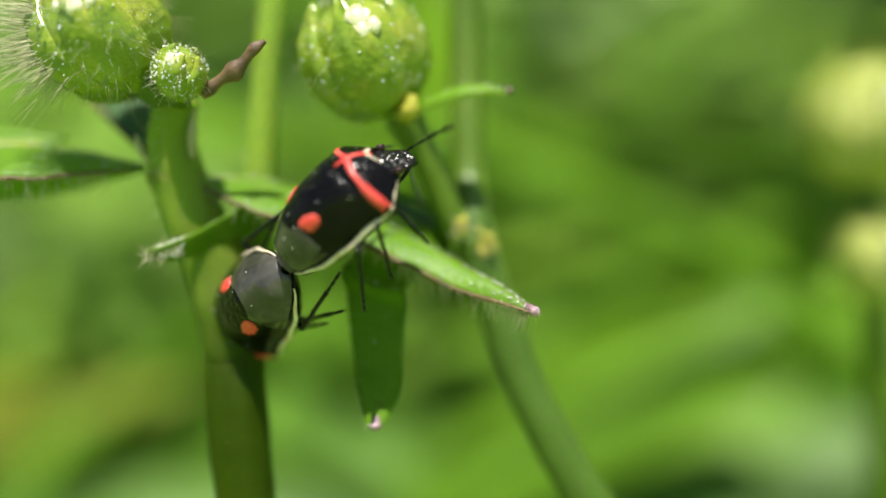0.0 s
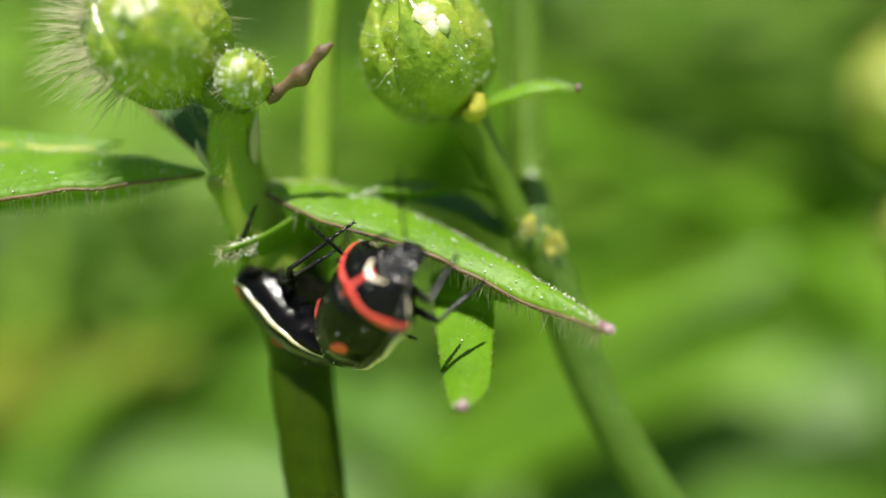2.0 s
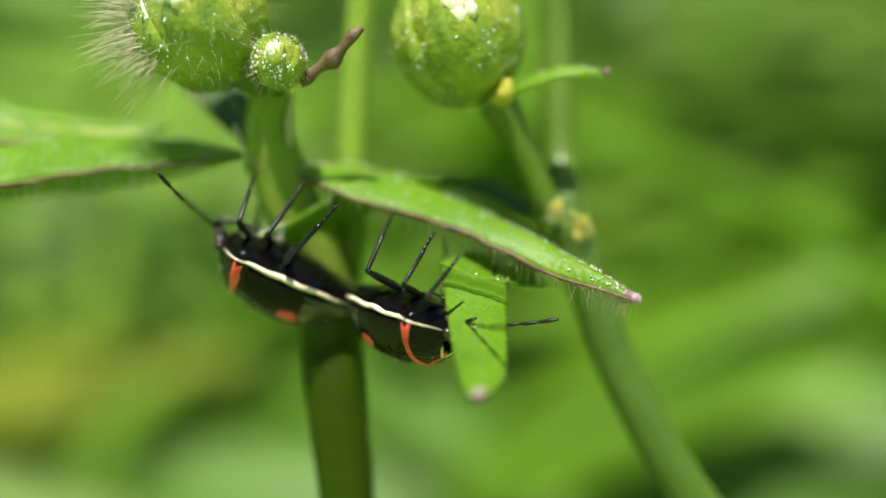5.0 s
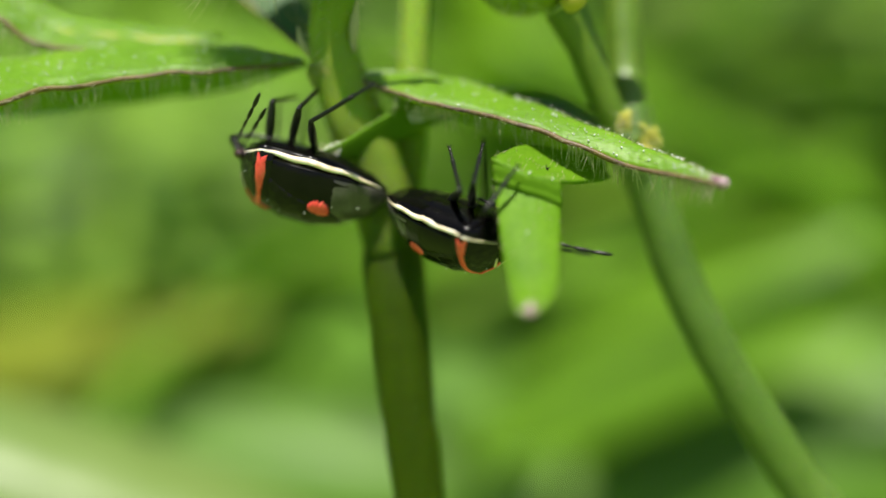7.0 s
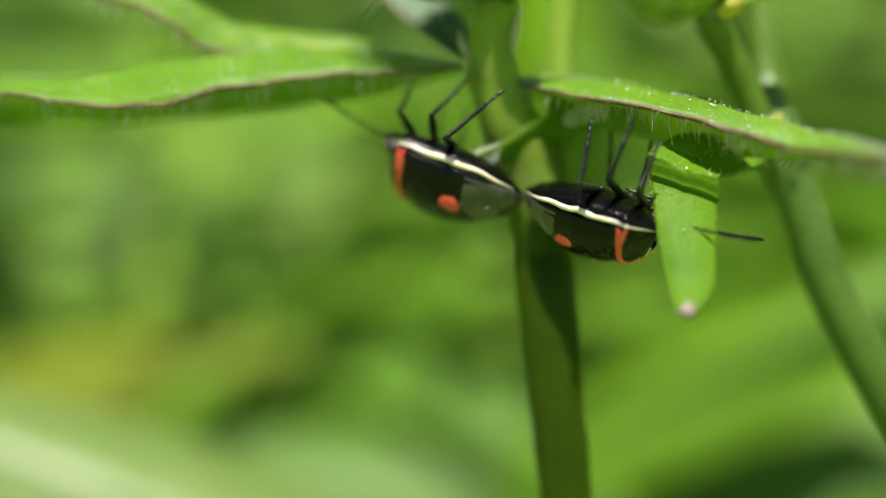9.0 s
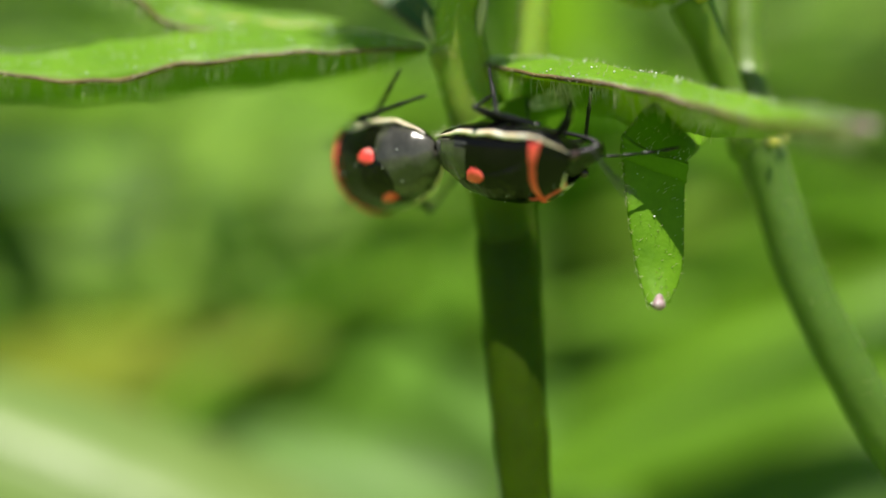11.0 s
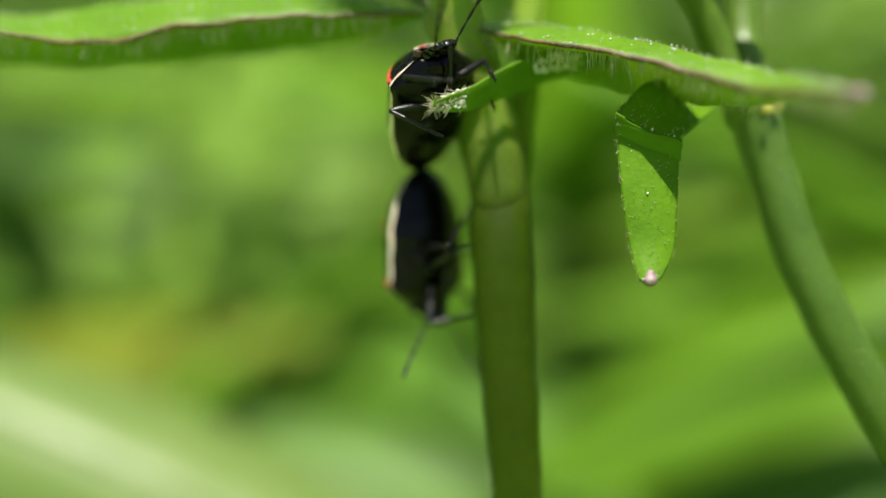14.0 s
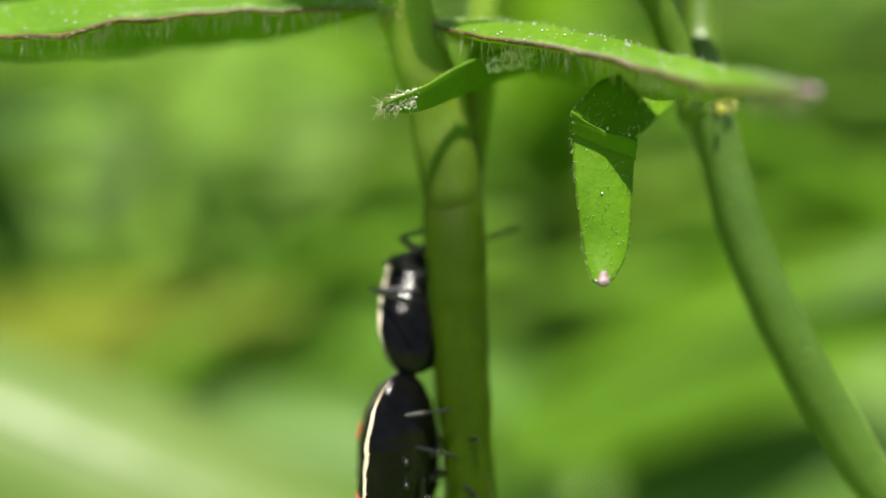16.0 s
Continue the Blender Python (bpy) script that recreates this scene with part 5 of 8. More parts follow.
    walk(legs_a[2][1], [
        (0, pose(0.001900, 0.000000, 0.000000, 0.00, -0.00, 110.67)),
        (0.5, pose(0.001900, 0.000000, 0.000000, 0.00, -0.00, 115.20)),
        (1, pose(0.001900, 0.000000, 0.000000, 0.00, -0.00, 113.91)),
        (1.5, pose(0.001900, 0.000000, 0.000000, 0.00, -0.00, 115.49)),
        (2, pose(0.001900, 0.000000, 0.000000, 0.00, -0.00, 116.47)),
        (2.5, pose(0.001900, 0.000000, 0.000000, 0.00, -0.00, 113.85)),
        (3, pose(0.001900, 0.000000, 0.000000, 0.00, -0.00, 118.02)),
        (3.6, pose(0.001900, 0.000000, 0.000000, 0.00, -0.00, 113.54)),
        (4.2, pose(0.001900, 0.000000, 0.000000, 0.00, -0.00, 116.91)),
        (4.8, pose(0.001900, 0.000000, 0.000000, 0.00, -0.00, 108.06)),
        (5.5, pose(0.001900, 0.000000, 0.000000, 0.00, 0.00, 98.03)),
        (6, pose(0.001900, 0.000000, 0.000000, 0.00, 0.00, 111.43)),
        (6.5, pose(0.001900, 0.000000, 0.000000, 0.00, 0.00, 116.62)),
        (7, pose(0.001900, 0.000000, 0.000000, 0.00, 0.00, 134.48)),
        (7.5, pose(0.001900, 0.000000, 0.000000, 0.00, 0.00, 87.65)),
        (8, pose(0.001900, 0.000000, 0.000000, 0.00, 0.00, 98.27)),
        (8.5, pose(0.001900, 0.000000, 0.000000, 0.00, 0.00, 99.21)),
        (9.2, pose(0.001900, 0.000000, 0.000000, 0.00, -0.00, 116.16)),
        (9.8, pose(0.001900, 0.000000, 0.000000, 0.00, -0.00, 117.81)),
        (10.4, pose(0.001900, 0.000000, 0.000000, 0.00, -0.00, 115.88)),
        (11, pose(0.001900, 0.000000, 0.000000, 0.00, 0.00, 134.34)),
        (11.5, pose(0.001900, 0.000000, 0.000000, 0.00, 0.00, 132.14)),
        (12, pose(0.001900, 0.000000, 0.000000, 0.00, 0.00, 134.81)),
        (12.3, pose(0.001900, 0.000000, 0.000000, 0.00, -0.00, 131.77)),
        (12.5, pose(0.001900, 0.000000, 0.000000, 0.00, -0.00, 135.68)),
        (12.75, pose(0.001900, 0.000000, 0.000000, 0.00, -0.00, 135.64)),
        (13, pose(0.001900, 0.000000, 0.000000, 0.00, -0.00, 130.05)),
        (13.5, pose(0.001900, 0.000000, 0.000000, 0.00, -0.00, 139.80)),
        (14, pose(0.001900, 0.000000, 0.000000, 0.00, -0.00, 134.14)),
        (14.5, pose(0.001900, 0.000000, 0.000000, 0.00, -0.00, 134.69)),
        (15, pose(0.001900, 0.000000, 0.000000, 0.00, -0.00, 137.49)),
        (15.5, pose(0.001900, 0.000000, 0.000000, 0.00, -0.00, 130.18)),
        (16, pose(0.001900, 0.000000, 0.000000, 0.00, -0.00, 139.27)),
    ])
    walk(legs_a[3][0], [
        (0, pose(0.001600, -0.000550, -0.000720, -94.74, -39.78, -90.00)),
        (0.5, pose(0.001600, -0.000550, -0.000720, -96.46, -37.34, -90.36)),
        (1, pose(0.001600, -0.000550, -0.000720, -82.16, -52.07, -92.18)),
        (1.5, pose(0.001600, -0.000550, -0.000720, -65.11, -43.58, -92.26)),
        (2, pose(0.001600, -0.000550, -0.000720, -44.42, -15.27, -52.65)),
        (2.5, pose(0.001600, -0.000550, -0.000720, -47.85, -6.70, -47.87)),
        (3, pose(0.001600, -0.000550, -0.000720, -44.88, 3.59, -29.95)),
        (3.6, pose(0.001600, -0.000550, -0.000720, -72.15, -21.12, -82.22)),
        (4.2, pose(0.001600, -0.000550, -0.000720, -70.53, -11.95, -77.48)),
        (4.8, pose(0.001600, -0.000550, -0.000720, -77.01, 2.78, -78.29)),
        (5.5, pose(0.001600, -0.000550, -0.000720, -72.43, 13.99, -70.83)),
        (6, pose(0.001600, -0.000550, -0.000720, -77.38, 19.11, -75.68)),
        (6.5, pose(0.001600, -0.000550, -0.000720, -76.46, 10.45, -76.13)),
        (7, pose(0.001600, -0.000550, -0.000720, -70.93, 16.61, -68.41)),
        (7.5, pose(0.001600, -0.000550, -0.000720, -80.22, 11.37, -79.96)),
        (8, pose(0.001600, -0.000550, -0.000720, -68.16, 13.74, -65.71)),
        (8.5, pose(0.001600, -0.000550, -0.000720, -78.87, 12.12, -78.41)),
        (9.2, pose(0.001600, -0.000550, -0.000720, -68.20, 9.69, -67.01)),
        (9.8, pose(0.001600, -0.000550, -0.000720, -78.03, 10.99, -77.71)),
        (10.4, pose(0.001600, -0.000550, -0.000720, -66.18, 9.03, -64.78)),
        (11, pose(0.001600, -0.000550, -0.000720, -80.88, 32.16, -78.63)),
        (11.5, pose(0.001600, -0.000550, -0.000720, -75.80, 19.41, -73.76)),
        (11.75, pose(0.001600, -0.000550, -0.000720, -55.75, 34.43, -22.12)),
        (12, pose(0.001600, -0.000550, -0.000720, -29.26, 28.54, 34.33)),
        (12.3, pose(0.001600, -0.000550, -0.000720, -25.81, 31.98, 37.84)),
        (12.4, pose(0.001600, -0.000550, -0.000720, -50.36, 35.08, -15.41)),
        (12.5, pose(0.001600, -0.000550, -0.000720, -67.72, 21.14, -63.23)),
        (12.75, pose(0.001600, -0.000550, -0.000720, -64.21, -2.84, -67.66)),
        (13, pose(0.001600, -0.000550, -0.000720, -67.71, -4.59, -71.98)),
        (13.5, pose(0.001600, -0.000550, -0.000720, -72.16, -6.64, -76.69)),
        (14, pose(0.001600, -0.000550, -0.000720, -63.61, -3.34, -67.28)),
        (14.5, pose(0.001600, -0.000550, -0.000720, -75.45, -4.37, -78.69)),
        (15, pose(0.001600, -0.000550, -0.000720, -63.09, -5.27, -67.79)),
        (15.5, pose(0.001600, -0.000550, -0.000720, -71.86, -5.18, -75.93)),
        (16, pose(0.001600, -0.000550, -0.000720, -67.20, -6.65, -72.45)),
    ])
    walk(legs_a[3][1], [
        (0, pose(0.001450, 0.000000, 0.000000, 0.00, -0.00, 97.52)),
        (0.5, pose(0.001450, 0.000000, 0.000000, 0.00, -0.00, 104.87)),
        (1, pose(0.001450, 0.000000, 0.000000, 0.00, -0.00, 112.42)),
        (1.5, pose(0.001450, 0.000000, 0.000000, 0.00, -0.00, 125.36)),
        (2, pose(0.001450, 0.000000, 0.000000, 0.00, -0.00, 111.93)),
        (2.5, pose(0.001450, 0.000000, 0.000000, 0.00, -0.00, 99.34)),
        (3, pose(0.001450, 0.000000, 0.000000, 0.00, -0.00, 76.39)),
        (3.6, pose(0.001450, 0.000000, 0.000000, 0.00, -0.00, 114.83)),
        (4.2, pose(0.001450, 0.000000, 0.000000, 0.00, -0.00, 116.31)),
        (4.8, pose(0.001450, 0.000000, 0.000000, 0.00, -0.00, 105.68)),
        (5.5, pose(0.001450, 0.000000, 0.000000, 0.00, -0.00, 95.64)),
        (6, pose(0.001450, 0.000000, 0.000000, 0.00, -0.00, 98.87)),
        (6.5, pose(0.001450, 0.000000, 0.000000, 0.00, -0.00, 102.48)),
        (7, pose(0.001450, 0.000000, 0.000000, 0.00, -0.00, 97.09)),
        (7.5, pose(0.001450, 0.000000, 0.000000, 0.00, -0.00, 104.06)),
        (8, pose(0.001450, 0.000000, 0.000000, 0.00, -0.00, 96.64)),
        (8.5, pose(0.001450, 0.000000, 0.000000, 0.00, -0.00, 104.28)),
        (9.2, pose(0.001450, 0.000000, 0.000000, 0.00, -0.00, 96.71)),
        (9.8, pose(0.001450, 0.000000, 0.000000, 0.00, -0.00, 108.28)),
        (10.4, pose(0.001450, 0.000000, 0.000000, 0.00, -0.00, 99.69)),
        (11, pose(0.001450, 0.000000, 0.000000, 0.00, -0.00, 94.83)),
        (11.5, pose(0.001450, 0.000000, 0.000000, 0.00, -0.00, 100.01)),
        (11.75, pose(0.001450, 0.000000, 0.000000, 0.00, -0.00, 74.90)),
        (12, pose(0.001450, 0.000000, 0.000000, 0.00, -0.00, 49.79)),
        (12.3, pose(0.001450, 0.000000, 0.000000, 0.00, -0.00, 19.89)),
        (12.4, pose(0.001450, 0.000000, 0.000000, 0.00, -0.00, 68.08)),
        (12.5, pose(0.001450, 0.000000, 0.000000, 0.00, -0.00, 116.27)),
        (12.75, pose(0.001450, 0.000000, 0.000000, 0.00, -0.00, 109.16)),
        (13, pose(0.001450, 0.000000, 0.000000, 0.00, -0.00, 114.99)),
        (13.5, pose(0.001450, 0.000000, 0.000000, 0.00, -0.00, 123.66)),
        (14, pose(0.001450, 0.000000, 0.000000, 0.00, -0.00, 111.46)),
        (14.5, pose(0.001450, 0.000000, 0.000000, 0.00, -0.00, 120.95)),
        (15, pose(0.001450, 0.000000, 0.000000, 0.00, -0.00, 115.46)),
        (15.5, pose(0.001450, 0.000000, 0.000000, 0.00, -0.00, 118.10)),
        (16, pose(0.001450, 0.000000, 0.000000, 0.00, -0.00, 122.44)),
    ])
    walk(legs_a[4][0], [
        (0, pose(0.000750, -0.000680, -0.000820, -122.00, -36.45, -92.75)),
        (0.5, pose(0.000750, -0.000680, -0.000820, -118.94, -29.99, -97.17)),
        (1, pose(0.000750, -0.000680, -0.000820, -115.17, -45.40, -86.62)),
        (1.5, pose(0.000750, -0.000680, -0.000820, -61.96, -4.81, -66.34)),
        (2, pose(0.000750, -0.000680, -0.000820, -59.52, 4.69, -58.01)),
        (2.5, pose(0.000750, -0.000680, -0.000820, -59.90, 8.06, -56.88)),
        (3, pose(0.000750, -0.000680, -0.000820, -54.04, -31.75, -82.19)),
        (3.6, pose(0.000750, -0.000680, -0.000820, -91.89, -26.81, -90.55)),
        (4.2, pose(0.000750, -0.000680, -0.000820, -84.08, -15.46, -86.81)),
        (4.8, pose(0.000750, -0.000680, -0.000820, -92.43, -8.67, -91.64)),
        (5.5, pose(0.000750, -0.000680, -0.000820, -87.87, 6.80, -87.98)),
        (6, pose(0.000750, -0.000680, -0.000820, -92.55, 1.12, -92.18)),
        (6.5, pose(0.000750, -0.000680, -0.000820, -83.78, 6.07, -84.15)),
        (7, pose(0.000750, -0.000680, -0.000820, -94.36, 2.95, -93.86)),
        (7.5, pose(0.000750, -0.000680, -0.000820, -84.18, 2.42, -84.88)),
        (8, pose(0.000750, -0.000680, -0.000820, -91.53, 1.80, -91.32)),
        (8.5, pose(0.000750, -0.000680, -0.000820, -89.03, -1.30, -89.21)),
        (9.2, pose(0.000750, -0.000680, -0.000820, -92.02, 2.45, -91.77)),
        (9.8, pose(0.000750, -0.000680, -0.000820, -85.76, -4.18, -86.78)),
        (10.4, pose(0.000750, -0.000680, -0.000820, -92.37, -0.13, -91.97)),
        (11, pose(0.000750, -0.000680, -0.000820, -85.10, -3.37, -86.20)),
        (11.5, pose(0.000750, -0.000680, -0.000820, -90.52, -6.24, -90.38)),
        (12, pose(0.000750, -0.000680, -0.000820, -92.27, -11.72, -91.39)),
        (12.3, pose(0.000750, -0.000680, -0.000820, -83.65, -13.29, -86.29)),
        (12.5, pose(0.000750, -0.000680, -0.000820, -85.54, -14.59, -87.52)),
        (12.75, pose(0.000750, -0.000680, -0.000820, -94.83, -14.49, -92.70)),
        (12.83, pose(0.000750, -0.000680, -0.000820, -109.88, 25.19, -109.75)),
        (12.92, pose(0.000750, -0.000680, -0.000820, -152.70, 52.96, -153.87)),
        (13, pose(0.000750, -0.000680, -0.000820, 146.16, 40.51, 143.79)),
        (13.5, pose(0.000750, -0.000680, -0.000820, 174.24, -26.47, 179.36)),
        (13.67, pose(0.000750, -0.000680, -0.000820, -158.87, -7.51, -154.33)),
        (13.83, pose(0.000750, -0.000680, -0.000820, -127.15, -3.54, -123.06)),
        (14, pose(0.000750, -0.000680, -0.000820, -97.52, -16.38, -93.92)),
        (14.5, pose(0.000750, -0.000680, -0.000820, -88.42, -22.75, -89.40)),
        (15, pose(0.000750, -0.000680, -0.000820, -90.45, -17.72, -90.22)),
        (15.5, pose(0.000750, -0.000680, -0.000820, -96.56, -20.77, -92.80)),
        (16, pose(0.000750, -0.000680, -0.000820, -84.41, -18.54, -87.35)),
    ])
    walk(legs_a[4][1], [
        (0, pose(0.001600, 0.000000, 0.000000, 0.00, -0.00, 107.96)),
        (0.5, pose(0.001600, 0.000000, 0.000000, 0.00, -0.00, 111.84)),
        (1, pose(0.001600, 0.000000, 0.000000, 0.00, -0.00, 122.65)),
        (1.5, pose(0.001600, 0.000000, 0.000000, 0.00, -0.00, 96.59)),
        (2, pose(0.001600, 0.000000, 0.000000, 0.00, -0.00, 86.81)),
        (2.5, pose(0.001600, 0.000000, 0.000000, 0.00, -0.00, 77.85)),
        (3, pose(0.001600, 0.000000, 0.000000, 0.00, -0.00, 127.02)),
        (3.6, pose(0.001600, 0.000000, 0.000000, 0.00, -0.00, 111.34)),
        (4.2, pose(0.001600, 0.000000, 0.000000, 0.00, -0.00, 106.52)),
        (4.8, pose(0.001600, 0.000000, 0.000000, 0.00, -0.00, 112.43)),
        (5.5, pose(0.001600, 0.000000, 0.000000, 0.00, -0.00, 104.79)),
        (6, pose(0.001600, 0.000000, 0.000000, 0.00, -0.00, 106.81)),
        (6.5, pose(0.001600, 0.000000, 0.000000, 0.00, -0.00, 105.86)),
        (7, pose(0.001600, 0.000000, 0.000000, 0.00, -0.00, 104.24)),
        (7.5, pose(0.001600, 0.000000, 0.000000, 0.00, -0.00, 109.83)),
        (8, pose(0.001600, 0.000000, 0.000000, 0.00, -0.00, 106.22)),
        (8.5, pose(0.001600, 0.000000, 0.000000, 0.00, -0.00, 113.21)),
        (9.2, pose(0.001600, 0.000000, 0.000000, 0.00, -0.00, 110.07)),
        (9.8, pose(0.001600, 0.000000, 0.000000, 0.00, -0.00, 111.64)),
        (10.4, pose(0.001600, 0.000000, 0.000000, 0.00, -0.00, 110.65)),
        (11, pose(0.001600, 0.000000, 0.000000, 0.00, -0.00, 115.29)),
        (11.5, pose(0.001600, 0.000000, 0.000000, 0.00, -0.00, 115.12)),
        (12, pose(0.001600, 0.000000, 0.000000, 0.00, -0.00, 126.53)),
        (12.3, pose(0.001600, 0.000000, 0.000000, 0.00, -0.00, 124.41)),
        (12.5, pose(0.001600, 0.000000, 0.000000, 0.00, -0.00, 124.66)),
        (12.75, pose(0.001600, 0.000000, 0.000000, 0.00, -0.00, 128.90)),
        (12.88, pose(0.001600, 0.000000, 0.000000, 0.00, -0.00, 76.64)),
        (13, pose(0.001600, 0.000000, 0.000000, 0.00, 0.00, 24.38)),
        (13.5, pose(0.001600, 0.000000, 0.000000, 0.00, 0.00, 70.00)),
        (14, pose(0.001600, 0.000000, 0.000000, 0.00, -0.00, 131.02)),
        (14.5, pose(0.001600, 0.000000, 0.000000, 0.00, -0.00, 134.67)),
        (15, pose(0.001600, 0.000000, 0.000000, 0.00, -0.00, 130.98)),
        (15.5, pose(0.001600, 0.000000, 0.000000, 0.00, -0.00, 134.54)),
        (16, pose(0.001600, 0.000000, 0.000000, 0.00, -0.00, 129.83)),
    ])
    walk(legs_a[5][0], [
        (0, pose(-0.000100, -0.000680, -0.000800, -128.98, -31.81, -98.71)),
        (0.5, pose(-0.000100, -0.000680, -0.000800, -124.45, -24.12, -104.50)),
        (1, pose(-0.000100, -0.000680, -0.000800, -144.15, -50.09, -73.78)),
        (1.5, pose(-0.000100, -0.000680, -0.000800, -61.50, -35.00, -86.57)),
        (1.75, pose(-0.000100, -0.000680, -0.000800, -48.92, -75.19, -114.94)),
        (2, pose(-0.000100, -0.000680, -0.000800, 84.02, -60.78, 97.65)),
        (2.5, pose(-0.000100, -0.000680, -0.000800, 68.01, -52.81, 118.99)),
        (2.75, pose(-0.000100, -0.000680, -0.000800, -78.80, -72.43, -111.36)),
        (3, pose(-0.000100, -0.000680, -0.000800, -111.20, -22.98, -98.50)),
        (3.6, pose(-0.000100, -0.000680, -0.000800, -102.10, -22.51, -94.78)),
        (4.2, pose(-0.000100, -0.000680, -0.000800, -109.66, -13.42, -102.03)),
        (4.8, pose(-0.000100, -0.000680, -0.000800, -99.85, -12.39, -95.98)),
        (5.5, pose(-0.000100, -0.000680, -0.000800, -107.68, -4.41, -103.95)),
        (6, pose(-0.000100, -0.000680, -0.000800, -99.53, -5.18, -97.14)),
        (6.5, pose(-0.000100, -0.000680, -0.000800, -107.20, -5.37, -103.22)),
        (7, pose(-0.000100, -0.000680, -0.000800, -103.37, -8.90, -99.17)),
        (7.5, pose(-0.000100, -0.000680, -0.000800, -104.04, -7.88, -99.94)),
        (8, pose(-0.000100, -0.000680, -0.000800, -108.36, -9.48, -102.67)),
        (8.5, pose(-0.000100, -0.000680, -0.000800, -100.97, -10.01, -97.22)),
        (9.2, pose(-0.000100, -0.000680, -0.000800, -108.32, -12.96, -101.31)),
        (9.8, pose(-0.000100, -0.000680, -0.000800, -104.38, -10.06, -99.57)),
        (10.4, pose(-0.000100, -0.000680, -0.000800, -108.94, -15.03, -100.89)),
        (11, pose(-0.000100, -0.000680, -0.000800, -105.03, -13.39, -98.99)),
        (11.5, pose(-0.000100, -0.000680, -0.000800, -114.15, -17.96, -102.74)),
        (12, pose(-0.000100, -0.000680, -0.000800, -107.06, -24.33, -96.16)),
        (12.3, pose(-0.000100, -0.000680, -0.000800, -116.05, -24.27, -99.99)),
        (12.4, pose(-0.000100, -0.000680, -0.000800, -117.66, 11.56, -123.35)),
        (12.5, pose(-0.000100, -0.000680, -0.000800, -138.16, 42.69, -156.68)),
        (13, pose(-0.000100, -0.000680, -0.000800, -74.08, 56.18, -114.45)),
        (13.5, pose(-0.000100, -0.000680, -0.000800, -54.18, 70.54, -76.41)),
        (13.67, pose(-0.000100, -0.000680, -0.000800, -134.63, 46.42, -166.48)),
        (13.83, pose(-0.000100, -0.000680, -0.000800, -142.27, 3.07, 172.81)),
        (14, pose(-0.000100, -0.000680, -0.000800, -133.52, -40.04, 152.55)),
        (14.5, pose(-0.000100, -0.000680, -0.000800, -149.89, -58.20, 170.96)),
        (15, pose(-0.000100, -0.000680, -0.000800, -129.98, -38.06, 146.60)),
        (15.5, pose(-0.000100, -0.000680, -0.000800, -133.22, -46.24, 150.78)),
        (15.75, pose(-0.000100, -0.000680, -0.000800, -134.69, -35.67, -151.98)),
        (16, pose(-0.000100, -0.000680, -0.000800, -125.33, -28.57, -100.70)),
    ])
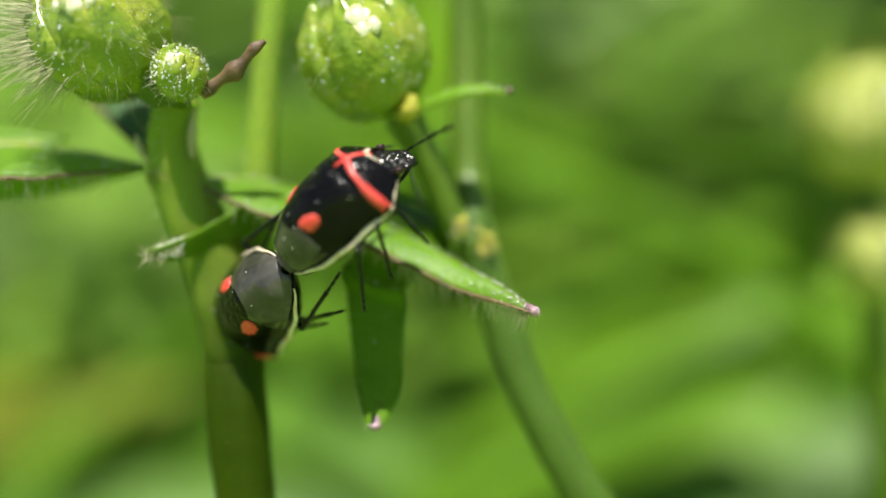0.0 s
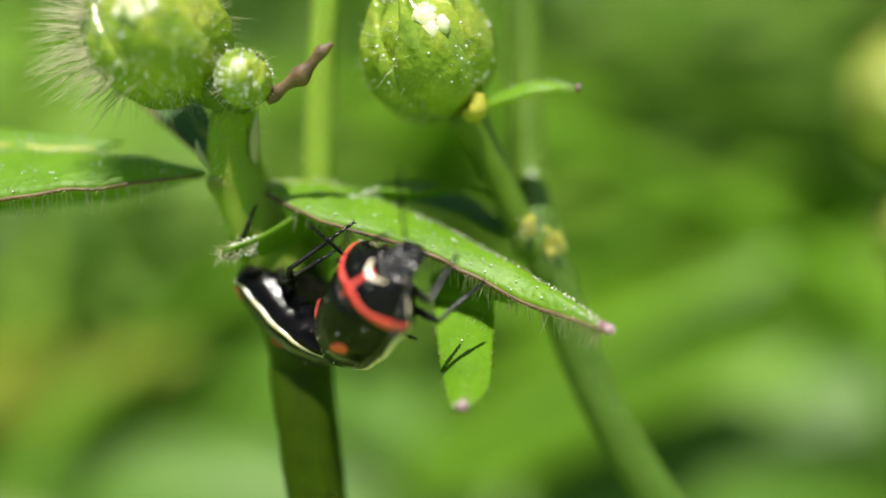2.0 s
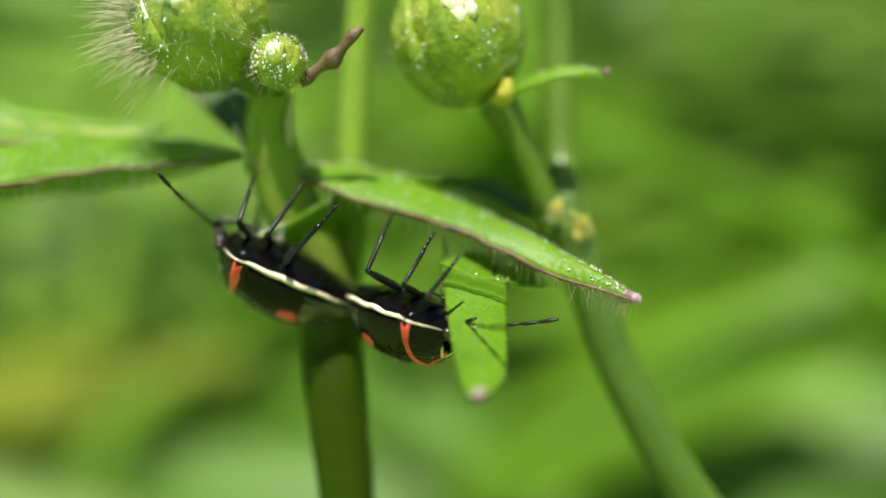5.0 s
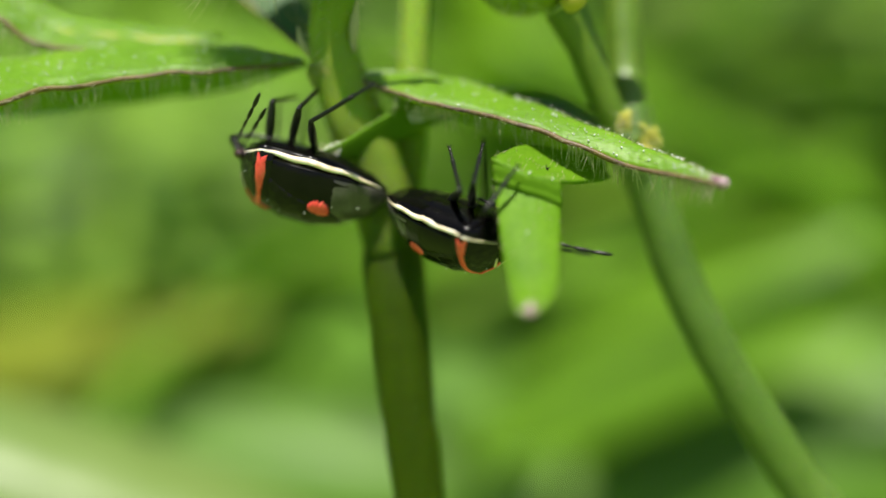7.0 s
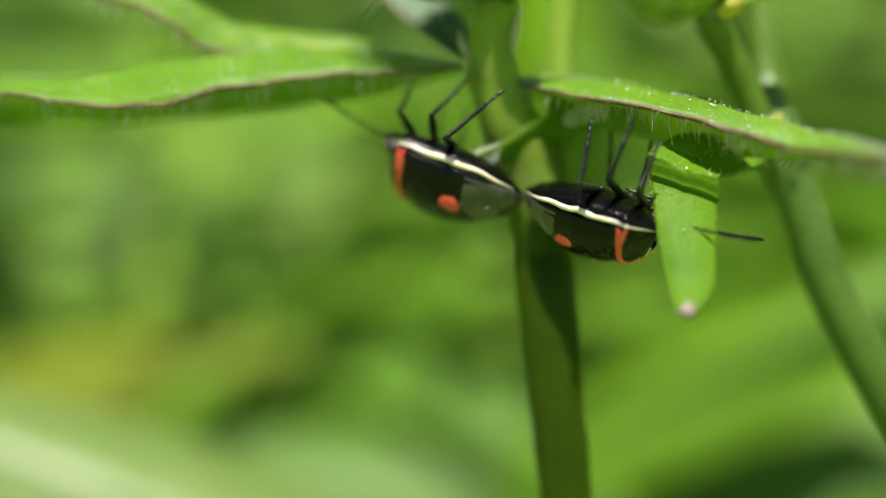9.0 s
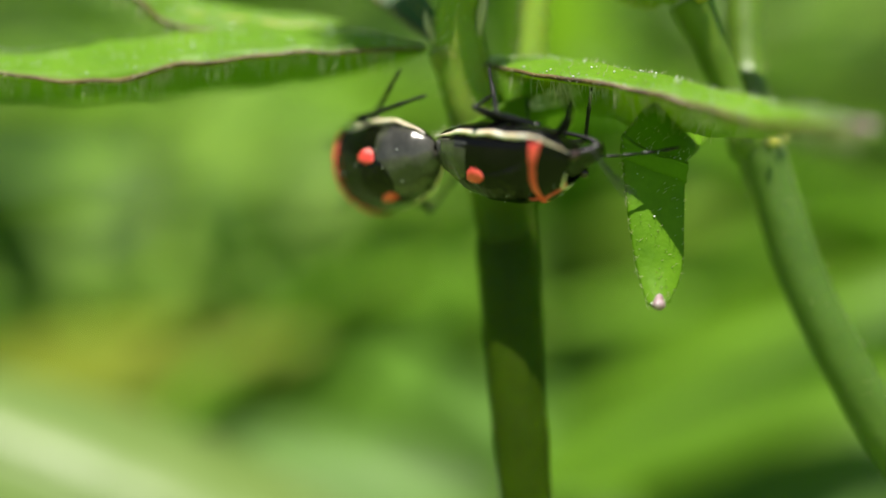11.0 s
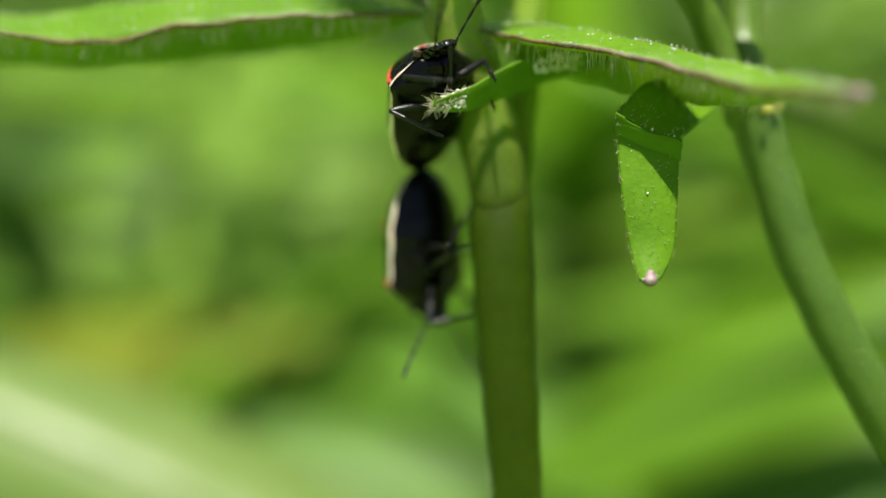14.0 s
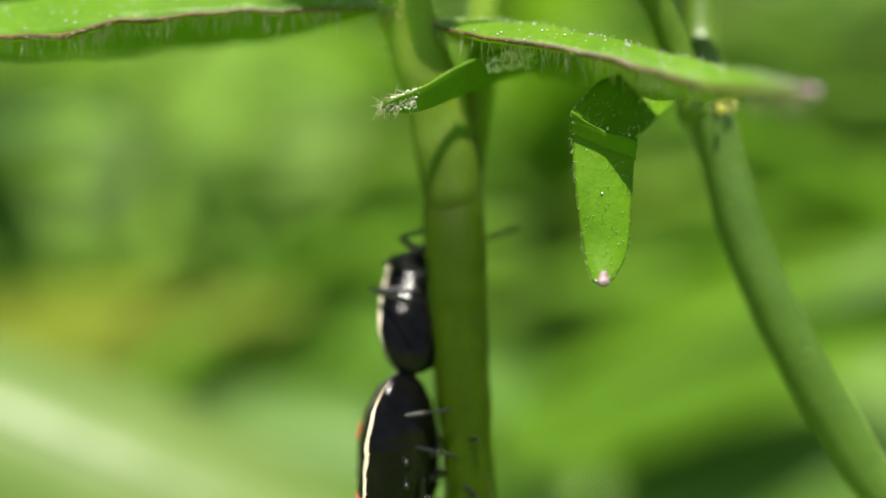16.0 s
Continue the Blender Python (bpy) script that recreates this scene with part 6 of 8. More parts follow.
    walk(legs_a[5][1], [
        (0, pose(0.001900, 0.000000, 0.000000, 0.00, -0.00, 104.73)),
        (0.5, pose(0.001900, 0.000000, 0.000000, 0.00, -0.00, 106.38)),
        (1, pose(0.001900, 0.000000, 0.000000, 0.00, -0.00, 134.49)),
        (1.5, pose(0.001900, 0.000000, 0.000000, 0.00, -0.00, 126.68)),
        (1.75, pose(0.001900, 0.000000, 0.000000, 0.00, -0.00, 145.79)),
        (2, pose(0.001900, 0.000000, 0.000000, 0.00, -0.00, 164.89)),
        (2.5, pose(0.001900, 0.000000, 0.000000, 0.00, -0.00, 167.01)),
        (2.75, pose(0.001900, 0.000000, 0.000000, 0.00, -0.00, 139.08)),
        (3, pose(0.001900, 0.000000, 0.000000, 0.00, -0.00, 111.15)),
        (3.6, pose(0.001900, 0.000000, 0.000000, 0.00, -0.00, 119.21)),
        (4.2, pose(0.001900, 0.000000, 0.000000, 0.00, -0.00, 111.81)),
        (4.8, pose(0.001900, 0.000000, 0.000000, 0.00, -0.00, 113.88)),
        (5.5, pose(0.001900, 0.000000, 0.000000, 0.00, -0.00, 107.54)),
        (6, pose(0.001900, 0.000000, 0.000000, 0.00, -0.00, 113.84)),
        (6.5, pose(0.001900, 0.000000, 0.000000, 0.00, -0.00, 107.69)),
        (7, pose(0.001900, 0.000000, 0.000000, 0.00, -0.00, 116.96)),
        (7.5, pose(0.001900, 0.000000, 0.000000, 0.00, -0.00, 111.34)),
        (8, pose(0.001900, 0.000000, 0.000000, 0.00, -0.00, 115.29)),
        (8.5, pose(0.001900, 0.000000, 0.000000, 0.00, -0.00, 114.78)),
        (9.2, pose(0.001900, 0.000000, 0.000000, 0.00, -0.00, 115.16)),
        (9.8, pose(0.001900, 0.000000, 0.000000, 0.00, -0.00, 117.84)),
        (10.4, pose(0.001900, 0.000000, 0.000000, 0.00, -0.00, 117.01)),
        (11, pose(0.001900, 0.000000, 0.000000, 0.00, -0.00, 117.40)),
        (11.5, pose(0.001900, 0.000000, 0.000000, 0.00, -0.00, 121.54)),
        (12, pose(0.001900, 0.000000, 0.000000, 0.00, -0.00, 128.54)),
        (12.3, pose(0.001900, 0.000000, 0.000000, 0.00, -0.00, 127.97)),
        (12.4, pose(0.001900, 0.000000, 0.000000, 0.00, -0.00, 84.30)),
        (12.5, pose(0.001900, 0.000000, 0.000000, 0.00, 0.00, 40.62)),
        (13, pose(0.001900, 0.000000, 0.000000, 0.00, 0.00, 44.07)),
        (13.5, pose(0.001900, 0.000000, 0.000000, 0.00, 0.00, 31.35)),
        (14, pose(0.001900, 0.000000, 0.000000, 0.00, -0.00, 62.66)),
        (14.5, pose(0.001900, 0.000000, 0.000000, 0.00, -0.00, 88.58)),
        (15, pose(0.001900, 0.000000, 0.000000, 0.00, -0.00, 42.12)),
        (15.5, pose(0.001900, 0.000000, 0.000000, 0.00, -0.00, 50.03)),
        (15.75, pose(0.001900, 0.000000, 0.000000, 0.00, -0.00, 90.36)),
        (16, pose(0.001900, 0.000000, 0.000000, 0.00, -0.00, 130.68)),
    ])
    walk(feelers_a[0], [
        (0, pose(0.002780, 0.000420, -0.000420, -0.00, -14.95, -41.78)),
        (0.5, pose(0.002780, 0.000420, -0.000420, -0.00, -17.00, -37.44)),
        (1, pose(0.002780, 0.000420, -0.000420, -0.00, -29.78, -23.65)),
        (1.5, pose(0.002780, 0.000420, -0.000420, 0.00, -11.68, 12.88)),
        (2, pose(0.002780, 0.000420, -0.000420, 0.00, -17.56, 21.58)),
        (2.5, pose(0.002780, 0.000420, -0.000420, 0.00, -15.34, 21.55)),
        (3, pose(0.002780, 0.000420, -0.000420, 0.00, -4.93, 21.01)),
        (3.6, pose(0.002780, 0.000420, -0.000420, 0.00, 18.30, 16.70)),
        (4.2, pose(0.002780, 0.000420, -0.000420, 0.00, 24.35, 24.75)),
        (4.8, pose(0.002780, 0.000420, -0.000420, 0.00, 13.94, 30.92)),
        (5.5, pose(0.002780, 0.000420, -0.000420, -0.00, -2.49, -3.55)),
        (6, pose(0.002780, 0.000420, -0.000420, -0.00, -17.68, -19.47)),
        (6.5, pose(0.002780, 0.000420, -0.000420, 0.00, 4.68, 28.81)),
        (7, pose(0.002780, 0.000420, -0.000420, 0.00, 10.06, 11.81)),
        (7.5, pose(0.002780, 0.000420, -0.000420, 0.00, -18.00, -66.00)),
        (8, pose(0.002780, 0.000420, -0.000420, 0.00, -3.00, -63.00)),
        (8.5, pose(0.002780, 0.000420, -0.000420, 0.00, 0.00, -57.00)),
        (9.2, pose(0.002780, 0.000420, -0.000420, 0.00, 11.28, 29.98)),
        (9.8, pose(0.002780, 0.000420, -0.000420, 0.00, 23.23, 27.65)),
        (10.4, pose(0.002780, 0.000420, -0.000420, 0.00, 20.74, 17.53)),
        (11, pose(0.002780, 0.000420, -0.000420, 0.00, -38.66, 23.77)),
        (11.5, pose(0.002780, 0.000420, -0.000420, -0.00, -27.27, -15.59)),
        (12, pose(0.002780, 0.000420, -0.000420, 0.00, -15.00, -18.00)),
        (12.3, pose(0.002780, 0.000420, -0.000420, 0.00, 16.80, 24.57)),
        (12.5, pose(0.002780, 0.000420, -0.000420, 0.00, -37.50, 61.39)),
        (12.75, pose(0.002780, 0.000420, -0.000420, 0.00, 25.12, 17.33)),
        (13, pose(0.002780, 0.000420, -0.000420, 0.00, 25.14, 16.99)),
        (13.5, pose(0.002780, 0.000420, -0.000420, 0.00, 15.43, 24.59)),
        (14, pose(0.002780, 0.000420, -0.000420, 0.00, 2.94, 30.87)),
        (14.5, pose(0.002780, 0.000420, -0.000420, 0.00, 0.88, 26.89)),
        (15, pose(0.002780, 0.000420, -0.000420, 0.00, 11.85, 18.12)),
        (15.5, pose(0.002780, 0.000420, -0.000420, 0.00, 49.80, 55.39)),
        (16, pose(0.002780, 0.000420, -0.000420, 0.00, 47.00, 62.85)),
    ])
    walk(feelers_a[1], [
        (0, pose(0.002780, -0.000420, -0.000420, 0.00, -18.50, -97.03)),
        (0.5, pose(0.002780, -0.000420, -0.000420, 0.00, -13.18, -95.08)),
        (1, pose(0.002780, -0.000420, -0.000420, 0.00, -9.73, -93.64)),
        (1.5, pose(0.002780, -0.000420, -0.000420, -0.00, -28.74, -27.90)),
        (2, pose(0.002780, -0.000420, -0.000420, 0.00, -40.06, -104.12)),
        (2.5, pose(0.002780, -0.000420, -0.000420, -0.00, -22.26, -82.21)),
        (3, pose(0.002780, -0.000420, -0.000420, -0.00, -24.36, -75.21)),
        (3.6, pose(0.002780, -0.000420, -0.000420, -0.00, 0.09, -29.97)),
        (4.2, pose(0.002780, -0.000420, -0.000420, -0.00, 8.25, -19.97)),
        (4.8, pose(0.002780, -0.000420, -0.000420, -0.00, 22.96, -18.36)),
        (5.5, pose(0.002780, -0.000420, -0.000420, -0.00, 19.83, -29.89)),
        (6, pose(0.002780, -0.000420, -0.000420, -0.00, 8.12, -29.18)),
        (6.5, pose(0.002780, -0.000420, -0.000420, -0.00, 0.13, -20.44)),
        (7, pose(0.002780, -0.000420, -0.000420, -0.00, 5.63, -17.10)),
        (7.5, pose(0.002780, -0.000420, -0.000420, -0.00, 18.04, -24.94)),
        (8, pose(0.002780, -0.000420, -0.000420, -0.00, 23.21, -30.92)),
        (8.5, pose(0.002780, -0.000420, -0.000420, -0.00, 18.60, -26.57)),
        (9.2, pose(0.002780, -0.000420, -0.000420, -0.00, 2.31, -16.70)),
        (9.8, pose(0.002780, -0.000420, -0.000420, -0.00, 3.13, -24.42)),
        (10.4, pose(0.002780, -0.000420, -0.000420, -0.00, 16.93, -30.95)),
        (11, pose(0.002780, -0.000420, -0.000420, -0.00, 24.53, -23.33)),
        (11.5, pose(0.002780, -0.000420, -0.000420, -0.00, 17.62, -16.73)),
        (12, pose(0.002780, -0.000420, -0.000420, -0.00, 4.25, -21.97)),
        (12.3, pose(0.002780, -0.000420, -0.000420, -0.00, 0.20, -27.53)),
        (12.5, pose(0.002780, -0.000420, -0.000420, -0.00, 0.41, -30.07)),
        (12.75, pose(0.002780, -0.000420, -0.000420, -0.00, 3.69, -30.90)),
        (13, pose(0.002780, -0.000420, -0.000420, -0.00, 9.54, -28.95)),
        (13.5, pose(0.002780, -0.000420, -0.000420, -0.00, 22.32, -20.11)),
        (14, pose(0.002780, -0.000420, -0.000420, -0.00, 24.83, -17.24)),
        (14.5, pose(0.002780, -0.000420, -0.000420, -0.00, 14.39, -25.29)),
        (15, pose(0.002780, -0.000420, -0.000420, -0.00, 2.33, -30.95)),
        (15.5, pose(0.002780, -0.000420, -0.000420, -0.00, -42.42, -21.26)),
        (16, pose(0.002780, -0.000420, -0.000420, -0.00, -54.02, -9.27)),
    ])
    walk(bug_b, [
        (0, pose(0.002892, -0.001010, 0.295204, -107.69, 28.33, 118.49)),
        (0.5, pose(0.002959, -0.001079, 0.295057, -111.63, 28.47, 120.82)),
        (1, pose(0.002607, -0.000827, 0.295430, -120.69, 9.51, 124.15)),
        (1.5, pose(0.001412, -0.000402, 0.295408, -159.36, -21.36, 138.53)),
        (2, pose(0.001473, -0.000445, 0.295523, -176.76, -36.79, 134.82)),
        (2.5, pose(0.001566, -0.000980, 0.295563, 172.21, -44.63, 146.77)),
        (3, pose(0.001437, -0.001141, 0.295725, 166.89, -51.68, 154.10)),
        (4.25, pose(0.000270, -0.001259, 0.295663, -172.06, -29.13, 169.67)),
        (5.5, pose(-0.000469, -0.001195, 0.296193, -174.86, -23.14, -173.65)),
        (6, pose(-0.000745, -0.001235, 0.296089, -172.61, -16.33, -170.32)),
        (6.5, pose(-0.001003, -0.001209, 0.296235, -169.14, -13.66, -175.98)),
        (7, pose(-0.001793, -0.001140, 0.296237, -157.36, -14.69, 178.88)),
        (7.5, pose(-0.001504, -0.000907, 0.296310, -162.75, -17.83, 172.08)),
        (8, pose(-0.002200, -0.000973, 0.296307, -156.71, -14.36, 171.96)),
        (8.5, pose(-0.002302, -0.001062, 0.296401, -167.46, -16.72, 169.99)),
        (9.75, pose(-0.002726, -0.000501, 0.296118, -132.33, -8.53, 140.35)),
        (11, pose(-0.003545, 0.000146, 0.295917, -119.51, 11.43, 135.08)),
        (11.5, pose(-0.004204, 0.000251, 0.295465, -118.95, 8.09, 116.92)),
        (12, pose(-0.003577, 0.000530, 0.293545, -109.70, 51.23, 85.23)),
        (12.5, pose(-0.003350, 0.002373, 0.291589, -136.09, 58.71, 26.89)),
        (13, pose(-0.001746, -0.000500, 0.291676, -151.81, 59.18, -26.11)),
        (13.5, pose(-0.001844, 0.000790, 0.291449, -159.37, 76.60, -26.26)),
        (14, pose(-0.001662, 0.000592, 0.290945, -130.36, 86.33, 7.14)),
        (14.5, pose(-0.001275, -0.002275, 0.289820, 44.31, 84.82, -172.48)),
        (15, pose(-0.001159, -0.002542, 0.288424, -24.75, 86.30, 119.25)),
        (15.5, pose(-0.000455, -0.002770, 0.285723, -140.22, 89.39, 3.86)),
        (16, pose(-0.000169, -0.003038, 0.283182, 138.70, 83.66, -79.36)),
    ])
    walk(legs_b[0][0], [
        (0, pose(0.001696, 0.000583, -0.000763, -44.17, -2.77, 146.00)),
        (0.5, pose(0.001696, 0.000583, -0.000763, -44.59, -4.78, 142.23)),
        (0.75, pose(0.001696, 0.000583, -0.000763, -71.73, 1.04, 112.92)),
        (1, pose(0.001696, 0.000583, -0.000763, -98.24, -7.29, 84.18)),
        (1.5, pose(0.001696, 0.000583, -0.000763, -108.71, 0.57, 73.42)),
        (2, pose(0.001696, 0.000583, -0.000763, -97.35, -0.37, 83.88)),
        (2.5, pose(0.001696, 0.000583, -0.000763, -107.50, 1.66, 74.25)),
        (3, pose(0.001696, 0.000583, -0.000763, -101.59, 4.67, 79.24)),
        (3.6, pose(0.001696, 0.000583, -0.000763, -105.08, 5.05, 75.72)),
        (4.2, pose(0.001696, 0.000583, -0.000763, -101.98, 12.76, 77.39)),
        (4.8, pose(0.001696, 0.000583, -0.000763, -105.02, 9.17, 74.81)),
        (5.5, pose(0.001696, 0.000583, -0.000763, -98.89, 18.10, 80.11)),
        (6, pose(0.001696, 0.000583, -0.000763, -106.46, 13.74, 72.19)),
        (6.5, pose(0.001696, 0.000583, -0.000763, -103.86, 14.61, 74.98)),
        (7, pose(0.001696, 0.000583, -0.000763, -100.81, 12.62, 78.68)),
        (7.5, pose(0.001696, 0.000583, -0.000763, -107.94, 11.92, 70.90)),
        (8, pose(0.001696, 0.000583, -0.000763, -97.74, 13.81, 81.83)),
        (8.5, pose(0.001696, 0.000583, -0.000763, -108.19, 7.48, 71.81)),
        (9.2, pose(0.001696, 0.000583, -0.000763, -97.33, 7.64, 82.92)),
        (9.8, pose(0.001696, 0.000583, -0.000763, -109.77, 8.94, 69.62)),
        (10.4, pose(0.001696, 0.000583, -0.000763, -97.43, 4.07, 83.24)),
        (11, pose(0.001696, 0.000583, -0.000763, -108.93, 4.20, 72.00)),
        (11.5, pose(0.001696, 0.000583, -0.000763, -100.99, 2.72, 80.17)),
        (12, pose(0.001696, 0.000583, -0.000763, -114.03, -4.77, 70.40)),
        (12.3, pose(0.001696, 0.000583, -0.000763, -110.84, 27.08, 64.01)),
        (12.5, pose(0.001696, 0.000583, -0.000763, -87.60, 60.16, 98.77)),
        (12.75, pose(0.001696, 0.000583, -0.000763, -173.59, 48.36, 6.93)),
        (13, pose(0.001696, 0.000583, -0.000763, 168.32, 3.13, -18.95)),
        (13.25, pose(0.001696, 0.000583, -0.000763, 172.13, 56.15, -4.61)),
        (13.5, pose(0.001696, 0.000583, -0.000763, -45.71, 67.60, 145.34)),
        (13.75, pose(0.001696, 0.000583, -0.000763, -120.15, 56.35, 57.22)),
        (14, pose(0.001696, 0.000583, -0.000763, -132.54, 23.30, 28.73)),
        (14.5, pose(0.001696, 0.000583, -0.000763, -141.84, 15.16, -4.64)),
        (15, pose(0.001696, 0.000583, -0.000763, -118.97, 45.70, 50.95)),
        (15.5, pose(0.001696, 0.000583, -0.000763, -71.49, 44.02, 114.37)),
        (16, pose(0.001696, 0.000583, -0.000763, -117.55, -5.12, 67.04)),
    ])
    walk(legs_b[0][1], [
        (0, pose(0.001537, 0.000000, 0.000000, 0.00, -0.00, 19.89)),
        (0.5, pose(0.001537, 0.000000, 0.000000, 0.00, -0.00, 19.89)),
        (0.75, pose(0.001537, 0.000000, 0.000000, 0.00, -0.00, 64.60)),
        (1, pose(0.001537, 0.000000, 0.000000, 0.00, -0.00, 109.31)),
        (1.5, pose(0.001537, 0.000000, 0.000000, 0.00, -0.00, 102.06)),
        (2, pose(0.001537, 0.000000, 0.000000, 0.00, -0.00, 105.02)),
        (2.5, pose(0.001537, 0.000000, 0.000000, 0.00, -0.00, 105.92)),
        (3, pose(0.001537, 0.000000, 0.000000, 0.00, -0.00, 101.44)),
        (3.6, pose(0.001537, 0.000000, 0.000000, 0.00, -0.00, 105.38)),
        (4.2, pose(0.001537, 0.000000, 0.000000, 0.00, -0.00, 101.18)),
        (4.8, pose(0.001537, 0.000000, 0.000000, 0.00, -0.00, 100.56)),
        (5.5, pose(0.001537, 0.000000, 0.000000, 0.00, -0.00, 97.97)),
        (6, pose(0.001537, 0.000000, 0.000000, 0.00, -0.00, 100.84)),
        (6.5, pose(0.001537, 0.000000, 0.000000, 0.00, -0.00, 96.89)),
        (7, pose(0.001537, 0.000000, 0.000000, 0.00, -0.00, 105.81)),
        (7.5, pose(0.001537, 0.000000, 0.000000, 0.00, -0.00, 95.18)),
        (8, pose(0.001537, 0.000000, 0.000000, 0.00, -0.00, 104.66)),
        (8.5, pose(0.001537, 0.000000, 0.000000, 0.00, -0.00, 99.50)),
        (9.2, pose(0.001537, 0.000000, 0.000000, 0.00, -0.00, 105.53)),
        (9.8, pose(0.001537, 0.000000, 0.000000, 0.00, -0.00, 101.13)),
        (10.4, pose(0.001537, 0.000000, 0.000000, 0.00, -0.00, 107.90)),
        (11, pose(0.001537, 0.000000, 0.000000, 0.00, -0.00, 101.53)),
        (11.5, pose(0.001537, 0.000000, 0.000000, 0.00, -0.00, 113.86)),
        (12, pose(0.001537, 0.000000, 0.000000, 0.00, -0.00, 111.09)),
        (12.3, pose(0.001537, 0.000000, 0.000000, 0.00, -0.00, 52.80)),
        (12.5, pose(0.001537, 0.000000, 0.000000, 0.00, 0.00, 96.30)),
        (13, pose(0.001537, 0.000000, 0.000000, 0.00, 0.00, 75.09)),
        (13.5, pose(0.001537, 0.000000, 0.000000, 0.00, -0.00, 72.70)),
        (14, pose(0.001537, 0.000000, 0.000000, 0.00, -0.00, 106.57)),
        (14.5, pose(0.001537, 0.000000, 0.000000, 0.00, -0.00, 74.14)),
        (15, pose(0.001537, 0.000000, 0.000000, 0.00, -0.00, 103.33)),
        (15.5, pose(0.001537, 0.000000, 0.000000, 0.00, -0.00, 127.10)),
        (16, pose(0.001537, 0.000000, 0.000000, 0.00, -0.00, 117.35)),
    ])
    walk(legs_b[1][0], [
        (0, pose(0.000795, 0.000721, -0.000869, -43.15, -2.20, 150.23)),
        (0.5, pose(0.000795, 0.000721, -0.000869, -43.89, -5.95, 142.78)),
        (1, pose(0.000795, 0.000721, -0.000869, -40.66, -5.06, 158.15)),
        (1.25, pose(0.000795, 0.000721, -0.000869, -63.27, 1.59, 125.60)),
        (1.5, pose(0.000795, 0.000721, -0.000869, -85.86, -5.13, 93.07)),
        (2, pose(0.000795, 0.000721, -0.000869, -89.93, -7.25, 90.05)),
        (2.5, pose(0.000795, 0.000721, -0.000869, -91.51, -2.14, 88.80)),
        (3, pose(0.000795, 0.000721, -0.000869, -86.18, -1.55, 93.09)),
        (3.6, pose(0.000795, 0.000721, -0.000869, -94.55, 2.14, 86.03)),
        (4.2, pose(0.000795, 0.000721, -0.000869, -87.76, 1.82, 91.94)),
        (4.8, pose(0.000795, 0.000721, -0.000869, -95.88, 8.94, 84.22)),
        (5.5, pose(0.000795, 0.000721, -0.000869, -92.08, 6.39, 88.05)),
        (6, pose(0.000795, 0.000721, -0.000869, -95.89, 9.60, 84.15)),
        (6.5, pose(0.000795, 0.000721, -0.000869, -87.14, 7.49, 92.74)),
        (7, pose(0.000795, 0.000721, -0.000869, -97.21, 6.56, 83.16)),
        (7.5, pose(0.000795, 0.000721, -0.000869, -86.74, 7.72, 93.13)),
        (8, pose(0.000795, 0.000721, -0.000869, -93.95, 0.55, 86.66)),
        (8.5, pose(0.000795, 0.000721, -0.000869, -90.70, 5.80, 89.35)),
        (9.2, pose(0.000795, 0.000721, -0.000869, -93.62, -0.45, 87.01)),
        (9.8, pose(0.000795, 0.000721, -0.000869, -86.59, 0.43, 92.87)),
        (10.4, pose(0.000795, 0.000721, -0.000869, -93.18, -1.92, 87.45)),
        (11, pose(0.000795, 0.000721, -0.000869, -85.21, -1.04, 93.92)),
        (11.5, pose(0.000795, 0.000721, -0.000869, -92.00, -9.45, 88.68)),
        (12, pose(0.000795, 0.000721, -0.000869, -94.31, -7.10, 86.96)),
        (12.3, pose(0.000795, 0.000721, -0.000869, -113.69, 14.19, 63.22)),
        (12.5, pose(0.000795, 0.000721, -0.000869, -99.69, 25.97, 78.40)),
        (12.75, pose(0.000795, 0.000721, -0.000869, -100.45, -18.47, 84.98)),
        (12.83, pose(0.000795, 0.000721, -0.000869, -114.00, 25.53, 72.99)),
        (12.92, pose(0.000795, 0.000721, -0.000869, -158.38, 60.02, 29.55)),
        (13, pose(0.000795, 0.000721, -0.000869, 124.83, 45.25, -46.38)),
        (13.5, pose(0.000795, 0.000721, -0.000869, 123.82, 87.16, -56.19)),
        (14, pose(0.000795, 0.000721, -0.000869, -1.99, 60.29, 173.86)),
        (14.5, pose(0.000795, 0.000721, -0.000869, -37.34, 16.76, -171.22)),
        (14.75, pose(0.000795, 0.000721, -0.000869, -50.28, 44.68, 150.03)),
        (15, pose(0.000795, 0.000721, -0.000869, -94.89, 53.21, 83.64)),
        (15.5, pose(0.000795, 0.000721, -0.000869, -44.55, 16.13, 157.26)),
        (16, pose(0.000795, 0.000721, -0.000869, -38.01, -18.23, 178.10)),
    ])
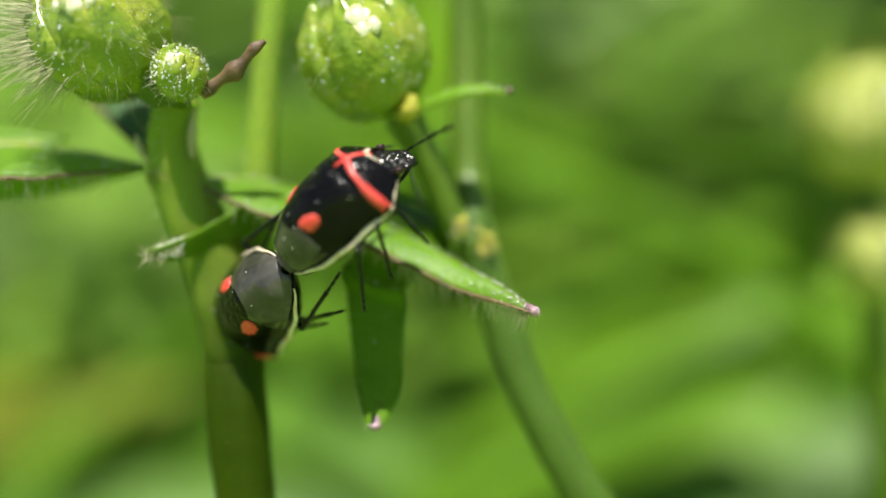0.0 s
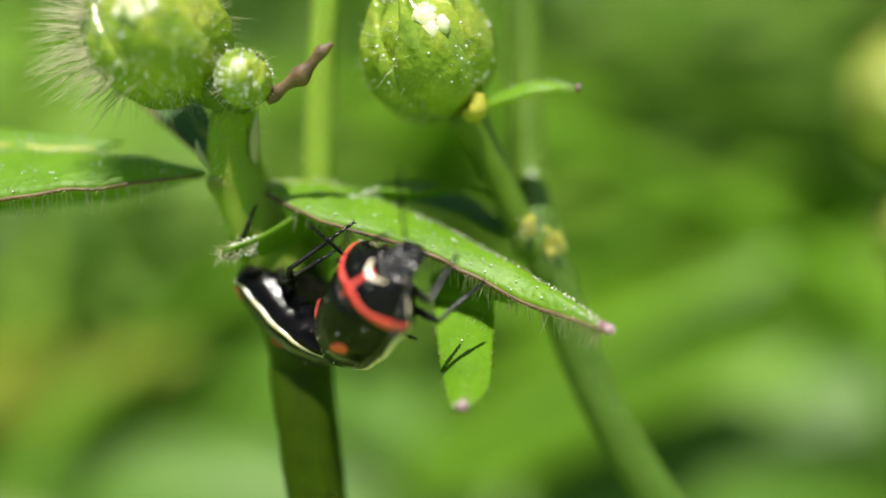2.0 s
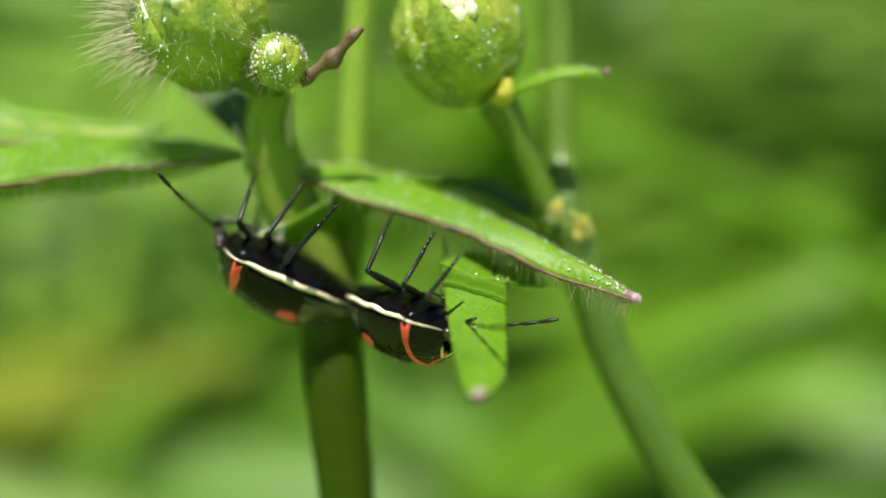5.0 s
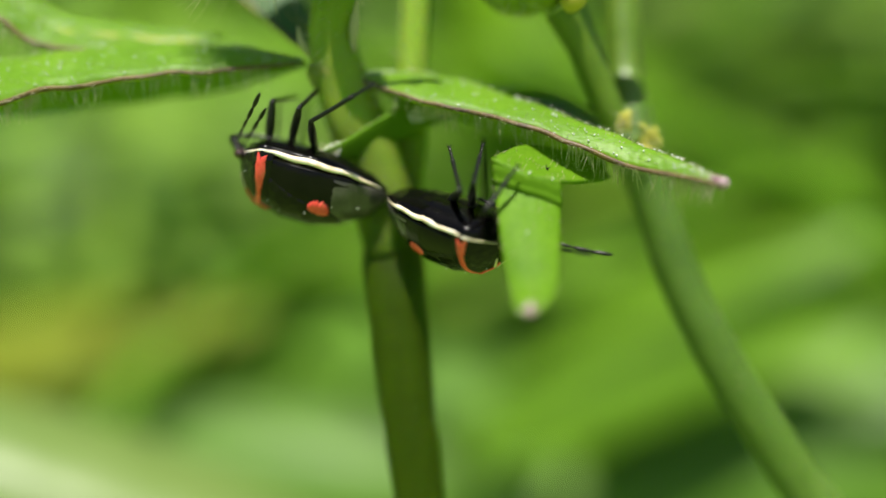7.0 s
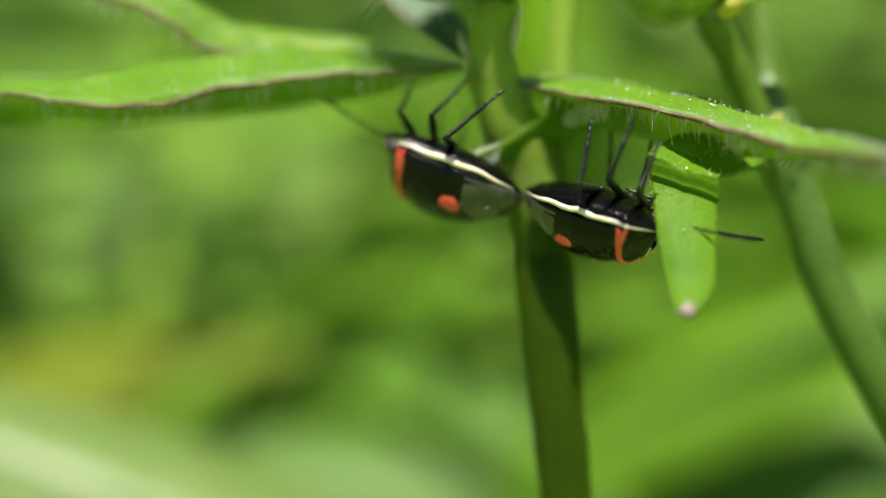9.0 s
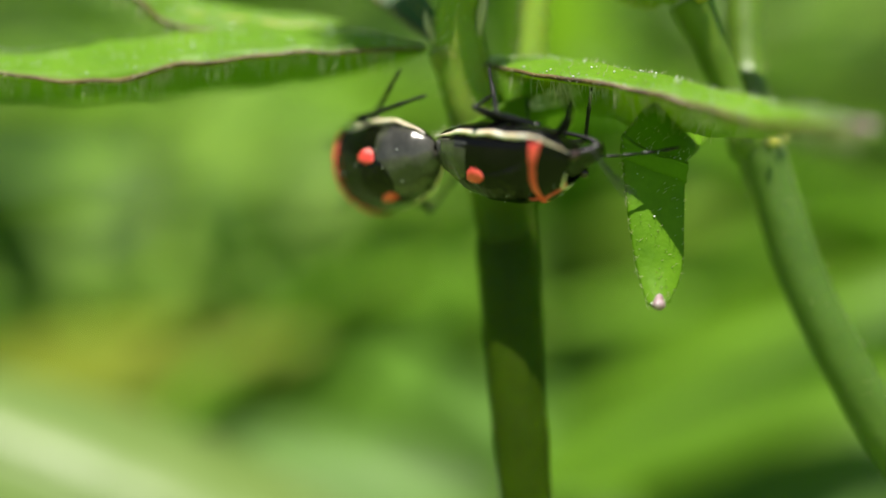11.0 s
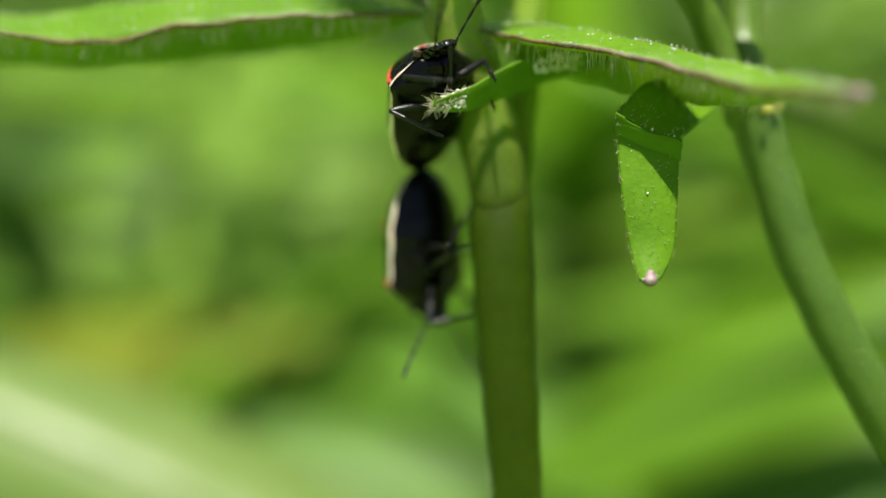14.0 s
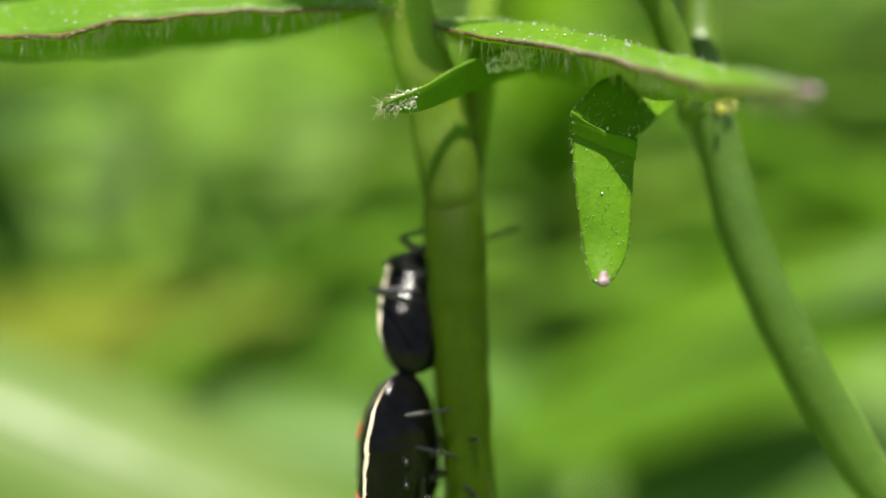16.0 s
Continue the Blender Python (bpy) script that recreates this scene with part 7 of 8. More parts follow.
    walk(legs_b[1][1], [
        (0, pose(0.001696, 0.000000, 0.000000, 0.00, -0.00, 18.76)),
        (0.5, pose(0.001696, 0.000000, 0.000000, 0.00, -0.00, 18.76)),
        (1, pose(0.001696, 0.000000, 0.000000, 0.00, -0.00, 18.76)),
        (1.25, pose(0.001696, 0.000000, 0.000000, 0.00, -0.00, 59.91)),
        (1.5, pose(0.001696, 0.000000, 0.000000, 0.00, -0.00, 101.07)),
        (2, pose(0.001696, 0.000000, 0.000000, 0.00, -0.00, 108.27)),
        (2.5, pose(0.001696, 0.000000, 0.000000, 0.00, -0.00, 101.13)),
        (3, pose(0.001696, 0.000000, 0.000000, 0.00, -0.00, 107.16)),
        (3.6, pose(0.001696, 0.000000, 0.000000, 0.00, -0.00, 101.24)),
        (4.2, pose(0.001696, 0.000000, 0.000000, 0.00, -0.00, 105.29)),
        (4.8, pose(0.001696, 0.000000, 0.000000, 0.00, -0.00, 102.67)),
        (5.5, pose(0.001696, 0.000000, 0.000000, 0.00, -0.00, 105.69)),
        (6, pose(0.001696, 0.000000, 0.000000, 0.00, -0.00, 101.63)),
        (6.5, pose(0.001696, 0.000000, 0.000000, 0.00, -0.00, 105.55)),
        (7, pose(0.001696, 0.000000, 0.000000, 0.00, -0.00, 102.68)),
        (7.5, pose(0.001696, 0.000000, 0.000000, 0.00, -0.00, 106.03)),
        (8, pose(0.001696, 0.000000, 0.000000, 0.00, -0.00, 108.33)),
        (8.5, pose(0.001696, 0.000000, 0.000000, 0.00, -0.00, 108.24)),
        (9.2, pose(0.001696, 0.000000, 0.000000, 0.00, -0.00, 111.80)),
        (9.8, pose(0.001696, 0.000000, 0.000000, 0.00, -0.00, 107.79)),
        (10.4, pose(0.001696, 0.000000, 0.000000, 0.00, -0.00, 114.63)),
        (11, pose(0.001696, 0.000000, 0.000000, 0.00, -0.00, 110.88)),
        (11.5, pose(0.001696, 0.000000, 0.000000, 0.00, -0.00, 120.37)),
        (12, pose(0.001696, 0.000000, 0.000000, 0.00, -0.00, 122.47)),
        (12.3, pose(0.001696, 0.000000, 0.000000, 0.00, -0.00, 72.69)),
        (12.5, pose(0.001696, 0.000000, 0.000000, 0.00, -0.00, 73.17)),
        (12.75, pose(0.001696, 0.000000, 0.000000, 0.00, -0.00, 131.26)),
        (13, pose(0.001696, 0.000000, 0.000000, 0.00, 0.00, 94.50)),
        (13.5, pose(0.001696, 0.000000, 0.000000, 0.00, 0.00, 111.50)),
        (14, pose(0.001696, 0.000000, 0.000000, 0.00, 0.00, 89.73)),
        (14.5, pose(0.001696, 0.000000, 0.000000, 0.00, -0.00, 102.94)),
        (14.75, pose(0.001696, 0.000000, 0.000000, 0.00, -0.00, 108.95)),
        (15, pose(0.001696, 0.000000, 0.000000, 0.00, -0.00, 114.95)),
        (15.5, pose(0.001696, 0.000000, 0.000000, 0.00, -0.00, 134.03)),
        (16, pose(0.001696, 0.000000, 0.000000, 0.00, -0.00, 118.28)),
    ])
    walk(legs_b[2][0], [
        (0, pose(-0.000106, 0.000721, -0.000848, -35.25, -21.50, 139.47)),
        (0.5, pose(-0.000106, 0.000721, -0.000848, -34.70, -29.84, 112.27)),
        (1, pose(-0.000106, 0.000721, -0.000848, -36.20, -19.05, 145.41)),
        (1.5, pose(-0.000106, 0.000721, -0.000848, -67.44, -22.16, 99.56)),
        (2, pose(-0.000106, 0.000721, -0.000848, -74.94, -19.82, 96.92)),
        (2.5, pose(-0.000106, 0.000721, -0.000848, -67.11, -15.96, 103.02)),
        (3, pose(-0.000106, 0.000721, -0.000848, -76.93, -19.06, 96.17)),
        (3.6, pose(-0.000106, 0.000721, -0.000848, -68.61, -12.73, 103.56)),
        (4.2, pose(-0.000106, 0.000721, -0.000848, -78.44, -15.16, 96.39)),
        (4.8, pose(-0.000106, 0.000721, -0.000848, -70.61, -11.14, 102.80)),
        (5.5, pose(-0.000106, 0.000721, -0.000848, -79.79, -9.89, 96.73)),
        (6, pose(-0.000106, 0.000721, -0.000848, -42.84, 9.11, 160.69)),
        (6.5, pose(-0.000106, 0.000721, -0.000848, -78.47, -13.79, 96.71)),
        (7, pose(-0.000106, 0.000721, -0.000848, -72.49, -10.80, 101.55)),
        (7.5, pose(-0.000106, 0.000721, -0.000848, -43.87, 20.30, 159.74)),
        (8, pose(-0.000106, 0.000721, -0.000848, -42.33, -12.96, 136.13)),
        (8.5, pose(-0.000106, 0.000721, -0.000848, -44.11, -12.37, 132.62)),
        (9.2, pose(-0.000106, 0.000721, -0.000848, -75.40, -14.01, 98.52)),
        (9.8, pose(-0.000106, 0.000721, -0.000848, -69.96, -16.87, 100.77)),
        (10.4, pose(-0.000106, 0.000721, -0.000848, -74.78, -16.37, 98.14)),
        (11, pose(-0.000106, 0.000721, -0.000848, -69.56, -18.57, 100.23)),
        (11.5, pose(-0.000106, 0.000721, -0.000848, -77.00, -19.66, 95.97)),
        (12, pose(-0.000106, 0.000721, -0.000848, -68.18, -21.60, 99.49)),
        (12.3, pose(-0.000106, 0.000721, -0.000848, -94.50, 37.58, 84.27)),
        (12.5, pose(-0.000106, 0.000721, -0.000848, -97.56, 42.77, 80.22)),
        (12.75, pose(-0.000106, 0.000721, -0.000848, -78.19, -25.79, 93.79)),
        (12.83, pose(-0.000106, 0.000721, -0.000848, -81.94, 21.41, 89.86)),
        (12.92, pose(-0.000106, 0.000721, -0.000848, -98.83, 67.54, 72.88)),
        (13, pose(-0.000106, 0.000721, -0.000848, 123.17, 61.58, -65.20)),
        (13.5, pose(-0.000106, 0.000721, -0.000848, -54.38, 81.84, 106.01)),
        (14, pose(-0.000106, 0.000721, -0.000848, -30.39, 71.36, 111.72)),
        (14.25, pose(-0.000106, 0.000721, -0.000848, -37.02, 7.03, 149.91)),
        (14.5, pose(-0.000106, 0.000721, -0.000848, -24.84, -37.16, 156.69)),
        (15, pose(-0.000106, 0.000721, -0.000848, -38.51, -11.66, 159.46)),
        (15.5, pose(-0.000106, 0.000721, -0.000848, -30.61, -27.41, 151.39)),
        (16, pose(-0.000106, 0.000721, -0.000848, -30.99, -28.08, 157.47)),
    ])
    walk(legs_b[2][1], [
        (0, pose(0.002014, 0.000000, 0.000000, 0.00, -0.00, 74.39)),
        (0.5, pose(0.002014, 0.000000, 0.000000, 0.00, -0.00, 77.03)),
        (1, pose(0.002014, 0.000000, 0.000000, 0.00, -0.00, 57.24)),
        (1.5, pose(0.002014, 0.000000, 0.000000, 0.00, -0.00, 118.34)),
        (2, pose(0.002014, 0.000000, 0.000000, 0.00, -0.00, 118.92)),
        (2.5, pose(0.002014, 0.000000, 0.000000, 0.00, -0.00, 114.55)),
        (3, pose(0.002014, 0.000000, 0.000000, 0.00, -0.00, 119.10)),
        (3.6, pose(0.002014, 0.000000, 0.000000, 0.00, -0.00, 114.22)),
        (4.2, pose(0.002014, 0.000000, 0.000000, 0.00, -0.00, 119.19)),
        (4.8, pose(0.002014, 0.000000, 0.000000, 0.00, -0.00, 111.51)),
        (5.5, pose(0.002014, 0.000000, 0.000000, 0.00, -0.00, 118.19)),
        (6, pose(0.002014, 0.000000, 0.000000, 0.00, -0.00, 74.19)),
        (6.5, pose(0.002014, 0.000000, 0.000000, 0.00, -0.00, 120.01)),
        (7, pose(0.002014, 0.000000, 0.000000, 0.00, -0.00, 115.44)),
        (7.5, pose(0.002014, 0.000000, 0.000000, 0.00, -0.00, 70.00)),
        (8, pose(0.002014, 0.000000, 0.000000, 0.00, -0.00, 95.30)),
        (8.5, pose(0.002014, 0.000000, 0.000000, 0.00, -0.00, 98.81)),
        (9.2, pose(0.002014, 0.000000, 0.000000, 0.00, -0.00, 119.74)),
        (9.8, pose(0.002014, 0.000000, 0.000000, 0.00, -0.00, 120.93)),
        (10.4, pose(0.002014, 0.000000, 0.000000, 0.00, -0.00, 118.78)),
        (11, pose(0.002014, 0.000000, 0.000000, 0.00, -0.00, 121.77)),
        (11.5, pose(0.002014, 0.000000, 0.000000, 0.00, -0.00, 125.92)),
        (12, pose(0.002014, 0.000000, 0.000000, 0.00, -0.00, 126.05)),
        (12.3, pose(0.002014, 0.000000, 0.000000, 0.00, -0.00, 58.17)),
        (12.5, pose(0.002014, 0.000000, 0.000000, 0.00, -0.00, 60.12)),
        (12.75, pose(0.002014, 0.000000, 0.000000, 0.00, -0.00, 137.32)),
        (13, pose(0.002014, 0.000000, 0.000000, 0.00, 0.00, 87.02)),
        (13.5, pose(0.002014, 0.000000, 0.000000, 0.00, 0.00, 105.83)),
        (14, pose(0.002014, 0.000000, 0.000000, 0.00, 0.00, 121.32)),
        (14.25, pose(0.002014, 0.000000, 0.000000, 0.00, -0.00, 123.72)),
        (14.5, pose(0.002014, 0.000000, 0.000000, 0.00, -0.00, 126.69)),
        (15, pose(0.002014, 0.000000, 0.000000, 0.00, -0.00, 120.17)),
        (15.5, pose(0.002014, 0.000000, 0.000000, 0.00, -0.00, 121.27)),
        (16, pose(0.002014, 0.000000, 0.000000, 0.00, -0.00, 119.21)),
    ])
    walk(legs_b[3][0], [
        (0, pose(0.001696, -0.000583, -0.000763, -76.95, -8.31, -80.91)),
        (0.5, pose(0.001696, -0.000583, -0.000763, -79.07, -9.45, -82.69)),
        (1, pose(0.001696, -0.000583, -0.000763, -72.88, -3.18, -76.13)),
        (1.5, pose(0.001696, -0.000583, -0.000763, -82.64, -0.79, -83.93)),
        (2, pose(0.001696, -0.000583, -0.000763, -72.28, -0.73, -74.80)),
        (2.5, pose(0.001696, -0.000583, -0.000763, -80.26, 4.21, -81.07)),
        (3, pose(0.001696, -0.000583, -0.000763, -75.75, 1.01, -77.53)),
        (3.6, pose(0.001696, -0.000583, -0.000763, -78.16, 8.08, -78.36)),
        (4.2, pose(0.001696, -0.000583, -0.000763, -74.47, 9.12, -74.27)),
        (4.8, pose(0.001696, -0.000583, -0.000763, -78.37, 13.91, -77.60)),
        (5.5, pose(0.001696, -0.000583, -0.000763, -56.33, 22.95, -76.57)),
        (6, pose(0.001696, -0.000583, -0.000763, -74.75, 37.07, -86.04)),
        (6.5, pose(0.001696, -0.000583, -0.000763, -87.18, 32.09, -91.19)),
        (7, pose(0.001696, -0.000583, -0.000763, -96.25, 57.86, -83.17)),
        (7.5, pose(0.001696, -0.000583, -0.000763, -79.10, 22.71, -82.30)),
        (8, pose(0.001696, -0.000583, -0.000763, -58.79, 14.58, -72.96)),
        (8.5, pose(0.001696, -0.000583, -0.000763, -52.97, 30.82, -75.87)),
        (9.2, pose(0.001696, -0.000583, -0.000763, -71.46, 7.86, -71.32)),
        (9.8, pose(0.001696, -0.000583, -0.000763, -82.33, 8.09, -82.54)),
        (10.4, pose(0.001696, -0.000583, -0.000763, -70.66, 6.49, -70.85)),
        (11, pose(0.001696, -0.000583, -0.000763, -82.64, 1.91, -83.58)),
        (11.5, pose(0.001696, -0.000583, -0.000763, -67.09, 1.98, -68.56)),
        (12, pose(0.001696, -0.000583, -0.000763, -74.62, -2.53, -77.46)),
        (12.3, pose(0.001696, -0.000583, -0.000763, -71.27, -4.07, -75.02)),
        (12.5, pose(0.001696, -0.000583, -0.000763, -49.13, 1.38, -42.69)),
        (12.75, pose(0.001696, -0.000583, -0.000763, -60.31, -4.73, -64.47)),
        (13, pose(0.001696, -0.000583, -0.000763, -39.12, -30.06, -72.60)),
        (13.5, pose(0.001696, -0.000583, -0.000763, -36.13, -29.03, -67.39)),
        (14, pose(0.001696, -0.000583, -0.000763, -41.79, -27.79, -70.55)),
        (14.5, pose(0.001696, -0.000583, -0.000763, -71.83, -47.00, -93.05)),
        (15, pose(0.001696, -0.000583, -0.000763, -52.46, -47.25, -97.19)),
        (15.5, pose(0.001696, -0.000583, -0.000763, -65.72, -7.03, -71.29)),
        (16, pose(0.001696, -0.000583, -0.000763, -60.69, -8.56, -67.32)),
    ])
    walk(legs_b[3][1], [
        (0, pose(0.001537, 0.000000, 0.000000, 0.00, -0.00, 104.72)),
        (0.5, pose(0.001537, 0.000000, 0.000000, 0.00, -0.00, 113.44)),
        (1, pose(0.001537, 0.000000, 0.000000, 0.00, -0.00, 100.00)),
        (1.5, pose(0.001537, 0.000000, 0.000000, 0.00, -0.00, 109.68)),
        (2, pose(0.001537, 0.000000, 0.000000, 0.00, -0.00, 100.74)),
        (2.5, pose(0.001537, 0.000000, 0.000000, 0.00, -0.00, 106.18)),
        (3, pose(0.001537, 0.000000, 0.000000, 0.00, -0.00, 105.85)),
        (3.6, pose(0.001537, 0.000000, 0.000000, 0.00, -0.00, 100.92)),
        (4.2, pose(0.001537, 0.000000, 0.000000, 0.00, -0.00, 104.76)),
        (4.8, pose(0.001537, 0.000000, 0.000000, 0.00, -0.00, 98.23)),
        (5.5, pose(0.001537, 0.000000, 0.000000, 0.00, 0.00, 103.06)),
        (6, pose(0.001537, 0.000000, 0.000000, 0.00, 0.00, 96.72)),
        (6.5, pose(0.001537, 0.000000, 0.000000, 0.00, 0.00, 101.83)),
        (7, pose(0.001537, 0.000000, 0.000000, 0.00, 0.00, 91.78)),
        (7.5, pose(0.001537, 0.000000, 0.000000, 0.00, 0.00, 116.31)),
        (8, pose(0.001537, 0.000000, 0.000000, 0.00, 0.00, 114.71)),
        (8.5, pose(0.001537, 0.000000, 0.000000, 0.00, 0.00, 119.53)),
        (9.2, pose(0.001537, 0.000000, 0.000000, 0.00, -0.00, 97.62)),
        (9.8, pose(0.001537, 0.000000, 0.000000, 0.00, -0.00, 108.06)),
        (10.4, pose(0.001537, 0.000000, 0.000000, 0.00, -0.00, 101.37)),
        (11, pose(0.001537, 0.000000, 0.000000, 0.00, -0.00, 108.27)),
        (11.5, pose(0.001537, 0.000000, 0.000000, 0.00, -0.00, 107.81)),
        (12, pose(0.001537, 0.000000, 0.000000, 0.00, -0.00, 114.57)),
        (12.3, pose(0.001537, 0.000000, 0.000000, 0.00, -0.00, 121.60)),
        (12.5, pose(0.001537, 0.000000, 0.000000, 0.00, -0.00, 129.97)),
        (12.75, pose(0.001537, 0.000000, 0.000000, 0.00, -0.00, 109.05)),
        (13, pose(0.001537, 0.000000, 0.000000, 0.00, -0.00, 124.91)),
        (13.5, pose(0.001537, 0.000000, 0.000000, 0.00, -0.00, 94.91)),
        (14, pose(0.001537, 0.000000, 0.000000, 0.00, -0.00, 87.37)),
        (14.5, pose(0.001537, 0.000000, 0.000000, 0.00, -0.00, 103.26)),
        (15, pose(0.001537, 0.000000, 0.000000, 0.00, -0.00, 122.01)),
        (15.5, pose(0.001537, 0.000000, 0.000000, 0.00, -0.00, 119.11)),
        (16, pose(0.001537, 0.000000, 0.000000, 0.00, -0.00, 122.33)),
    ])
    walk(legs_b[4][0], [
        (0, pose(0.000795, -0.000721, -0.000869, -138.28, -10.76, -142.16)),
        (0.25, pose(0.000795, -0.000721, -0.000869, -113.02, -3.32, -115.38)),
        (0.5, pose(0.000795, -0.000721, -0.000869, -87.23, -8.29, -88.11)),
        (1, pose(0.000795, -0.000721, -0.000869, -96.25, -5.98, -94.55)),
        (1.5, pose(0.000795, -0.000721, -0.000869, -92.02, 20.49, -92.28)),
        (2, pose(0.000795, -0.000721, -0.000869, -128.11, 23.09, -142.18)),
        (2.5, pose(0.000795, -0.000721, -0.000869, 176.30, 53.68, 137.77)),
        (3, pose(0.000795, -0.000721, -0.000869, -158.52, 59.22, 177.79)),
        (3.3, pose(0.000795, -0.000721, -0.000869, -104.89, 38.20, -118.34)),
        (3.6, pose(0.000795, -0.000721, -0.000869, -93.16, 0.03, -92.63)),
        (4.2, pose(0.000795, -0.000721, -0.000869, -84.82, 4.28, -85.29)),
        (4.8, pose(0.000795, -0.000721, -0.000869, -91.70, 5.82, -91.58)),
        (5.5, pose(0.000795, -0.000721, -0.000869, -121.90, 40.87, -83.03)),
        (6, pose(0.000795, -0.000721, -0.000869, -137.77, 45.68, -97.15)),
        (6.5, pose(0.000795, -0.000721, -0.000869, -132.13, 24.18, -100.67)),
        (7, pose(0.000795, -0.000721, -0.000869, -102.16, 33.98, -99.54)),
        (7.5, pose(0.000795, -0.000721, -0.000869, -103.92, 53.27, -85.46)),
        (8, pose(0.000795, -0.000721, -0.000869, -127.18, 63.04, -101.27)),
        (8.5, pose(0.000795, -0.000721, -0.000869, -128.51, 39.82, -105.06)),
        (9.2, pose(0.000795, -0.000721, -0.000869, -92.73, 4.08, -92.47)),
        (9.8, pose(0.000795, -0.000721, -0.000869, -86.92, -3.16, -87.61)),
        (10.4, pose(0.000795, -0.000721, -0.000869, -93.97, 0.44, -93.35)),
        (11, pose(0.000795, -0.000721, -0.000869, -135.49, -14.91, -127.74)),
        (11.5, pose(0.000795, -0.000721, -0.000869, -133.20, 5.07, -145.71)),
        (12, pose(0.000795, -0.000721, -0.000869, -89.65, -10.77, -89.78)),
        (12.3, pose(0.000795, -0.000721, -0.000869, -79.59, -11.98, -83.58)),
        (12.5, pose(0.000795, -0.000721, -0.000869, -80.45, -13.11, -84.34)),
        (12.75, pose(0.000795, -0.000721, -0.000869, -87.92, -12.76, -88.77)),
        (12.83, pose(0.000795, -0.000721, -0.000869, -123.01, -33.02, -64.99)),
        (12.92, pose(0.000795, -0.000721, -0.000869, -168.78, -33.97, -29.22)),
        (13, pose(0.000795, -0.000721, -0.000869, 154.95, -14.84, -4.05)),
        (13.5, pose(0.000795, -0.000721, -0.000869, -147.16, -35.58, -40.70)),
        (14, pose(0.000795, -0.000721, -0.000869, -149.73, -32.26, -37.30)),
        (14.5, pose(0.000795, -0.000721, -0.000869, -79.04, -20.26, -85.15)),
        (15, pose(0.000795, -0.000721, -0.000869, -81.76, -15.52, -85.55)),
        (15.5, pose(0.000795, -0.000721, -0.000869, -87.15, -18.70, -88.66)),
        (16, pose(0.000795, -0.000721, -0.000869, -76.12, -16.12, -82.54)),
    ])
    walk(legs_b[4][1], [
        (0, pose(0.001696, 0.000000, 0.000000, 0.00, -0.00, 32.71)),
        (0.5, pose(0.001696, 0.000000, 0.000000, 0.00, -0.00, 99.84)),
        (1, pose(0.001696, 0.000000, 0.000000, 0.00, -0.00, 103.15)),
        (1.5, pose(0.001696, 0.000000, 0.000000, 0.00, -0.00, 59.44)),
        (2, pose(0.001696, 0.000000, 0.000000, 0.00, -0.00, 94.36)),
        (2.5, pose(0.001696, 0.000000, 0.000000, 0.00, -0.00, 19.44)),
        (3, pose(0.001696, 0.000000, 0.000000, 0.00, -0.00, 64.40)),
        (3.3, pose(0.001696, 0.000000, 0.000000, 0.00, -0.00, 85.08)),
        (3.6, pose(0.001696, 0.000000, 0.000000, 0.00, -0.00, 105.75)),
        (4.2, pose(0.001696, 0.000000, 0.000000, 0.00, -0.00, 100.56)),
        (4.8, pose(0.001696, 0.000000, 0.000000, 0.00, -0.00, 106.45)),
        (5.5, pose(0.001696, 0.000000, 0.000000, 0.00, 0.00, 69.98)),
        (6, pose(0.001696, 0.000000, 0.000000, 0.00, 0.00, 61.06)),
        (6.5, pose(0.001696, 0.000000, 0.000000, 0.00, 0.00, 81.45)),
        (7, pose(0.001696, 0.000000, 0.000000, 0.00, 0.00, 97.76)),
        (7.5, pose(0.001696, 0.000000, 0.000000, 0.00, 0.00, 85.29)),
        (8, pose(0.001696, 0.000000, 0.000000, 0.00, 0.00, 68.99)),
        (8.5, pose(0.001696, 0.000000, 0.000000, 0.00, 0.00, 73.76)),
        (9.2, pose(0.001696, 0.000000, 0.000000, 0.00, -0.00, 109.21)),
        (9.8, pose(0.001696, 0.000000, 0.000000, 0.00, -0.00, 111.39)),
        (10.4, pose(0.001696, 0.000000, 0.000000, 0.00, -0.00, 110.21)),
        (11, pose(0.001696, 0.000000, 0.000000, 0.00, -0.00, 36.46)),
        (11.5, pose(0.001696, 0.000000, 0.000000, 0.00, -0.00, 18.76)),
        (11.75, pose(0.001696, 0.000000, 0.000000, 0.00, -0.00, 72.98)),
        (12, pose(0.001696, 0.000000, 0.000000, 0.00, -0.00, 127.19)),
        (12.3, pose(0.001696, 0.000000, 0.000000, 0.00, -0.00, 124.25)),
        (12.5, pose(0.001696, 0.000000, 0.000000, 0.00, -0.00, 124.65)),
        (12.75, pose(0.001696, 0.000000, 0.000000, 0.00, -0.00, 130.19)),
        (13, pose(0.001696, 0.000000, 0.000000, 0.00, 0.00, 87.74)),
        (13.5, pose(0.001696, 0.000000, 0.000000, 0.00, 0.00, 66.33)),
        (14, pose(0.001696, 0.000000, 0.000000, 0.00, 0.00, 26.52)),
        (14.25, pose(0.001696, 0.000000, 0.000000, 0.00, -0.00, 80.58)),
        (14.5, pose(0.001696, 0.000000, 0.000000, 0.00, -0.00, 134.63)),
        (15, pose(0.001696, 0.000000, 0.000000, 0.00, -0.00, 131.37)),
        (15.5, pose(0.001696, 0.000000, 0.000000, 0.00, -0.00, 136.15)),
        (16, pose(0.001696, 0.000000, 0.000000, 0.00, -0.00, 128.98)),
    ])
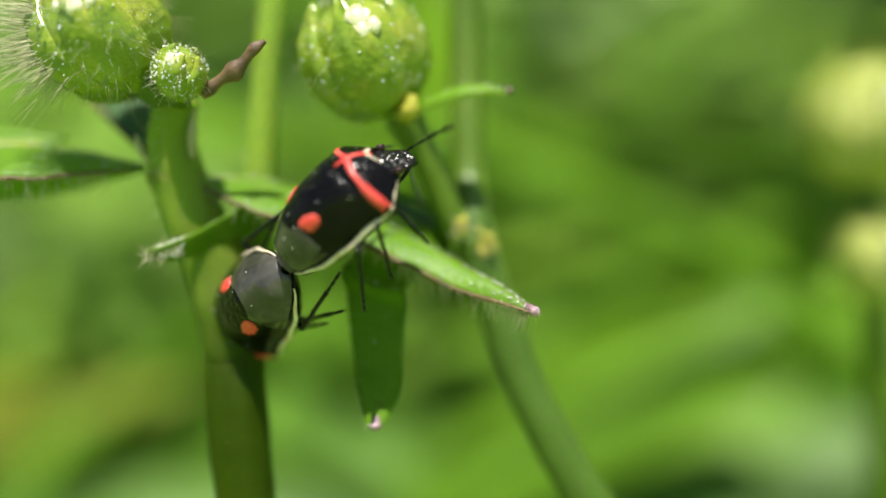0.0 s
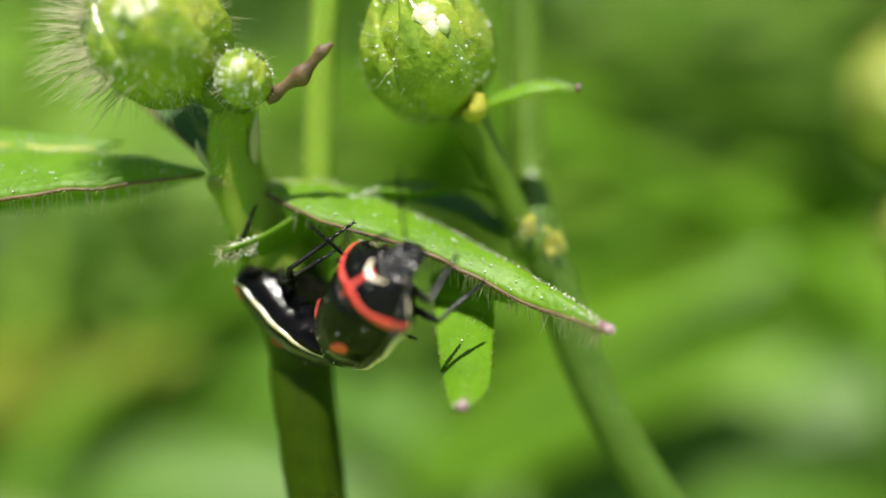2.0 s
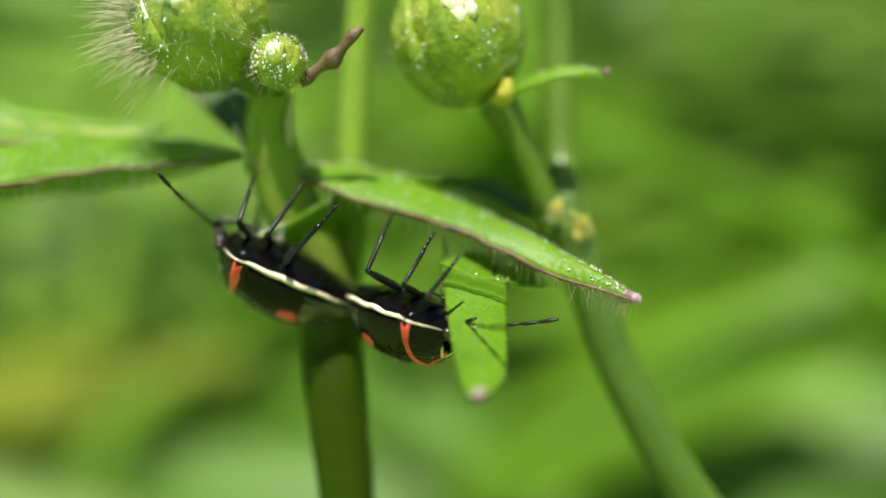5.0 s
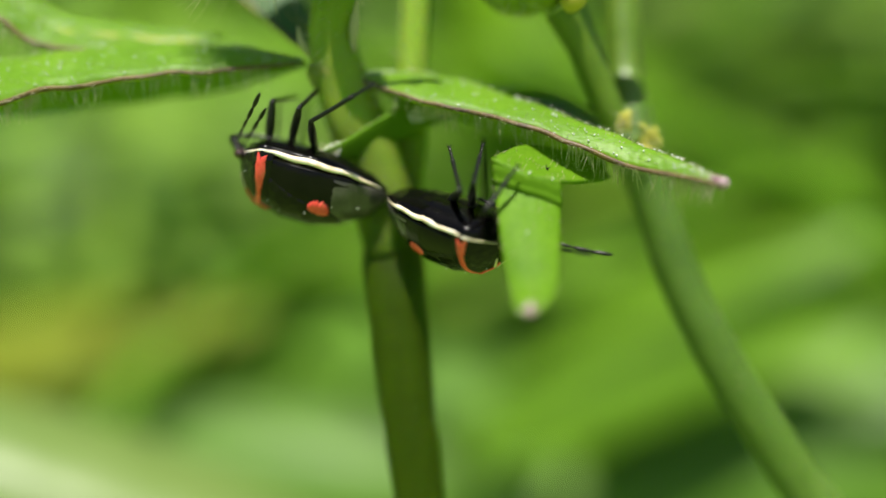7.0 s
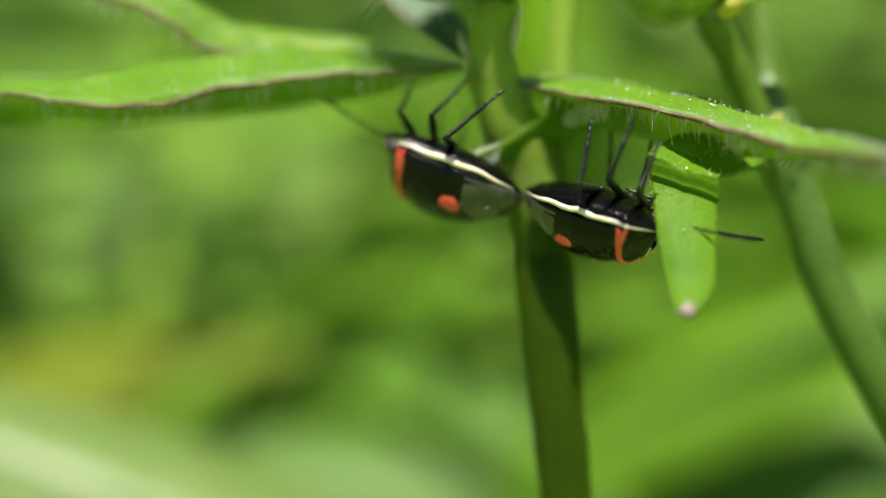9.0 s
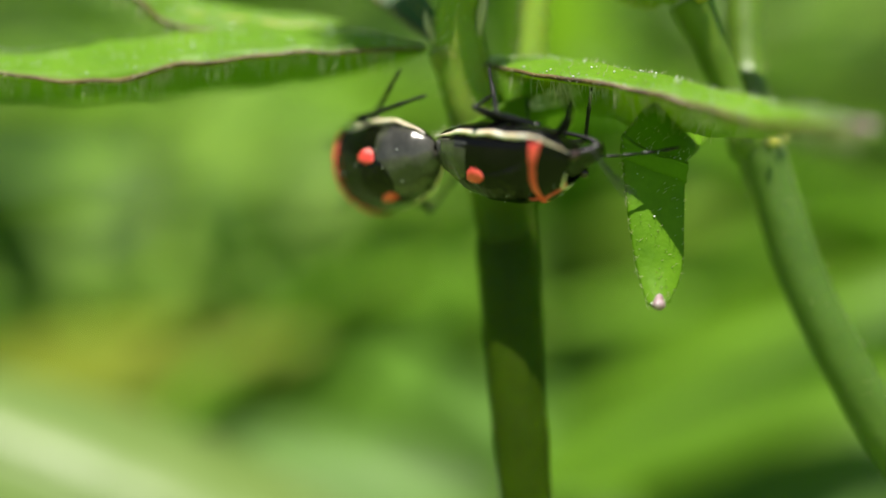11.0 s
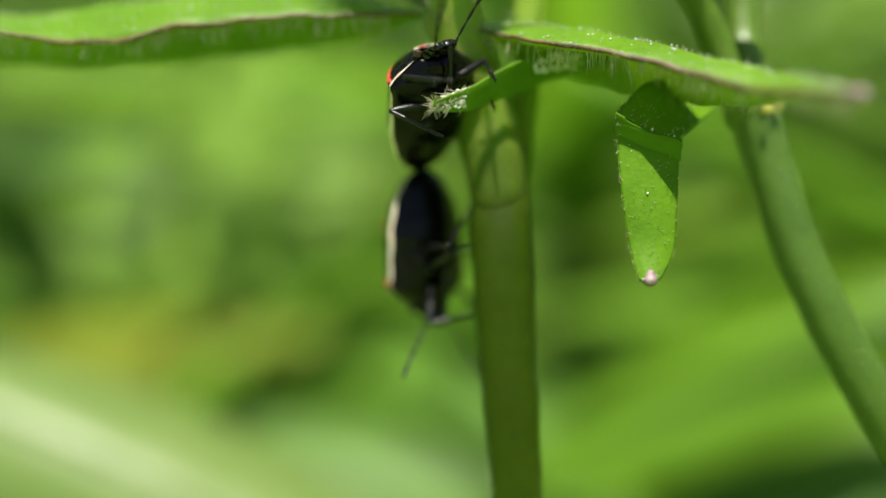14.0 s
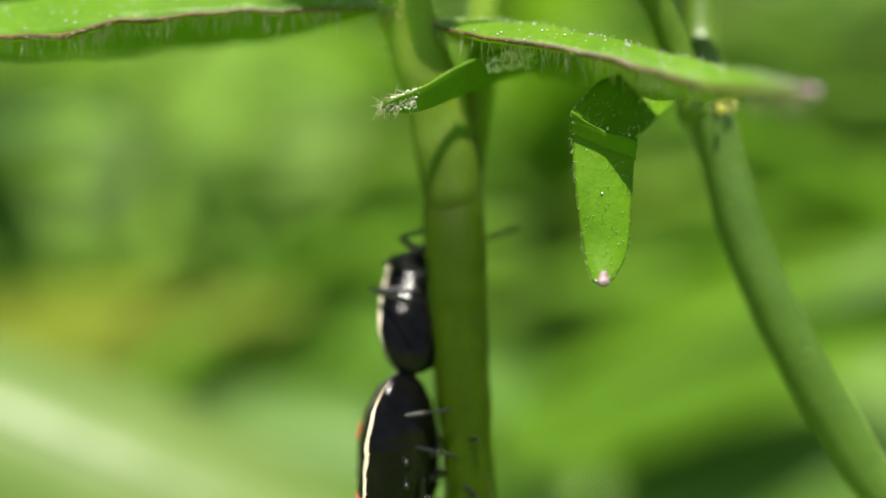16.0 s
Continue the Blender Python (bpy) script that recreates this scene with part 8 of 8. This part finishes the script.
    walk(legs_b[5][0], [
        (0, pose(-0.000106, -0.000721, -0.000848, -144.50, -27.00, -118.95)),
        (0.5, pose(-0.000106, -0.000721, -0.000848, -137.75, -18.27, -126.41)),
        (1, pose(-0.000106, -0.000721, -0.000848, -130.55, -15.18, -119.55)),
        (1.5, pose(-0.000106, -0.000721, -0.000848, -107.86, -19.76, -98.33)),
        (2, pose(-0.000106, -0.000721, -0.000848, -105.98, 49.95, -111.00)),
        (2.5, pose(-0.000106, -0.000721, -0.000848, -79.20, 63.81, -76.32)),
        (3, pose(-0.000106, -0.000721, -0.000848, -58.36, 37.87, -47.00)),
        (3.3, pose(-0.000106, -0.000721, -0.000848, -87.98, 14.95, -78.75)),
        (3.6, pose(-0.000106, -0.000721, -0.000848, -102.60, -16.69, -96.59)),
        (4.2, pose(-0.000106, -0.000721, -0.000848, -110.57, -11.53, -103.51)),
        (4.8, pose(-0.000106, -0.000721, -0.000848, -100.63, -14.26, -96.06)),
        (5.5, pose(-0.000106, -0.000721, -0.000848, -148.03, 22.66, -97.64)),
        (6, pose(-0.000106, -0.000721, -0.000848, -163.03, 20.93, -101.33)),
        (6.5, pose(-0.000106, -0.000721, -0.000848, -142.66, 12.84, -95.91)),
        (7, pose(-0.000106, -0.000721, -0.000848, -152.44, 9.23, -90.38)),
        (7.5, pose(-0.000106, -0.000721, -0.000848, -141.84, 6.40, -88.83)),
        (8, pose(-0.000106, -0.000721, -0.000848, -155.92, 6.07, -93.55)),
        (8.5, pose(-0.000106, -0.000721, -0.000848, -146.13, 12.12, -97.37)),
        (9.2, pose(-0.000106, -0.000721, -0.000848, -109.43, -17.06, -100.33)),
        (9.8, pose(-0.000106, -0.000721, -0.000848, -105.17, -13.93, -98.91)),
        (10.4, pose(-0.000106, -0.000721, -0.000848, -109.96, -18.48, -100.00)),
        (11, pose(-0.000106, -0.000721, -0.000848, -156.52, -38.26, -94.95)),
        (11.5, pose(-0.000106, -0.000721, -0.000848, -131.76, 9.89, -145.16)),
        (12, pose(-0.000106, -0.000721, -0.000848, -100.10, -23.79, -93.68)),
        (12.3, pose(-0.000106, -0.000721, -0.000848, -107.20, -23.34, -96.61)),
        (12.5, pose(-0.000106, -0.000721, -0.000848, -111.65, -22.29, -99.06)),
        (12.75, pose(-0.000106, -0.000721, -0.000848, -109.74, -29.70, -94.74)),
        (13, pose(-0.000106, -0.000721, -0.000848, -149.88, -48.81, -82.65)),
        (13.5, pose(-0.000106, -0.000721, -0.000848, -124.66, -47.52, -84.85)),
        (14, pose(-0.000106, -0.000721, -0.000848, -174.45, -37.58, -42.38)),
        (14.5, pose(-0.000106, -0.000721, -0.000848, -99.66, -28.00, -92.60)),
        (15, pose(-0.000106, -0.000721, -0.000848, -111.25, -28.91, -95.54)),
        (15.5, pose(-0.000106, -0.000721, -0.000848, -96.60, -29.66, -91.52)),
        (16, pose(-0.000106, -0.000721, -0.000848, -110.23, -26.45, -96.42)),
    ])
    walk(legs_b[5][1], [
        (0, pose(0.002014, 0.000000, 0.000000, 0.00, -0.00, 81.39)),
        (0.5, pose(0.002014, 0.000000, 0.000000, 0.00, -0.00, 66.68)),
        (1, pose(0.002014, 0.000000, 0.000000, 0.00, -0.00, 82.34)),
        (1.5, pose(0.002014, 0.000000, 0.000000, 0.00, -0.00, 119.94)),
        (2, pose(0.002014, 0.000000, 0.000000, 0.00, -0.00, 81.54)),
        (2.5, pose(0.002014, 0.000000, 0.000000, 0.00, -0.00, 80.29)),
        (3, pose(0.002014, 0.000000, 0.000000, 0.00, -0.00, 100.45)),
        (3.6, pose(0.002014, 0.000000, 0.000000, 0.00, -0.00, 120.41)),
        (4.2, pose(0.002014, 0.000000, 0.000000, 0.00, -0.00, 113.67)),
        (4.8, pose(0.002014, 0.000000, 0.000000, 0.00, -0.00, 117.56)),
        (5.15, pose(0.002014, 0.000000, 0.000000, 0.00, -0.00, 77.54)),
        (5.5, pose(0.002014, 0.000000, 0.000000, 0.00, 0.00, 37.52)),
        (6, pose(0.002014, 0.000000, 0.000000, 0.00, 0.00, 36.92)),
        (6.5, pose(0.002014, 0.000000, 0.000000, 0.00, 0.00, 20.73)),
        (7, pose(0.002014, 0.000000, 0.000000, 0.00, 0.00, 53.13)),
        (7.5, pose(0.002014, 0.000000, 0.000000, 0.00, 0.00, 57.54)),
        (8, pose(0.002014, 0.000000, 0.000000, 0.00, 0.00, 53.91)),
        (8.5, pose(0.002014, 0.000000, 0.000000, 0.00, 0.00, 54.07)),
        (9.2, pose(0.002014, 0.000000, 0.000000, 0.00, -0.00, 118.53)),
        (9.8, pose(0.002014, 0.000000, 0.000000, 0.00, -0.00, 121.13)),
        (10.4, pose(0.002014, 0.000000, 0.000000, 0.00, -0.00, 119.78)),
        (11, pose(0.002014, 0.000000, 0.000000, 0.00, -0.00, 114.30)),
        (11.5, pose(0.002014, 0.000000, 0.000000, 0.00, -0.00, 46.22)),
        (11.75, pose(0.002014, 0.000000, 0.000000, 0.00, -0.00, 87.99)),
        (12, pose(0.002014, 0.000000, 0.000000, 0.00, -0.00, 129.76)),
        (12.3, pose(0.002014, 0.000000, 0.000000, 0.00, -0.00, 130.72)),
        (12.5, pose(0.002014, 0.000000, 0.000000, 0.00, -0.00, 131.28)),
        (12.75, pose(0.002014, 0.000000, 0.000000, 0.00, -0.00, 136.71)),
        (12.88, pose(0.002014, 0.000000, 0.000000, 0.00, -0.00, 82.00)),
        (13, pose(0.002014, 0.000000, 0.000000, 0.00, 0.00, 27.29)),
        (13.5, pose(0.002014, 0.000000, 0.000000, 0.00, 0.00, 30.97)),
        (14, pose(0.002014, 0.000000, 0.000000, 0.00, 0.00, 45.64)),
        (14.25, pose(0.002014, 0.000000, 0.000000, 0.00, -0.00, 92.51)),
        (14.5, pose(0.002014, 0.000000, 0.000000, 0.00, -0.00, 139.39)),
        (15, pose(0.002014, 0.000000, 0.000000, 0.00, -0.00, 135.84)),
        (15.5, pose(0.002014, 0.000000, 0.000000, 0.00, -0.00, 139.47)),
        (16, pose(0.002014, 0.000000, 0.000000, 0.00, -0.00, 135.60)),
    ])
    walk(feelers_b[0], [
        (0, pose(0.002947, 0.000445, -0.000445, 0.00, 1.33, 30.73)),
        (0.5, pose(0.002947, 0.000445, -0.000445, 0.00, 12.24, 27.51)),
        (1, pose(0.002947, 0.000445, -0.000445, 0.00, 23.92, 18.60)),
        (1.5, pose(0.002947, 0.000445, -0.000445, 0.00, 23.64, 18.24)),
        (2, pose(0.002947, 0.000445, -0.000445, 0.00, 11.62, 27.05)),
        (2.5, pose(0.002947, 0.000445, -0.000445, 0.00, 1.04, 30.84)),
        (3, pose(0.002947, 0.000445, -0.000445, 0.00, 2.79, 24.40)),
        (3.6, pose(0.002947, 0.000445, -0.000445, 0.00, 18.30, 16.70)),
        (4.2, pose(0.002947, 0.000445, -0.000445, 0.00, 24.35, 24.75)),
        (4.8, pose(0.002947, 0.000445, -0.000445, 0.00, 13.94, 30.92)),
        (5.5, pose(0.002947, 0.000445, -0.000445, 0.00, 0.31, 21.10)),
        (6, pose(0.002947, 0.000445, -0.000445, 0.00, 4.78, 16.89)),
        (6.5, pose(0.002947, 0.000445, -0.000445, 0.00, 17.27, 24.23)),
        (7, pose(0.002947, 0.000445, -0.000445, 0.00, 17.59, -114.33)),
        (7.5, pose(0.002947, 0.000445, -0.000445, 0.00, 19.27, 27.21)),
        (8, pose(0.002947, 0.000445, -0.000445, 0.00, 7.39, 18.35)),
        (8.5, pose(0.002947, 0.000445, -0.000445, 0.00, 0.00, 18.48)),
        (9.2, pose(0.002947, 0.000445, -0.000445, 0.00, 11.28, 29.98)),
        (9.8, pose(0.002947, 0.000445, -0.000445, 0.00, 23.23, 27.65)),
        (10.4, pose(0.002947, 0.000445, -0.000445, 0.00, 20.74, 17.53)),
        (11, pose(0.002947, 0.000445, -0.000445, 0.00, 5.07, 21.28)),
        (11.5, pose(0.002947, 0.000445, -0.000445, 0.00, 0.19, 29.71)),
        (12, pose(0.002947, 0.000445, -0.000445, 0.00, 1.34, 86.42)),
        (12.3, pose(0.002947, 0.000445, -0.000445, 0.00, 16.80, 24.57)),
        (12.5, pose(0.002947, 0.000445, -0.000445, 0.00, 6.90, 56.89)),
        (12.75, pose(0.002947, 0.000445, -0.000445, 0.00, 25.12, 17.33)),
        (13, pose(0.002947, 0.000445, -0.000445, 0.00, 41.49, 76.35)),
        (13.5, pose(0.002947, 0.000445, -0.000445, 0.00, 17.07, 48.70)),
        (14, pose(0.002947, 0.000445, -0.000445, 0.00, 19.10, 51.87)),
        (14.5, pose(0.002947, 0.000445, -0.000445, 0.00, 16.12, 48.12)),
        (15, pose(0.002947, 0.000445, -0.000445, 0.00, 33.77, 45.61)),
        (15.5, pose(0.002947, 0.000445, -0.000445, 0.00, 28.50, 84.89)),
        (16, pose(0.002947, 0.000445, -0.000445, 0.00, 22.72, 27.67)),
    ])
    walk(feelers_b[1], [
        (0, pose(0.002947, -0.000445, -0.000445, -0.00, 13.96, -16.99)),
        (0.5, pose(0.002947, -0.000445, -0.000445, -0.00, 1.79, -24.58)),
        (1, pose(0.002947, -0.000445, -0.000445, -0.00, 1.81, -30.87)),
        (1.5, pose(0.002947, -0.000445, -0.000445, -0.00, 13.28, -26.90)),
        (2, pose(0.002947, -0.000445, -0.000445, -0.00, 24.39, -18.12)),
        (2.5, pose(0.002947, -0.000445, -0.000445, -0.00, 23.05, -18.73)),
        (3, pose(0.002947, -0.000445, -0.000445, -0.00, 10.58, -27.66)),
        (3.6, pose(0.002947, -0.000445, -0.000445, -0.00, 0.09, -29.97)),
        (4.2, pose(0.002947, -0.000445, -0.000445, -0.00, 8.25, -19.97)),
        (4.8, pose(0.002947, -0.000445, -0.000445, -0.00, 22.96, -18.36)),
        (5.5, pose(0.002947, -0.000445, -0.000445, -0.00, 13.41, -80.18)),
        (6, pose(0.002947, -0.000445, -0.000445, -0.00, -1.90, -82.99)),
        (6.5, pose(0.002947, -0.000445, -0.000445, 0.00, 28.22, -99.32)),
        (7, pose(0.002947, -0.000445, -0.000445, 0.00, 21.15, -112.33)),
        (7.5, pose(0.002947, -0.000445, -0.000445, -0.00, 9.12, -83.97)),
        (8, pose(0.002947, -0.000445, -0.000445, 0.00, 11.65, -104.95)),
        (8.5, pose(0.002947, -0.000445, -0.000445, 0.00, 15.90, -115.07)),
        (9.2, pose(0.002947, -0.000445, -0.000445, -0.00, 2.31, -16.70)),
        (9.8, pose(0.002947, -0.000445, -0.000445, -0.00, 3.13, -24.42)),
        (10.4, pose(0.002947, -0.000445, -0.000445, -0.00, 16.93, -30.95)),
        (11, pose(0.002947, -0.000445, -0.000445, -0.00, 24.53, -23.33)),
        (11.5, pose(0.002947, -0.000445, -0.000445, -0.00, 17.62, -16.73)),
        (12, pose(0.002947, -0.000445, -0.000445, -0.00, 4.25, -21.97)),
        (12.3, pose(0.002947, -0.000445, -0.000445, -0.00, 0.20, -27.53)),
        (12.5, pose(0.002947, -0.000445, -0.000445, -0.00, 0.41, -30.07)),
        (12.75, pose(0.002947, -0.000445, -0.000445, -0.00, 3.69, -30.90)),
        (13, pose(0.002947, -0.000445, -0.000445, -0.00, 9.54, -28.95)),
        (13.5, pose(0.002947, -0.000445, -0.000445, -0.00, 22.32, -20.11)),
        (14, pose(0.002947, -0.000445, -0.000445, -0.00, 24.83, -17.24)),
        (14.5, pose(0.002947, -0.000445, -0.000445, -0.00, 14.39, -25.29)),
        (15, pose(0.002947, -0.000445, -0.000445, -0.00, 2.33, -30.95)),
        (15.5, pose(0.002947, -0.000445, -0.000445, -0.00, 1.30, -26.24)),
        (16, pose(0.002947, -0.000445, -0.000445, -0.00, 12.91, -17.70)),
    ])
    walk(leaf_right, [
        (0, pose(0.000000, 0.000000, 0.000000, 7.54, 1.37, 17.30)),
        (0.5, pose(0.000000, 0.000000, 0.000000, 6.80, 0.79, 16.81)),
        (1, pose(0.000000, 0.000000, 0.000000, 5.91, 0.63, 15.01)),
        (1.5, pose(0.000000, 0.000000, 0.000000, 5.53, 2.00, 11.17)),
        (2, pose(0.000000, 0.000000, 0.000000, 5.53, 2.44, 10.25)),
        (2.5, pose(0.000000, 0.000000, 0.000000, 6.29, 2.70, 11.62)),
        (3, pose(0.000000, 0.000000, 0.000000, 6.28, 2.09, 12.83)),
        (5.5, pose(0.000000, 0.000000, 0.000000, 6.07, 1.36, 13.83)),
        (6, pose(0.000000, 0.000000, 0.000000, 5.61, 0.78, 13.92)),
        (6.5, pose(0.000000, 0.000000, 0.000000, 3.65, -1.12, 13.11)),
        (7, pose(0.000000, 0.000000, 0.000000, 3.52, -0.69, 11.75)),
        (7.5, pose(0.000000, 0.000000, 0.000000, 2.64, -0.65, 9.22)),
        (8, pose(0.000000, 0.000000, 0.000000, 0.74, -0.29, 2.91)),
        (11, pose(0.000000, 0.000000, 0.000000, -2.59, -2.35, -3.31)),
        (12, pose(0.000000, 0.000000, 0.000000, 0.69, -2.30, 7.39)),
        (12.5, pose(0.000000, 0.000000, 0.000000, -0.11, -2.32, 4.95)),
        (13, pose(0.000000, 0.000000, 0.000000, -0.99, -2.61, 2.78)),
        (13.5, pose(0.000000, 0.000000, 0.000000, -1.77, -1.54, -2.32)),
        (14, pose(0.000000, 0.000000, 0.000000, -1.10, -2.06, 1.10)),
        (14.5, pose(0.000000, 0.000000, 0.000000, -1.01, -2.87, 3.37)),
        (15, pose(0.000000, 0.000000, 0.000000, 1.02, -3.78, 12.21)),
        (15.5, pose(0.000000, 0.000000, 0.000000, 0.18, -3.81, 9.64)),
        (16, pose(0.000000, 0.000000, 0.000000, -1.89, -3.58, 2.16)),
    ])
    walk(leaf_hang, [
        (0, pose(0.010403, 0.000632, -0.001851, 0.07, 0.00, -0.95)),
        (0.5, pose(0.010573, 0.000868, -0.002628, -17.26, 0.00, 0.05)),
        (1, pose(0.010743, 0.001105, -0.003406, -34.59, 0.00, 1.04)),
        (1.5, pose(0.011073, 0.001028, -0.003584, -38.07, 0.00, -2.67)),
        (2, pose(0.011404, 0.000951, -0.003763, -41.55, 0.00, -6.37)),
        (2.5, pose(0.011425, 0.000944, -0.003697, -41.08, 0.00, -4.61)),
        (3, pose(0.011446, 0.000937, -0.003632, -40.61, 0.00, -2.84)),
        (5.5, pose(0.010406, -0.000423, -0.003549, -39.36, 0.00, -0.56)),
        (6, pose(0.010534, -0.000437, -0.003605, -40.01, 0.00, -1.89)),
        (6.5, pose(0.010207, -0.001650, -0.002515, -28.78, 0.00, -2.45)),
        (7, pose(0.009892, -0.001785, -0.002574, -27.79, 0.00, -4.43)),
        (7.5, pose(0.009896, -0.001896, -0.002525, -28.02, 0.00, -6.57)),
        (8, pose(0.009709, -0.002200, -0.002626, -26.05, 0.00, -10.43)),
        (8.5, pose(0.009644, -0.002473, -0.002402, -22.42, 0.00, -11.74)),
        (11, pose(0.009825, -0.000800, -0.001291, 0.00, -0.00, 0.00)),
        (11.5, pose(0.009768, -0.000800, -0.001693, 0.00, -0.00, 0.00)),
        (12, pose(0.010114, -0.000800, -0.001878, 0.00, -0.00, 0.00)),
        (12.5, pose(0.010197, -0.000800, -0.001882, 0.00, -0.00, 0.00)),
        (13, pose(0.010072, -0.000800, -0.001898, 0.00, -0.00, 0.00)),
        (13.5, pose(0.009735, -0.000800, -0.001678, 0.00, -0.00, 0.00)),
        (14, pose(0.009941, -0.000800, -0.001780, 0.00, -0.00, 0.00)),
        (14.5, pose(0.010090, -0.000800, -0.001740, 0.00, -0.00, 0.00)),
        (15, pose(0.010174, -0.000800, -0.001962, 0.00, -0.00, 0.00)),
        (15.5, pose(0.010254, -0.000800, -0.001960, 0.00, -0.00, 0.00)),
        (16, pose(0.010064, -0.000800, -0.001645, 0.00, -0.00, 0.00)),
    ])
    walk(leaf_cross, [
        (0, pose(0.011000, 0.002300, -0.002000, 0.00, 2.50, 0.00)),
        (1, pose(0.011000, 0.002300, -0.002000, 0.00, 2.80, 0.00)),
        (2, pose(0.011300, 0.002300, -0.002000, 0.00, 4.50, 0.00)),
        (3, pose(0.011300, 0.002300, -0.002000, 0.00, 4.20, 0.00)),
        (5.5, pose(0.010900, 0.002300, -0.002000, 0.00, 2.00, 0.00)),
        (8, pose(0.010600, 0.002300, -0.002000, 0.00, -0.00, 0.00)),
        (11.6, pose(0.010600, 0.002300, -0.002000, 0.00, 0.00, 0.00)),
        (13.0, pose(0.010600, 0.002300, -0.002000, 0.00, 0.00, 6.50)),
        (16, pose(0.010600, 0.002300, -0.002000, 0.00, 0.00, 6.50)),
    ])


motions()
